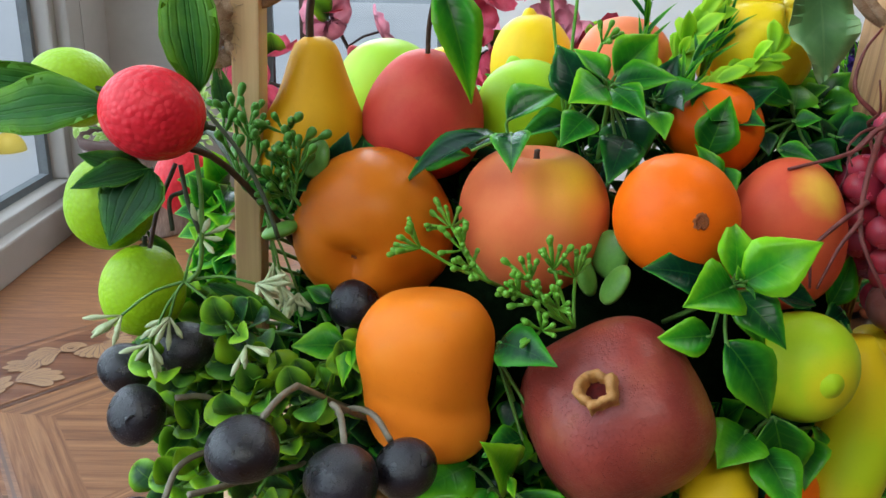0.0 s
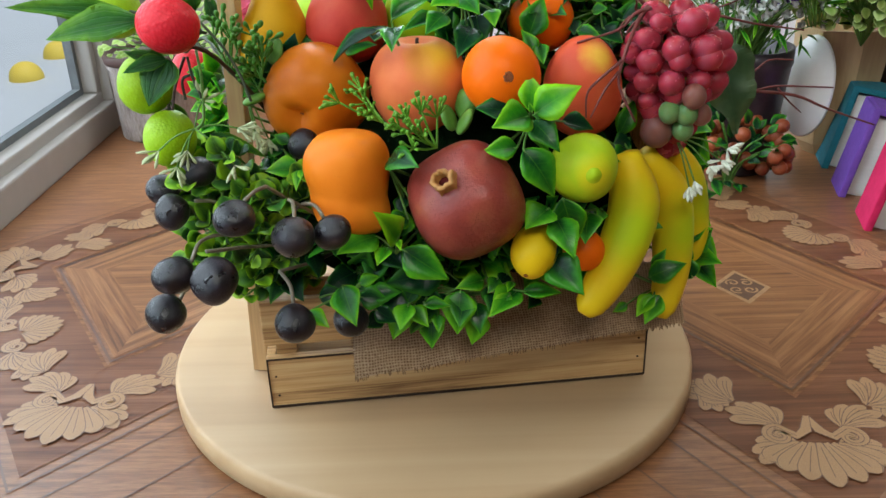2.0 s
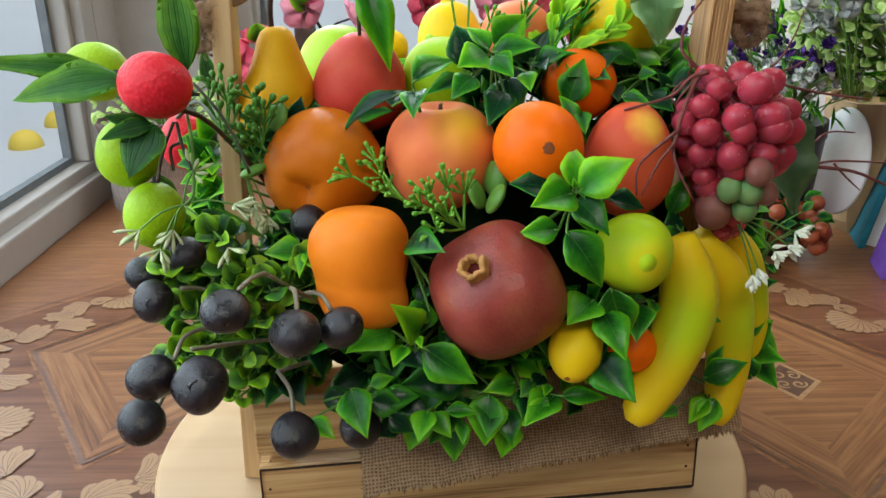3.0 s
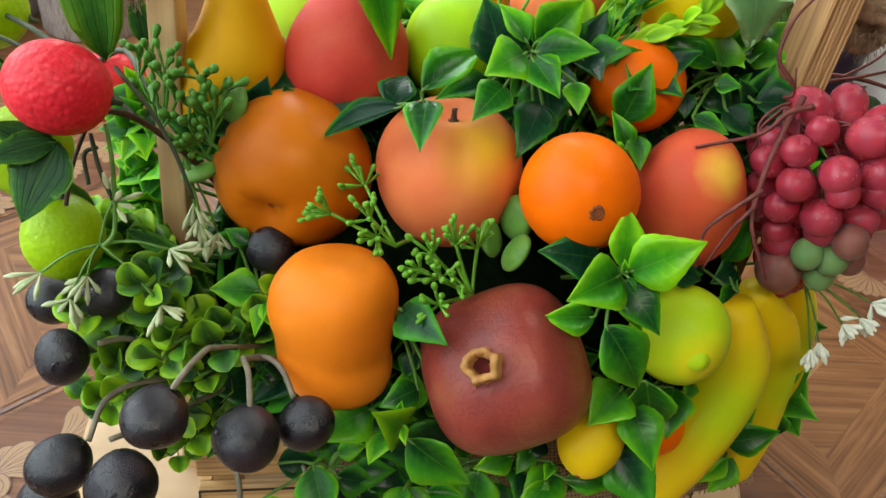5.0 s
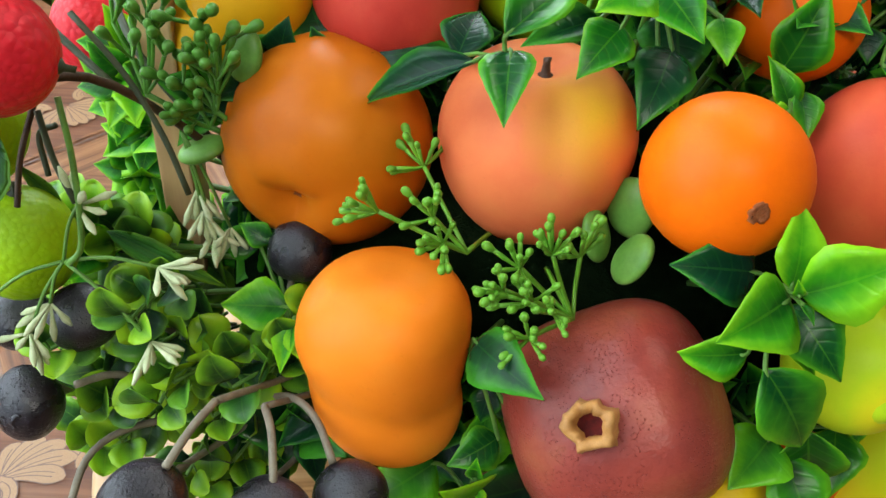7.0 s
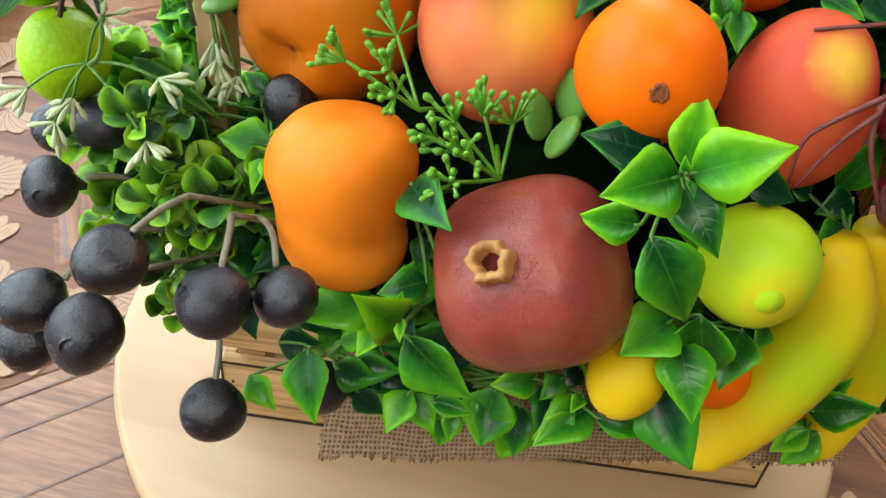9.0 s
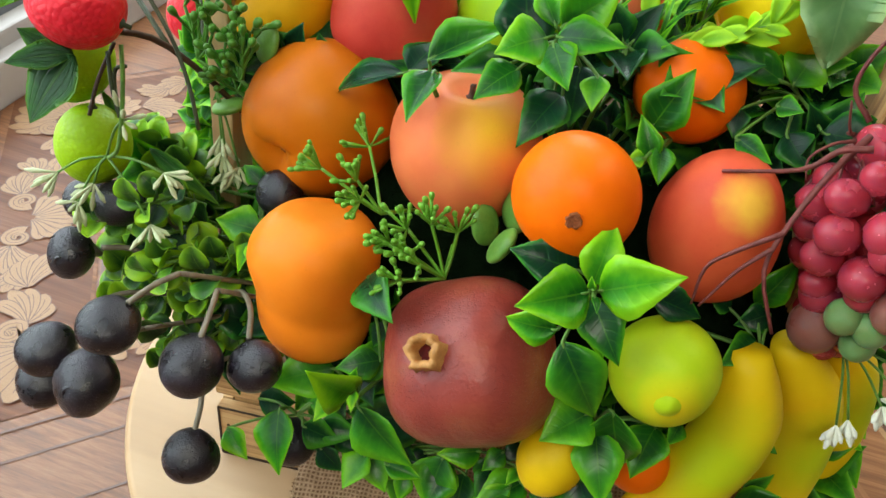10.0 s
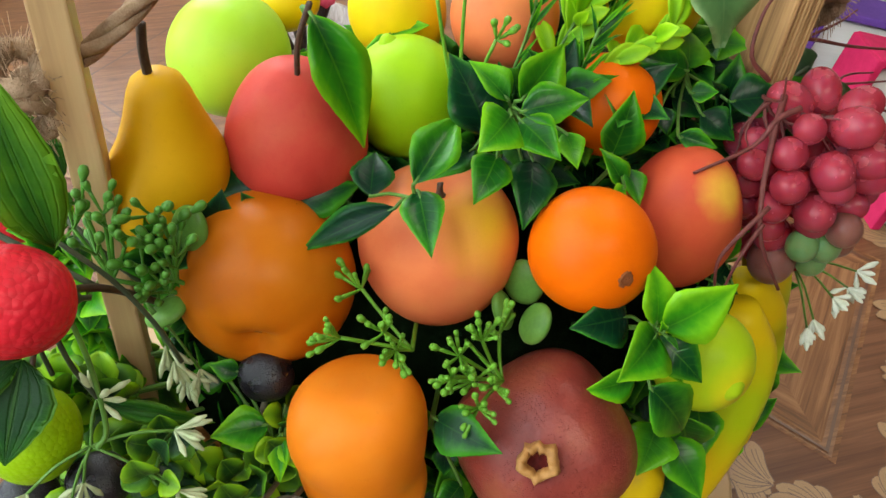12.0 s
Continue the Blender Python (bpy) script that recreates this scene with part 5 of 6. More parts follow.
# Added dark leaves put shade into the gaps between rows.
filler(16, lambda i: ((-0.055 + 0.0175 * i, 0.480 + 0.006 * (i % 3), 0.292 + 0.014 * (i % 3)), (0.05, -0.35, 0.9)), "d", "added dark artificial leaves that darken the gaps between fruit rows", 0.032)
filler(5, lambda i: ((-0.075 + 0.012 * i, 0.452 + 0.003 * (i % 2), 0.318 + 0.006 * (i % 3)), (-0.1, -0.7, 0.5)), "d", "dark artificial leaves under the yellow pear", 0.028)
filler(7, lambda i: ((0.0 + 0.03 * i, 0.555, 0.335 + 0.008 * (i % 3)), (0, 0.1, 1)), "md", "green artificial leaves between the back fruit")

# pale wisps of grass and blossom


def blossom_sprig(root, points, label, flowers, petals=BLOOM_WHITE, size=1.0, full=1.0):
    root = Vector(root)
    ob = thing("blossom_sprig", Matrix.Translation(root), label, "blossom sprig", "blossom sprigs")
    bm = bmesh.new()
    for q in points:
        p = Vector(q) - root
        tube(bm, curve([(0, 0, 0), p * 0.5 + Vector((0, 0, 0.003)), p], 6), 0.0007, 5)
    part("stem", bm, STEM_GREEN, ob)
    for q in points:
        p = Vector(q) - root
        for i in range(flowers):
            d = (p.normalized() * 0.8 + Vector((random.uniform(-1, 1), random.uniform(-1, 0.3), random.uniform(-0.9, 0.5)))).normalized()
            f = bmesh.new()
            s = size * random.uniform(0.8, 1.2)
            tube(f, [p, p + d * 0.005 * s, p + d * 0.010 * s, p + d * 0.0135 * s], [0.0004, 0.0008 * full, 0.0015 * full, 0.0005 * full], 7)
            part("petal", f, petals, ob)


blossom_sprig((-0.1108, 0.3635, 0.3040), [(-0.1170, 0.3578, 0.2892), (-0.1252, 0.3535, 0.2782), (-0.1045, 0.3707, 0.3225), (-0.0790, 0.3635, 0.3034), (-0.0824, 0.3520, 0.2787), (-0.1380, 0.3578, 0.2896)], "cream-tipped artificial blossom sprig below the lychees", 7, full=0.95)
blossom_sprig((-0.086, 0.428, 0.315), [(-0.0800, 0.4194, 0.2836), (-0.0758, 0.4163, 0.2753), (-0.0821, 0.4226, 0.2918), (-0.0692, 0.4171, 0.2773)], "cream-tipped artificial blossom sprig beside the post", 6)
blossom_sprig((0.258, 0.424, 0.268), [(0.2837, 0.4103, 0.2459), (0.2715, 0.4057, 0.2355), (0.2934, 0.4122, 0.2499), (0.2672, 0.4038, 0.2315), (0.2985, 0.4159, 0.2584)], "white artificial blossom sprig below the grapes", 7, BLOOM_PURE, 0.85, 1.2)

# red twigs and vine leaves
twigs = thing("twig_bundle", Matrix(), "red-brown curly artificial twigs over grapes and mango", "twigs")
for points, r in (
    ([(0.2333, 0.4316, 0.3685), (0.2205, 0.4301, 0.3648), (0.2076, 0.4258, 0.3539), (0.1756, 0.4225, 0.3457)], 0.0014),
    ([(0.2333, 0.4456, 0.3673), (0.2211, 0.4297, 0.3541), (0.2100, 0.4115, 0.3350), (0.2042, 0.3944, 0.3185), (0.2161, 0.3845, 0.2929)], 0.0015),
    ([(0.2067, 0.4001, 0.3360), (0.1888, 0.3949, 0.3229), (0.1799, 0.3912, 0.3134), (0.1788, 0.3848, 0.2969)], 0.0011),
    ([(0.2041, 0.3971, 0.3284), (0.1928, 0.3919, 0.3151), (0.1821, 0.3848, 0.2968)], 0.001),
    ([(0.2849, 0.5355, 0.3449), (0.3144, 0.5348, 0.3426), (0.3487, 0.5319, 0.3347), (0.3930, 0.5295, 0.3280)], 0.0013),
    ([(0.2947, 0.5344, 0.3420), (0.3195, 0.5403, 0.3567), (0.3347, 0.5483, 0.3772), (0.3424, 0.5554, 0.3954)], 0.0009),
    ([(0.3210, 0.6033, 0.2699), (0.3732, 0.5983, 0.2562), (0.4036, 0.5996, 0.2593), (0.4587, 0.5988, 0.2563)], 0.0014),
    ([(0.3732, 0.5983, 0.2562), (0.4200, 0.5962, 0.2503), (0.4529, 0.5912, 0.2369), (0.4995, 0.5852, 0.2207)], 0.0015),
    ([(0.4036, 0.5988, 0.2572), (0.4144, 0.5942, 0.2452), (0.4264, 0.5900, 0.2342)], 0.001),
    ([(0.3107, 0.5546, 0.2866), (0.3547, 0.5536, 0.2835), (0.3756, 0.5582, 0.2952), (0.3990, 0.5582, 0.2948)], 0.0011),
    ([(0.2339, 0.4610, 0.3668), (0.2230, 0.4658, 0.3794), (0.2278, 0.4730, 0.3978), (0.2377, 0.4777, 0.4101)], 0.0012),
    ([(0.2715, 0.5058, 0.4034), (0.2866, 0.5141, 0.4247), (0.2952, 0.5191, 0.4374)], 0.0014),
    ([(0.2797, 0.5250, 0.3433), (0.3017, 0.5268, 0.3474), (0.3261, 0.5294, 0.3538), (0.3408, 0.5320, 0.3604)], 0.001),
):
    stem(twigs, points, r * 1.25, TWIG, taper=0.45, name="twig")
random.seed(61)
for i in range(11):
    # curls that spring from the foot of the grooved post
    a = -2.6 + 0.42 * i
    p, points = Vector((0.232 + 0.004 * math.cos(i), 0.455, 0.362)), []
    d = Vector((0.8 * math.cos(a), -0.55, 0.35 * math.sin(a) - 0.1)).normalized()
    for k in range(5):
        points.append(tuple(p))
        d = (d + Vector((random.uniform(-1.0, 1.0), random.uniform(-0.6, 0.4), random.uniform(-1.0, 0.6)))).normalized()
        p = p + d * random.uniform(0.008, 0.014)
    stem(twigs, points, 0.0011, TWIG, taper=0.4, name="twig")
VINE_PALE = leaf_paint("pale_vine_leaf", (0.07, 0.17, 0.05), (0.11, 0.24, 0.07), (0.30, 0.42, 0.16), 0.45, 6.0)
VINE_DARK = leaf_paint("dark_vine_leaf", (0.025, 0.07, 0.03), (0.04, 0.10, 0.035), (0.10, 0.17, 0.07), 0.5, 4.0)
vine = thing("vine_leaf", Matrix(), "dark green serrated artificial vine leaf behind the grapes", "vine leaf")
vine_mesh = leaf_mesh("leaf", VINE_DARK, 0.085, 0.048, 0.2, 0.3, 0.4, 1.6, wave=0.12, rows=16)
vine_pale_mesh = leaf_mesh("leaf", VINE_PALE, 0.065, 0.046, 0.12, 0.3, 0.5, 2.4, wave=0.10, rows=16)
put_leaf(vine_mesh, vine, (0.318, 0.530, 0.325), (0.337, 0.510, 0.240), FRONT)
put_leaf(vine_mesh, vine, (0.30, 0.535, 0.33), (0.345, 0.55, 0.30), FRONT)
vine2 = thing("vine_leaf", Matrix(), "pale serrated artificial vine leaf beside the yellow grapes", "vine leaf")
put_leaf(vine_pale_mesh, vine2, (0.2030, 0.4960, 0.4470), (0.2090, 0.4730, 0.3820), FRONT, 0.75)
vstem = [(0.2030, 0.4960, 0.4470), (0.216, 0.512, 0.43), (0.215, 0.52, 0.36), (0.19, 0.51, 0.28)]
stem(vine2, vstem, 0.0016, STEM_GREEN)
stem(vine, [(0.318, 0.530, 0.325), (0.28, 0.52, 0.31), (0.21, 0.5, 0.26)], 0.0016, STEM_DARK)

# tall lime sprigs at the back
random.seed(41)
LEAF_FRESH = leaf_paint("fresh_lime_leaf", (0.16, 0.42, 0.008), (0.30, 0.60, 0.010), (0.46, 0.72, 0.02), 0.4, 5.0, spec=0.25, through=0.3)
LIME_NEEDLE = leaf_mesh("leaf", LEAF_FRESH, 0.020, 0.0085, 0.3, 0.5, 0.62, 2.4, rows=7)
GRASS_BLADE = leaf_mesh("leaf", LEAF, 0.05, 0.006, 0.3, 0.5, 0.4, 1.4, rows=6)


def lime_sprig(root, tip, n, label, mesh=LIME_NEEDLE, spread=0.8, span=0.02):
    root, tip = Vector(root), Vector(tip)
    ob = thing("lime_sprig", Matrix.Translation(root), label, "green sprig", "green sprigs")
    d = tip - root
    line = curve([(0, 0, 0), d * 0.5 + Vector((0.003, 0, 0.002)), d], 12)
    part("stem", tube(bmesh.new(), line, 0.001, 5), STEM_GREEN, ob)
    for i in range(n):
        p = line[min(len(line) - 1, int((0.3 + 0.7 * i / n) * len(line)))]
        out = (d.normalized() + spread * Vector((random.uniform(-1, 1), random.uniform(-1, 1), random.uniform(-0.6, 0.8)))).normalized()
        put_leaf(mesh, ob, p, p + out * span * random.uniform(0.7, 1.2), FRONT)


lime_sprig((0.115, 0.475, 0.36), (0.180, 0.476, 0.395), 16, "lime feathery sprig over the back orange")
lime_sprig((0.115, 0.49, 0.36), (0.147, 0.50, 0.412), 18, "lime feathery sprig at the back")
lime_sprig((0.125, 0.50, 0.36), (0.165, 0.51, 0.43), 18, "lime feathery sprig at the back")
lime_sprig((0.10, 0.49, 0.36), (0.118, 0.50, 0.42), 16, "dark grassy sprig behind the leaves", GRASS_BLADE, 0.9, 0.022)
lime_sprig((0.115, 0.47, 0.34), (0.14, 0.475, 0.40), 18, "dark grassy sprig behind the leaves", GRASS_BLADE, 0.9, 0.022)
lime_sprig((0.13, 0.49, 0.35), (0.16, 0.50, 0.405), 18, "dark grassy sprig behind the leaves", GRASS_BLADE, 0.9, 0.022)
bud_sprig([(0.07, 0.47, 0.36), (0.060, 0.482, 0.425), (0.075, 0.484, 0.432), (0.088, 0.475, 0.40)], "thin green bud sprig above the lime", 7, 0.008, 0.9)

# stalks, scars and crowns of the fruit
for points, r, label in (([(-0.068, 0.480, 0.394), (-0.0680, 0.4800, 0.410), (-0.0665, 0.481, 0.4225)], 0.0022, "pear"), ([(-0.005, 0.478, 0.388), (-0.004, 0.472, 0.410), (0.001, 0.460, 0.434)], 0.0014, "red pear")):
    st = stem(None, points, r, BROWN, name="stalk")
    tagged(st, "dark brown stalk on the artificial " + label, "stalk")
for ob in [o for o in scene.objects if o.name.startswith("berry") and o.type == "MESH"]:
    rr = max(v.co.z for v in ob.data.vertices)
    part("calyx", round_body([(rr * 0.40, -0.0012), (rr * 0.36, 0.0006), (rr * 0.29, 0.0012), (rr * 0.22, 0.0004), (rr * 0.14, -0.0006), (0, -0.0008)], 12, lumpy(0.3, 400, rr)), BERRY, ob, m=towards(ob.matrix_basis.to_3x3().inverted() @ Vector((random.uniform(-0.5, 0.5), -1, random.uniform(-0.7, 0.5))), (0, 0, 0)) @ Matrix.Translation((0, 0, rr * 1.0)))
part("stalk_scar", round_body([(0.0040, -0.0006), (0.0034, 0.0003), (0.0026, 0.0002), (0.0019, -0.0002), (0.0011, 0.0003), (0.0004, 0.0000), (0, -0.0001)], 22, lumpy(0.55, 900, 3)), SCAR, orange, m=Matrix.Translation((0, 0, 0.0287)))
lemon_ob = bpy.data.objects["lemon"]
part("blossom_scar", round_body([(0.0030, -0.0006), (0.0022, 0.0002), (0.0010, -0.0004), (0, -0.0006)], 14, lumpy(0.5, 700, 8)), SCAR, bpy.data.objects["persimmon"], "small dark blossom scar", m=Matrix.Translation((0.001, -0.002, 0.0316)) @ Matrix.Diagonal((1.3, 0.7, 1, 1)))
for ob in [o for o in scene.objects if o.name.startswith("lychee") and o.type == "MESH"]:
    top = max(v.co.z for v in ob.data.vertices)
    part("stalk", round_body([(0.0032, -0.0012), (0.0022, 0.0004), (0.0013, 0.0014), (0.0011, 0.0046), (0, 0.0048)], 10, lumpy(0.2, 400, 4)), STEM_DARK, ob, m=Matrix.Translation((0, 0, top)))
part("tip_scar", round_body([(0, -0.001), (0.0016, -0.0004), (0.0019, 0.0004), (0.0010, 0.0006), (0, -0.0002)], 12, lumpy(0.4, 500, 5)), SCAR, lemon_ob, m=Matrix.Translation((0, 0, 0.0228)))
lime_ob = bpy.data.objects["lime.001"]
nip = Vector((0.15, -0.95, 0.12)).normalized()
part("nipple", round_body([(0.0125, -0.0062), (0.0095, -0.0026), (0.0064, 0.0002), (0.0036, 0.0022), (0.0016, 0.0031), (0, 0.0034)], 16), LIME_YELLOW, lime_ob, m=towards(lime_ob.matrix_basis.to_3x3().inverted() @ nip, lime_ob.matrix_basis.to_3x3().inverted() @ (nip * 0.0248)))
part("nipple", round_body([(0.0075, -0.004), (0.0060, -0.0010), (0.0042, 0.0018), (0.0022, 0.0040), (0, 0.0048)], 16), LIME, bpy.data.objects["lime"], m=Matrix.Translation((0, 0, 0.0300)))
part("nipple", round_body([(0.0085, -0.004), (0.0064, -0.0010), (0.0042, 0.0022), (0.0026, 0.0046), (0, 0.0056)], 16), LEMON, bpy.data.objects["lemon.001"], m=Matrix.Translation((0, 0, 0.0318)))
part("tip", round_body([(0.0075, -0.005), (0.0052, -0.0010), (0.0038, 0.0016), (0, 0.0032)], 16), MANGO, bpy.data.objects["mango"], m=Matrix.Translation((0, 0, -0.0440)) @ Matrix.Rotation(math.pi, 4, "X"))
pom_ob = bpy.data.objects["pomegranate"]
part("stalk", round_body([(0.0042, -0.002), (0.0034, 0.0002), (0.0018, 0.0012), (0.0013, 0.0050), (0.0015, 0.0066), (0, 0.0068)], 12, lumpy(0.3, 300, 2)), BROWN, bpy.data.objects["peach"], "short brown stalk", m=Matrix.Translation((0, 0, 0.0305)))


def ragged(co):
    a = math.atan2(co.y, co.x)
    k = 1 + 0.55 * noise.noise(Vector((math.cos(a) * 1.9, math.sin(a) * 1.9, 4))) + 0.12 * noise.noise(co * 700)
    z = co.z + (0.0022 * noise.noise(Vector((math.cos(a) * 3.1, math.sin(a) * 3.1, 9))) * 1.6 if co.z > 0.001 else 0)
    return (co.x * k, co.y * k, z)


part("crown", round_body([(0.0115, -0.004), (0.0102, 0.0006), (0.0096, 0.0032), (0.0098, 0.0058), (0.0088, 0.0074), (0.0060, 0.0066), (0.0050, 0.0036), (0.0048, -0.0010), (0, -0.002)], 26, ragged), CALYX, pom_ob, "dried tan crown", m=Matrix.Translation((0, 0, 0.0378)) @ Matrix.Diagonal((0.95, 0.92, 1.05, 1)))
# Dark red hollow; the shade of its depth is put into the colour.
part("crown_inside", round_body([(0.0066, 0.0012), (0.004, 0.0004), (0, 0.0014)], 14, lumpy(0.2, 300)), CALYX_SHADED, pom_ob, m=Matrix.Translation((0, 0, 0.0382)))

# ---- floor print ----
INLAY = plain("print_pale_scroll", (0.25, 0.136, 0.062), (0.38, 0.225, 0.115), 0.36, 110, 0.5, 0.05)
INLAY_DARK = plain("print_dark_line", (0.085, 0.034, 0.017), (0.14, 0.062, 0.032), 0.34, 60, 0.8, 0.05)
PANEL = wood("print_panel", (0.085, 0.032, 0.012), (0.19, 0.078, 0.029), (0.29, 0.138, 0.058), "X", 1.0, 0.38, 1.6, 110)
PANEL_EDGE = wood("print_panel_edge", (0.080, 0.029, 0.011), (0.19, 0.078, 0.029), (0.30, 0.145, 0.062), "X", 1.0, 0.38, 1.7, 120, "UV")
BAND = wood("print_band", (0.070, 0.022, 0.010), (0.130, 0.048, 0.020), (0.21, 0.090, 0.042), "X", 1.0, 0.36, 1.2, 70)
ROSE = plain("print_rosette", (0.07, 0.032, 0.018), (0.12, 0.055, 0.03), 0.4, 60, 0.5, 0.05)
AX, BY = Vector((0.164, -0.020, 0)), Vector((0.018, 0.209, 0))
CENTRE = Vector((0.417, 0.662, 0))


def flat(bm, outline, z):
    bm.faces.new([bm.verts.new((x, y, z)) for x, y in outline])


def ribbon(bm, pts, widths, z):
    """A flat band of varying width along points of the plane."""
    left, right = [], []
    for i, (x, y) in enumerate(pts):
        a, b = pts[max(0, i - 1)], pts[min(len(pts) - 1, i + 1)]
        d = Vector((b[0] - a[0], b[1] - a[1])).normalized()
        w = widths[i]
        left.append(bm.verts.new((x - d.y * w, y + d.x * w, z)))
        right.append(bm.verts.new((x + d.y * w, y - d.x * w, z)))
    for i in range(len(pts) - 1):
        bm.faces.new([left[i], left[i + 1], right[i + 1], right[i]])


def spiral(cx, cy, r0, r1, a0, turns, n=34):
    return [(cx + (r0 + (r1 - r0) * i / n) * math.cos(a0 + turns * 6.283 * i / n), cy + (r0 + (r1 - r0) * i / n) * math.sin(a0 + turns * 6.283 * i / n)) for i in range(n + 1)]


class Carving:
    """Carved-looking print: outlined bands and ribbed petals laid over one another."""

    def __init__(self):
        self.bm, self.level = bmesh.new(), 0

    def dark(self, pts, widths, z):
        n = len(self.bm.faces)
        ribbon(self.bm, pts, widths, z)
        self.bm.faces.ensure_lookup_table()
        for f in self.bm.faces[n:]:
            f.material_index = 1

    def band(self, pts, widths, ribs=(-0.4, 0.4)):
        z = self.level * 0.00003
        self.level += 1
        self.dark(pts, [w + 0.007 for w in widths], z)
        ribbon(self.bm, pts, widths, z + 0.000015)
        for side in ribs:
            line = []
            for i, (x, y) in enumerate(pts):
                p, q = pts[max(0, i - 1)], pts[min(len(pts) - 1, i + 1)]
                d = Vector((q[0] - p[0], q[1] - p[1])).normalized()
                line.append((x - d.y * widths[i] * side, y + d.x * widths[i] * side))
            self.dark(line[1:-2], [0.0030] * (len(pts) - 3), z + 0.00002)

    def petal(self, x, y, angle, length, bend, wide, ribs=(0.0,)):
        pts, d = [(x, y)], angle
        for i in range(10):
            d += bend / 10
            pts.append((pts[-1][0] + length / 10 * math.cos(d), pts[-1][1] + length / 10 * math.sin(d)))
        self.band(pts, [wide * k for k in (0.22, 0.34, 0.46, 0.58, 0.70, 0.82, 0.93, 1.0, 0.95, 0.72, 0.2)], ribs)

    def acanthus(self, x, y, angle, size, hand):
        """A lobed leaf: five overlapping fingers that turn to one hand."""
        for k, (turn, part_of) in enumerate(((1.15, 0.62), (0.75, 0.80), (0.38, 0.95), (0.05, 1.0), (-0.30, 0.85))):
            self.petal(x, y, angle + hand * turn, size * part_of, -hand * 0.75, size * 0.15, (-0.25, 0.25))

    def mesh(self, name):
        me = bpy.data.meshes.new(name)
        self.bm.to_mesh(me)
        self.bm.free()
        me.materials.append(INLAY)
        me.materials.append(INLAY_DARK)
        return me


def scroll_print():
    """The run along one side: a shell that opens to the panel, volutes under it, leaves to both ends (unit: half a panel side)."""
    c = Carving()
    for hand in (-1, 1):
        c.acanthus(hand * 0.34, 0.14, math.pi / 2 - hand * 1.55, 0.36, hand)
        c.acanthus(hand * 0.58, 0.10, math.pi / 2 - hand * 1.75, 0.30, -hand)
        c.band(spiral(hand * 0.24, 0.12, 0.014, 0.10, 0.5 if hand > 0 else 2.6, 1.5 * hand), [0.014 + 0.022 * i / 34 for i in range(35)], (0.0,))
    for k in (0, 10, 1, 9, 2, 8, 3, 7, 4, 6, 5):
        a = -math.pi / 2 + 0.235 * (k - 5)
        c.petal(0.03 * math.cos(a), 0.05 + 0.03 * math.sin(a), a, 0.33 - 0.012 * abs(k - 5), 0.05 * (k - 5), 0.047)
    return c.mesh("scroll_print")


def corner_print():
    """The ornament outside a panel's corner: two joined volutes, drop petals, leaves up both bands (y points away from the panel)."""
    c = Carving()
    for hand in (-1, 1):
        along = math.atan2(-0.78, 0.62 * hand)
        for k in range(2):
            at = Vector((math.cos(along), math.sin(along))) * (0.42 + 0.42 * k)
            c.acanthus(at.x, at.y + 0.26, along, 0.42, hand * (1 if k else -1))
        c.acanthus(hand * 0.14, 0.18, math.pi / 2 - hand * 1.35, 0.42, -hand)
    for k in (-3, 3, -2, 2, -1, 1, 0):
        c.petal(0.05 * k, 0.14, math.pi / 2 - 0.36 * k, 0.50 - 0.045 * abs(k), 0.10 * k, 0.085)
    for hand in (-1, 1):
        curl = spiral(hand * 0.27, 0.06, 0.02, 0.11, -0.6 if hand > 0 else 3.74, -1.15 * hand, 26)
        c.band(curl + [(hand * 0.14, 0.06), (hand * 0.05, -0.02), (0, -0.20)], [0.020 + 0.022 * i / 29 for i in range(29)] + [0.02], (0.0,))
    return c.mesh("corner_print")


SCROLL, CORNER = scroll_print(), corner_print()


def diamond(scale, z, width=0.0):
    """A rhombic frame, or a full rhomb where width is 0."""
    bm = bmesh.new()
    c = [AX * scale, BY * scale, -AX * scale, -BY * scale]
    if not width:
        bm.faces.new([bm.verts.new((p.x, p.y, z)) for p in c])
        return bm
    k = width
    inner = [p * (1 - k) for p in c]
    vo, vi = [bm.verts.new((p.x, p.y, z)) for p in c], [bm.verts.new((p.x, p.y, z)) for p in inner]
    for i in range(4):
        j = (i + 1) % 4
        bm.faces.new([vo[i], vo[j], vi[j], vi[i]])
    return bm


def mitred(scale, z):
    """A rhomb of four pieces whose grain runs along its sides."""
    bm = bmesh.new()
    uvs = bm.loops.layers.uv.new("grain")
    c = [AX * scale, BY * scale, -AX * scale, -BY * scale]
    for i in range(4):
        p, q = c[i], c[(i + 1) % 4]
        side = (q - p).normalized()
        f = bm.faces.new([bm.verts.new((v.x, v.y, z)) for v in (Vector((0, 0, 0)), p, q)])
        for loop in f.loops:
            loop[uvs].uv = (loop.vert.co.dot(side) + i * 0.7, (loop.vert.co - side * loop.vert.co.dot(side)).length + i * 0.31)
    return bm


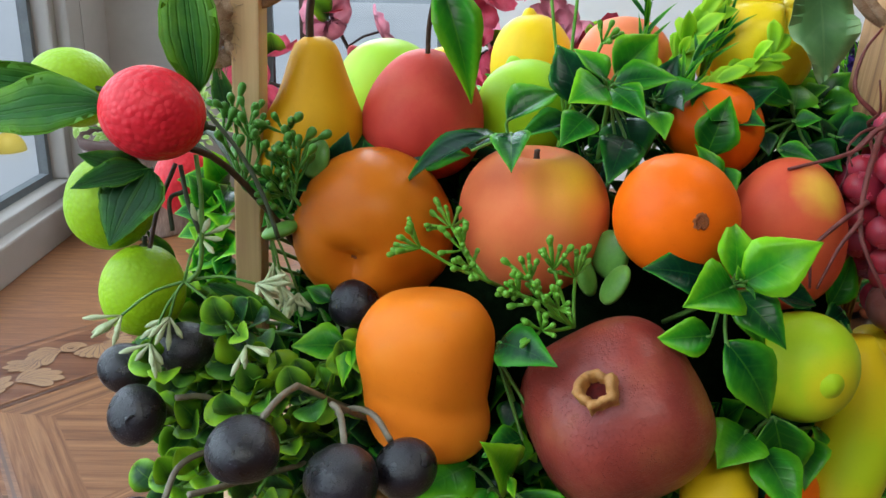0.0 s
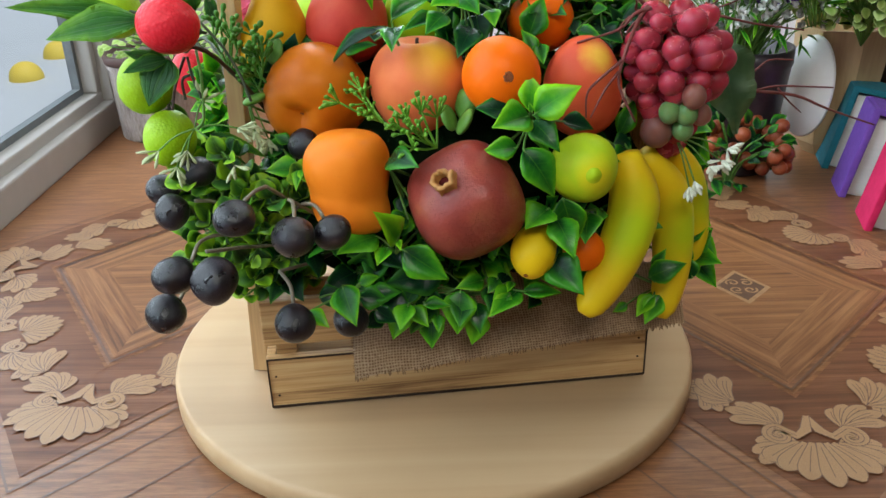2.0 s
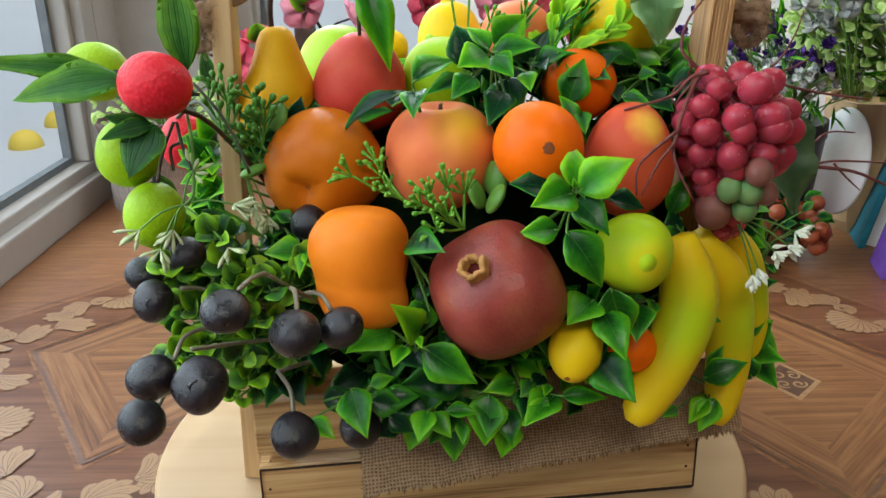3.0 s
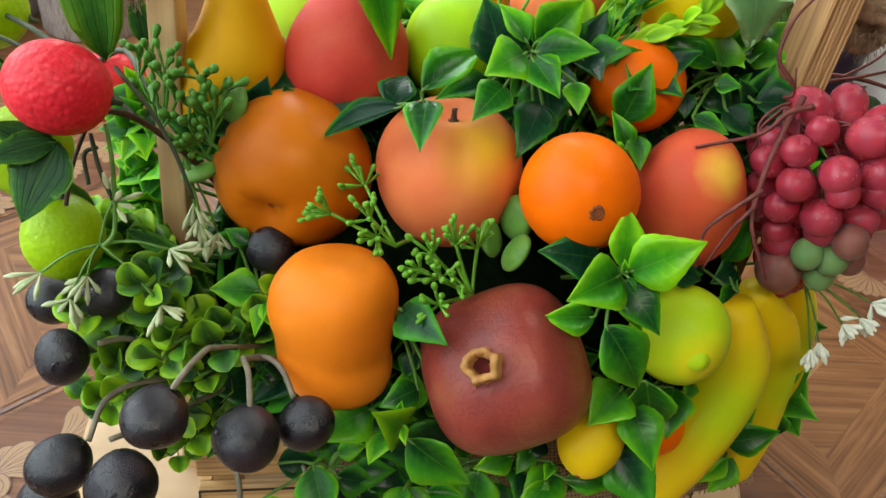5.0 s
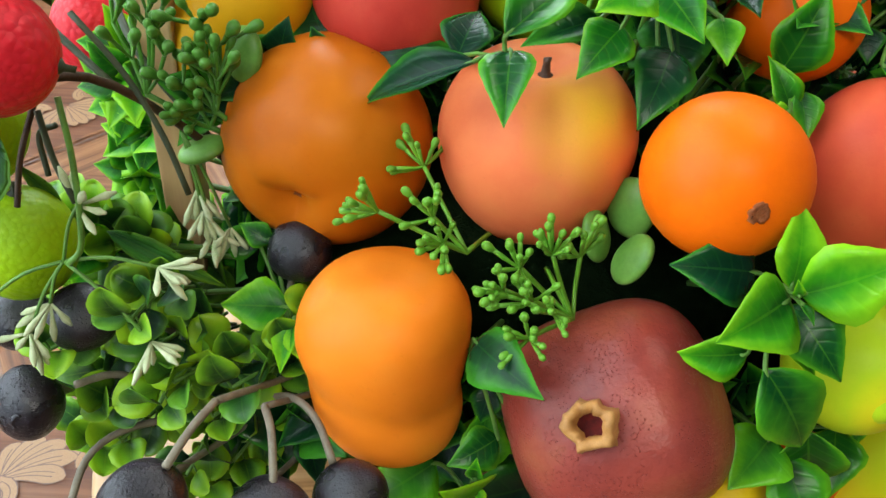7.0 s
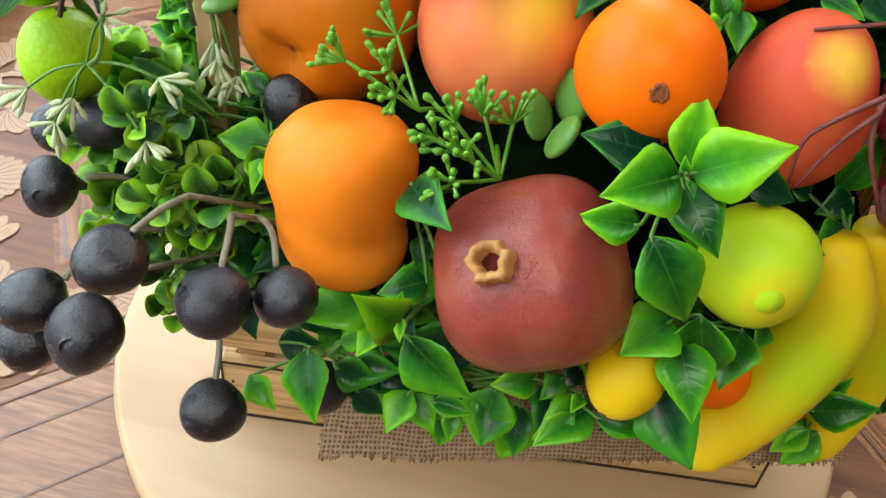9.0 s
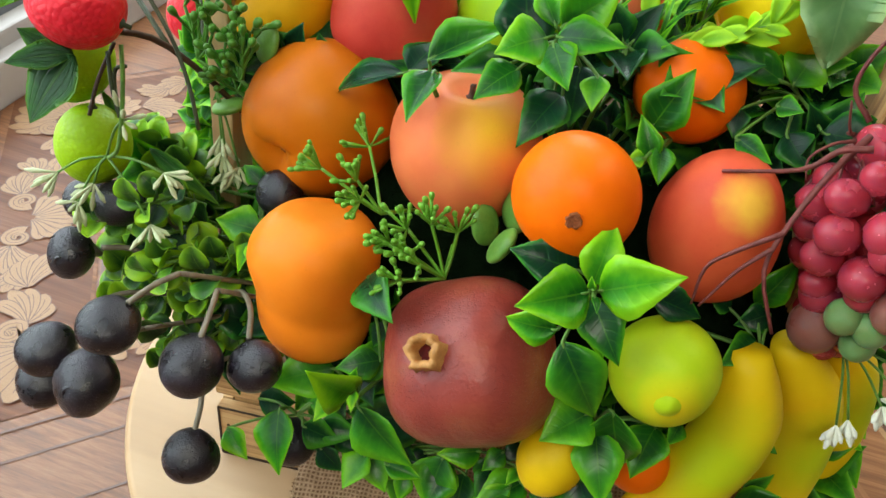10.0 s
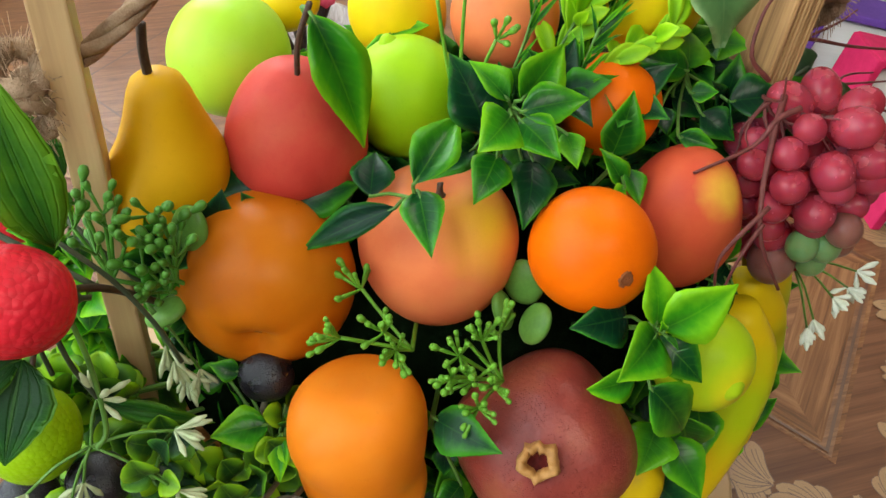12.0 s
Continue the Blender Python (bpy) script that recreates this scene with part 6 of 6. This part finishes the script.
for i in (-1, 0, 1):
    for j in (-1, 0):
        m = Matrix.Translation(CENTRE + AX * 4.2 * i + BY * 4.2 * j)
        part("panel_print", mitred(0.98, 0.0008), PANEL_EDGE, floor, smooth=False, m=m)
        part("panel_print", diamond(0.60, 0.0010), PANEL, floor, smooth=False, m=m)
        part("band_print", diamond(1.90, 0.0007, 0.445), BAND, floor, smooth=False, m=m)
        part("border_print", diamond(1.03, 0.0011, 0.022), INLAY_DARK, floor, smooth=False, m=m)
        part("border_print", diamond(1.085, 0.0011, 0.028), PANEL, floor, smooth=False, m=m)
        part("border_print", diamond(2.0, 0.0011, 0.008), INLAY_DARK, floor, smooth=False, m=m)
        part("rosette_print", diamond(0.205, 0.0013), INLAY, floor, smooth=False, m=m)
        part("rosette_print", diamond(0.165, 0.0016), ROSE, floor, smooth=False, m=m)
        rose = bmesh.new()
        for k in range(4):
            a = k * math.pi / 2 + 0.75
            ribbon(rose, spiral(0.011 * math.cos(a), 0.013 * math.sin(a), 0.002, 0.0085, a, 1.2, 16), [0.0012] * 17, 0.0019)
        part("rosette_print", rose, INLAY, floor, smooth=False, m=m)
        for k, (p, q) in enumerate(((AX, BY), (BY, -AX), (-AX, -BY), (-BY, AX))):
            mid = (p + q) / 2
            side = (p - q).normalized()
            out = Vector((side.y, -side.x, 0))
            if out.dot(mid) < 0:
                out = -out
            s = (p - q).length * 0.46
            mm = Matrix((-side, out, Vector((0, 0, 1)))).transposed().to_4x4()
            away = p.normalized()
            turn = Matrix((Vector((away.y, -away.x, 0)), away, Vector((0, 0, 1)))).transposed().to_4x4()
            ob = new("corner_print", CORNER)
            ob.parent = floor
            ob.matrix_basis = m @ Matrix.Translation(p * 1.34 + Vector((0, 0, 0.0013))) @ turn @ Matrix.Diagonal((0.115, 0.115, 1, 1))
            ob = new("scroll_print", SCROLL)
            ob.parent = floor
            ob.matrix_basis = m @ Matrix.Translation(mid * 1.52 + Vector((0, 0, 0.0011))) @ mm @ Matrix.Diagonal((s, s * 1.05, 1, 1))
for k in range(5):
    for sx in (-1, 1):
        c = CENTRE - AX * 2.1 + BY * 2.1 * sx
        part("plank_print", diamond(2.0 - 0.4 * k, 0.0005 + 0.0001 * k, 0.010), INLAY_DARK, floor, smooth=False, m=Matrix.Translation(c))

# ---- walls, windows and outside ----


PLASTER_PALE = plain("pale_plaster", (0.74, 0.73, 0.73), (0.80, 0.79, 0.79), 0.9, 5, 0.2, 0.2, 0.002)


def wall(name, size, at, mat=PLASTER):
    ob = part(name, box(bmesh.new(), size, at), mat, smooth=False)
    return tagged(ob, "plain plastered wall", "wall", kind="structure")


def window(name, x0, x1, z0, z1, m, label, sash=0.06):
    """A window in the xz plane of m, y towards the room: outer frame, sash, gasket, glass."""
    ob = tagged(thing(name, m, label, "window"), kind="structure")
    w, h = x1 - x0, z1 - z0
    for nm, wd, dp, y, inset, mat in (("frame", 0.055, 0.07, -0.035, 0.0, PVC), ("sash", sash, 0.05, -0.045, 0.035, PVC), ("gasket", 0.012, 0.016, -0.055, 0.035 + sash, GASKET)):
        a, b, c, d = x0 + inset, x1 - inset, z0 + inset, z1 - inset
        for sx, sz, px, pz in ((b - a, wd, (a + b) / 2, c + wd / 2), (b - a, wd, (a + b) / 2, d - wd / 2), (wd, d - c - 2 * wd, a + wd / 2, (c + d) / 2), (wd, d - c - 2 * wd, b - wd / 2, (c + d) / 2)):
            part(nm, box(bmesh.new(), (sx, dp, sz), (px, y, pz), 0.004 if nm != "gasket" else 0), mat, ob, smooth=False)
    inset = 0.035 + sash
    pane = part("pane", box(bmesh.new(), (w - 2 * inset, 0.004, h - 2 * inset), ((x0 + x1) / 2, -0.06, (z0 + z1) / 2)), GLASS, ob, smooth=False)
    pane.visible_shadow = False
    return ob


LEFT = Matrix.Translation((WALL_X, 0, 0)) @ Matrix.Rotation(radians(-90), 4, "Z")
window("window_1", -1.455, 1.6, 0.0, 2.1, LEFT, "white plastic shop window down to the floor", 0.04)
wall("wall_left", (0.2, 4.8, 0.65), (WALL_X - 0.1, -0.65, 2.425), PLASTER_DIM)
wall("wall_left_front", (0.2, 1.5, 2.1), (WALL_X - 0.1, -2.35, 1.05), PLASTER_DIM)
wall("wall_pier", (0.07, 0.23, 2.1), (WALL_X - 0.035, 1.570, 1.05), PLASTER)
BACK = Matrix.Translation((0, 1.66, 0)) @ Matrix.Rotation(radians(180), 4, "Z")
wall("wall_back_left", (0.19, 0.12, 2.1), (-0.48, 1.62, 1.05), PLASTER)
wall("wall_back", (4.0, 0.15, 2.75), (2.08, 1.735, 1.375), PLASTER_PALE)
wall("wall_back_top", (0.68, 0.15, 0.65), (-0.25, 1.735, 2.425), PLASTER_DIM)
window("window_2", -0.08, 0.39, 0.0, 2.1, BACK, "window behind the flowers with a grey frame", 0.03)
# Unseen side wall, front wall and ceiling, kept dark to deepen the shadows.
wall("wall_right", (0.15, 4.8, 2.75), (4.15, -0.65, 1.375), PLASTER_DIM)
wall("wall_front", (4.8, 0.15, 2.75), (1.75, -3.05, 1.375), PLASTER_DIM)
ceiling = part("ceiling", box(bmesh.new(), (5.2, 6.2, 0.1), (1.7, -0.6, 2.82)), PLASTER_DIM, smooth=False)
tagged(ceiling, "plain unseen ceiling, dimmed to cut bounced light", "ceiling", kind="structure")

ground = part("ground", box(bmesh.new(), (600, 600, 0.1), (0, 0, -0.95)), ASPHALT, smooth=False)
tagged(ground, "grey damp paving outside the window", "ground", kind="structure")
for x, y in ((-2.84, 5.69), (-2.9, 6.4)):
    ob = part("bollard", round_body(egg(0.115, 0.12, 0.06, 14, 0.9), 24), YELLOW_PAINT, m=Matrix.Translation((x, y, -0.9)))
    tagged(ob, "low yellow concrete hemisphere on the paving", "bollard", "yellow bollards")
street = thing("street_building", Matrix.Translation((-6, 22, -0.9)), "pale plastered building across the street", "building")
part("wall", box(bmesh.new(), (26, 1.0, 7), (0, 0.5, 3.5)), FACADE, street, smooth=False)
post = tagged(part("street_post", box(bmesh.new(), (0.045, 0.045, 3.4), (0, 0, 1.7), 0.004), BROWN_FRAME, smooth=False, m=Matrix.Translation((-0.265, 1.9, -0.9))), "dark brown metal post outside the window", "post")

# ---- things on the floor behind ----
BARK = plain("birch_bark_print", (0.06, 0.03, 0.025), (0.62, 0.54, 0.50), 0.6, 40, 0.3, 0.4, 0.002, (1, 1, 0.25))
POT_DARK = plain("dark_glazed_pot", (0.012, 0.011, 0.014), (0.05, 0.035, 0.045), 0.35, 40)
PINK = plain("pink_petal", (0.72, 0.08, 0.16), (0.85, 0.24, 0.34), 0.6, 120, through=0.5)
PINK_PALE = plain("pale_pink_petal", (0.76, 0.28, 0.38), (0.86, 0.48, 0.56), 0.6, 120, through=0.5)
RED_BUD = plain("red_bud", (0.34, 0.02, 0.03), (0.5, 0.05, 0.06), 0.5, 100)
PURPLE = plain("purple_petal", (0.07, 0.02, 0.22), (0.16, 0.06, 0.36), 0.6, 120)
WHITE_PETAL = plain("white_petal", (0.62, 0.64, 0.62), (0.80, 0.82, 0.80), 0.6, 120)
HYDRANGEA = leaf_paint("hydrangea_petal", (0.30, 0.46, 0.09), (0.46, 0.62, 0.18), (0.64, 0.76, 0.34), 0.5, 4.0, spec=0.2, through=0.3)
ORANGE_BERRY = plain("orange_berry", (0.20, 0.04, 0.014), (0.34, 0.085, 0.03), 0.4, 90)
WOOD_CARVED = wood("carved_wood", (0.34, 0.22, 0.11), (0.52, 0.37, 0.20), (0.60, 0.45, 0.27), "Z", 0.6, 0.5, 0.8, 30)
PAINT_WHITE = plain("white_paint", (0.78, 0.77, 0.76), (0.86, 0.85, 0.84), 0.45, 20)
PAGE = plain("white_page_block", (0.76, 0.75, 0.73), (0.84, 0.83, 0.81), 0.7, 14, 0.2, 0.2, 0.001, (1, 1, 12))
TEAL = plain("teal_felt", (0.008, 0.10, 0.14), (0.015, 0.15, 0.20), 0.8, 90)
VIOLET = plain("violet_felt", (0.12, 0.045, 0.30), (0.18, 0.07, 0.40), 0.8, 90)
CRIMSON = plain("crimson_felt", (0.50, 0.006, 0.07), (0.64, 0.015, 0.11), 0.8, 90)
PINK_PLAIN = plain("salmon_pink_card", (0.66, 0.36, 0.32), (0.74, 0.44, 0.40), 0.6, 30)
BLACK = plain("black_card", (0.008, 0.006, 0.006), (0.02, 0.014, 0.012), 0.4, 30)


def pot(name, at, r0, r1, h, mat, label):
    ob = thing(name, Matrix.Translation(at), label, "flower pot")
    part("body", round_body([(0, 0), (r0, 0), (r0 * 1.02, 0.004), (r1 * 0.97, h * 0.86), (r1, h * 0.88), (r1, h), (r1 * 0.92, h), (r1 * 0.90, h * 0.86), (0, h * 0.84)], 40), mat, ob)
    return ob


bark = pot("bark_pot", (-0.475, 1.37, 0.0), 0.076, 0.084, 0.150, BARK, "pot covered with pale birch bark print")
part("rim", round_body([(0.080, 0.139), (0.087, 0.141), (0.089, 0.155), (0.085, 0.159), (0.079, 0.155), (0.079, 0.139)], 40), BROWN_FRAME, bark, "dark brown rim")


def bush(name, at, label, mat, n, spread, leaf=0.03, w=0.02, height=0.1, point=2.0, seed=1):
    random.seed(seed)
    at = Vector(at)
    ob = thing(name, Matrix.Translation(at), label, "plant")
    mesh = leaf_mesh("leaf", mat, leaf, w, 0.2, 0.4, 0.5, point, rows=6)
    stems = bmesh.new()
    for i in range(n):
        d = Vector((random.gauss(0, 1), random.gauss(0, 1), random.gauss(0.3, 0.8))).normalized()
        p = Vector((d.x * spread[0], d.y * spread[1], height + d.z * spread[2])) * random.uniform(0.6, 1.0)
        if i % 5 == 0:
            tube(stems, curve([(0, 0, -0.02), (p.x * 0.3, p.y * 0.3, p.z * 0.6), p], 6), 0.0014, 5)
        out = (d + 0.7 * Vector((random.uniform(-1, 1), random.uniform(-1, 1), random.uniform(-1, 1)))).normalized()
        put_leaf(mesh, ob, p, p + out * leaf * random.uniform(0.7, 1.2), FRONT + out * 0.4)
    part("stem", stems, STEM_GREEN, ob)
    return ob


bush("pale_shrub", (-0.44, 1.36, 0.13), "pale green small-leaved plant in the bark pot", HYDRANGEA, 150, (0.13, 0.10, 0.06), 0.016, 0.010, 0.06, 1.6, 3)
dark_pot = pot("dark_pot", (0.535, 1.08, 0.0), 0.050, 0.070, 0.195, POT_DARK, "dark tapered flower pot with orange berries at its foot")
random.seed(8)
berries = thing("berry_cluster", Matrix.Translation((0.52, 1.0, 0.0)), "cluster of orange artificial berries at the foot of the pot", "berries")
for i in range(34):
    a = random.uniform(0, 6.28)
    z = 0.012 + 0.085 * random.random()
    part("berry", round_body(egg(0.0115, 0.011, 0.011, 9, 1.0), 12), ORANGE_BERRY, berries, m=Matrix.Translation((0.062 * math.cos(a), 0.035 * math.sin(a) - 0.01, z)))
bush("berry_foliage", (0.50, 1.0, 0.0), "dark leaves round the orange berries", LEAF_DARK, 70, (0.085, 0.045, 0.06), 0.026, 0.015, 0.06, 1.5, 9)


def flower_mesh(mat, r=0.02, petals=5, cup=0.4):
    bm = bmesh.new()
    for k in range(petals):
        a = 2 * math.pi * k / petals
        rot = Matrix.Rotation(a, 3, "Z")
        rows = []
        for t, w in ((0.08, 0.12), (0.4, 0.42), (0.75, 0.5), (1.0, 0.22)):
            rows.append([bm.verts.new(rot @ Vector((s * w * r, t * r, cup * r * t * t + 0.08 * r * abs(s)))) for s in (-1, 0, 1)])
        for x, y in zip(rows, rows[1:]):
            for i in (0, 1):
                bm.faces.new([x[i], x[i + 1], y[i + 1], y[i]])
    bmesh.ops.solidify(bm, geom=list(bm.faces), thickness=0.0006)
    me = bpy.data.meshes.new("flower")
    bm.to_mesh(me)
    bm.free()
    me.materials.append(mat)
    me.shade_smooth()
    return me


def spikes(name, at, label, mat, n, spread, h, r, seed, per=5):
    """Thin upright stems with small flowers along their tops."""
    random.seed(seed)
    ob = thing(name, Matrix.Translation(at), label, "flowers")
    mesh = flower_mesh(mat, r, 5, 0.8)
    bm = bmesh.new()
    for i in range(n):
        top = Vector((random.gauss(0, spread[0]), random.gauss(0, spread[1]), h * random.uniform(0.65, 1.1)))
        line = curve([(top.x * 0.15, top.y * 0.15, 0), (top.x * 0.5, top.y * 0.5, top.z * 0.6), top], 8)
        tube(bm, line, 0.0011, 5)
        for k in range(per):
            p = line[-1 - min(k // 2, 4)]
            f = new("flower", mesh)
            f.parent = ob
            d = Vector((random.uniform(-1, 1), random.uniform(-1, 0.6), random.uniform(-0.2, 1))).normalized()
            f.matrix_basis = towards(d, p + d * 0.006)
    part("stem", bm, STEM_GREEN, ob)


spikes("white_flowers", (0.50, 1.05, 0.17), "small white artificial flowers in the dark pot", WHITE_PETAL, 46, (0.085, 0.05), 0.115, 0.0065, 15)
spikes("purple_flowers", (0.51, 1.05, 0.17), "small purple artificial flowers in the dark pot", PURPLE, 30, (0.10, 0.05), 0.17, 0.0075, 16)
bush("fern", (0.54, 1.06, 0.2), "fine green fern among the small flowers", LEAF_LIGHT, 160, (0.14, 0.08, 0.09), 0.04, 0.006, 0.08, 1.3, 17)
bush("hydrangea", (0.685, 1.03, 0.22), "light green artificial hydrangea hanging over a wooden vase", HYDRANGEA, 1300, (0.175, 0.10, 0.135), 0.018, 0.016, 0.15, 2.6, 18)
spikes("white_blossom", (0.60, 0.99, 0.24), "cream artificial blossom above the hydrangea", WHITE_PETAL, 16, (0.07, 0.05), 0.15, 0.013, 19, 4)

vase = thing("wooden_vase", Matrix.Translation((0.71, 1.15, 0.0)), "carved pale wooden vase with a white oval face", "vase")
part("body", round_body([(0, 0), (0.038, 0), (0.050, 0.02), (0.066, 0.10), (0.076, 0.18), (0.078, 0.21), (0.070, 0.21), (0.064, 0.18), (0, 0.17)], 8), WOOD_CARVED, vase, smooth=False)
part("face", round_body([(0, 0), (0.048, 0), (0.050, 0.004), (0.048, 0.010), (0, 0.012)], 36, lambda co: (co.x * 0.85, co.y * 1.6, co.z)), PAINT_WHITE, vase, "white painted oval", m=towards((-0.75, -0.65, 0.1), (-0.066, -0.058, 0.125)))
card = thing("gift_card", Matrix.Translation((0.82, 1.18, 0.0)) @ Matrix.Rotation(radians(-12), 4, "Z"), "salmon pink box with a black oval", "box")
part("body", box(bmesh.new(), (0.13, 0.05, 0.215), (0, 0, 0.1075), 0.008), PINK_PLAIN, card, smooth=False)
part("oval", round_body([(0, 0), (0.045, 0), (0.046, 0.002), (0, 0.004)], 30, lambda co: (co.x * 1.3, co.y * 0.8, co.z)), BLACK, card, m=towards((0, -1, 0), (-0.005, -0.0255, 0.145), 0))


def book(at, mat, label, lean=12):
    ob = thing("book", Matrix.Translation(at) @ Matrix.Rotation(radians(-14), 4, "Z") @ Matrix.Rotation(radians(lean), 4, "Y"), label, "book", "row of books")
    w, h, d = 0.17, 0.138, 0.05
    part("cover", box(bmesh.new(), (0.011, d + 0.02, h), (0.0055, 0, h / 2), 0.003), mat, ob, smooth=False)
    part("spine", box(bmesh.new(), (w, d + 0.02, 0.010), (w / 2 + 0.004, 0, h - 0.0035), 0.003), mat, ob, smooth=False)
    part("cover", box(bmesh.new(), (0.011, d + 0.02, h), (w, 0, h / 2), 0.003), mat, ob, smooth=False)
    part("page_block", box(bmesh.new(), (w - 0.016, d, h - 0.018), (w / 2 + 0.002, 0, h / 2 - 0.004), 0.002), PAGE, ob, smooth=False)


for at, mat, word in (((0.676, 1.090, 0.0), TEAL, "teal"), ((0.652, 0.968, 0.0), VIOLET, "violet"), ((0.636, 0.846, 0.0), CRIMSON, "crimson"), ((0.622, 0.72, 0.0), CRIMSON, "crimson")):
    book(at, mat, word + " felt-covered book with white pages")

# pink blossom branches behind the planter
random.seed(51)
BRANCH = plain("dark_branch", (0.02, 0.012, 0.01), (0.06, 0.035, 0.03), 0.7, 100)
FLOWER_PINK, FLOWER_PALE = flower_mesh(PINK, 0.026, 5, 0.5), flower_mesh(PINK_PALE, 0.028, 5, 0.3)
vase2 = pot("blossom_pot", (0.06, 1.02, 0.0), 0.06, 0.075, 0.13, BARK, "bark pot holding pink blossom branches")


def branch(points, n, label):
    root = Vector(points[0])
    ob = thing("blossom_branch", Matrix.Translation(root), label, "blossom branch", "pink blossom branches")
    line = curve([Vector(p) - root for p in points], 24)
    part("twig", tube(bmesh.new(), line, [0.0045 * (1 - 0.7 * i / len(line)) for i in range(len(line))], 7), BRANCH, ob)
    for i in range(n):
        p = line[6 + int((len(line) - 7) * i / n)]
        d = Vector((random.uniform(-1, 1), random.uniform(-1, 0.3), random.uniform(-0.4, 1))).normalized()
        q = p + d * random.uniform(0.012, 0.045)
        part("twig", tube(bmesh.new(), [p, (p + q) / 2 + Vector((0, 0, 0.003)), q], 0.0014, 5), BRANCH, ob)
        if i % 4 == 3:
            part("bud", round_body(egg(0.008, 0.012, 0.008, 8, 1.0), 10), RED_BUD, ob, m=towards(d, q))
        else:
            f = new("flower", random.choice((FLOWER_PINK, FLOWER_PINK, FLOWER_PALE)))
            f.parent = ob
            f.matrix_basis = towards(d + Vector((0, -0.6, 0.1)), q)
        if i % 3 == 0:
            put_leaf(SMALL[3], ob, q, q + Vector((random.uniform(-1, 1), -0.3, random.uniform(0, 1))).normalized() * 0.03, FRONT)


for points, n in (
    ([(0.05, 1.02, 0.10), (-0.02, 0.98, 0.22), (-0.14, 0.95, 0.29), (-0.28, 0.95, 0.33)], 13),
    ([(0.05, 1.02, 0.10), (0.0, 0.98, 0.24), (-0.08, 0.95, 0.32), (-0.13, 0.95, 0.42)], 12),
    ([(0.06, 1.02, 0.10), (0.06, 0.98, 0.26), (0.04, 0.95, 0.36), (0.0, 0.95, 0.46)], 13),
    ([(0.07, 1.02, 0.10), (0.10, 0.98, 0.24), (0.15, 0.95, 0.33), (0.21, 0.95, 0.36)], 13),
    ([(0.07, 1.02, 0.10), (0.12, 0.98, 0.28), (0.13, 0.95, 0.40), (0.16, 0.95, 0.48)], 12),
    ([(0.06, 1.02, 0.10), (0.04, 0.97, 0.22), (0.06, 0.95, 0.29), (0.10, 0.95, 0.33)], 12),
):
    branch(points, n, "dark branch with pink and red artificial blossom")
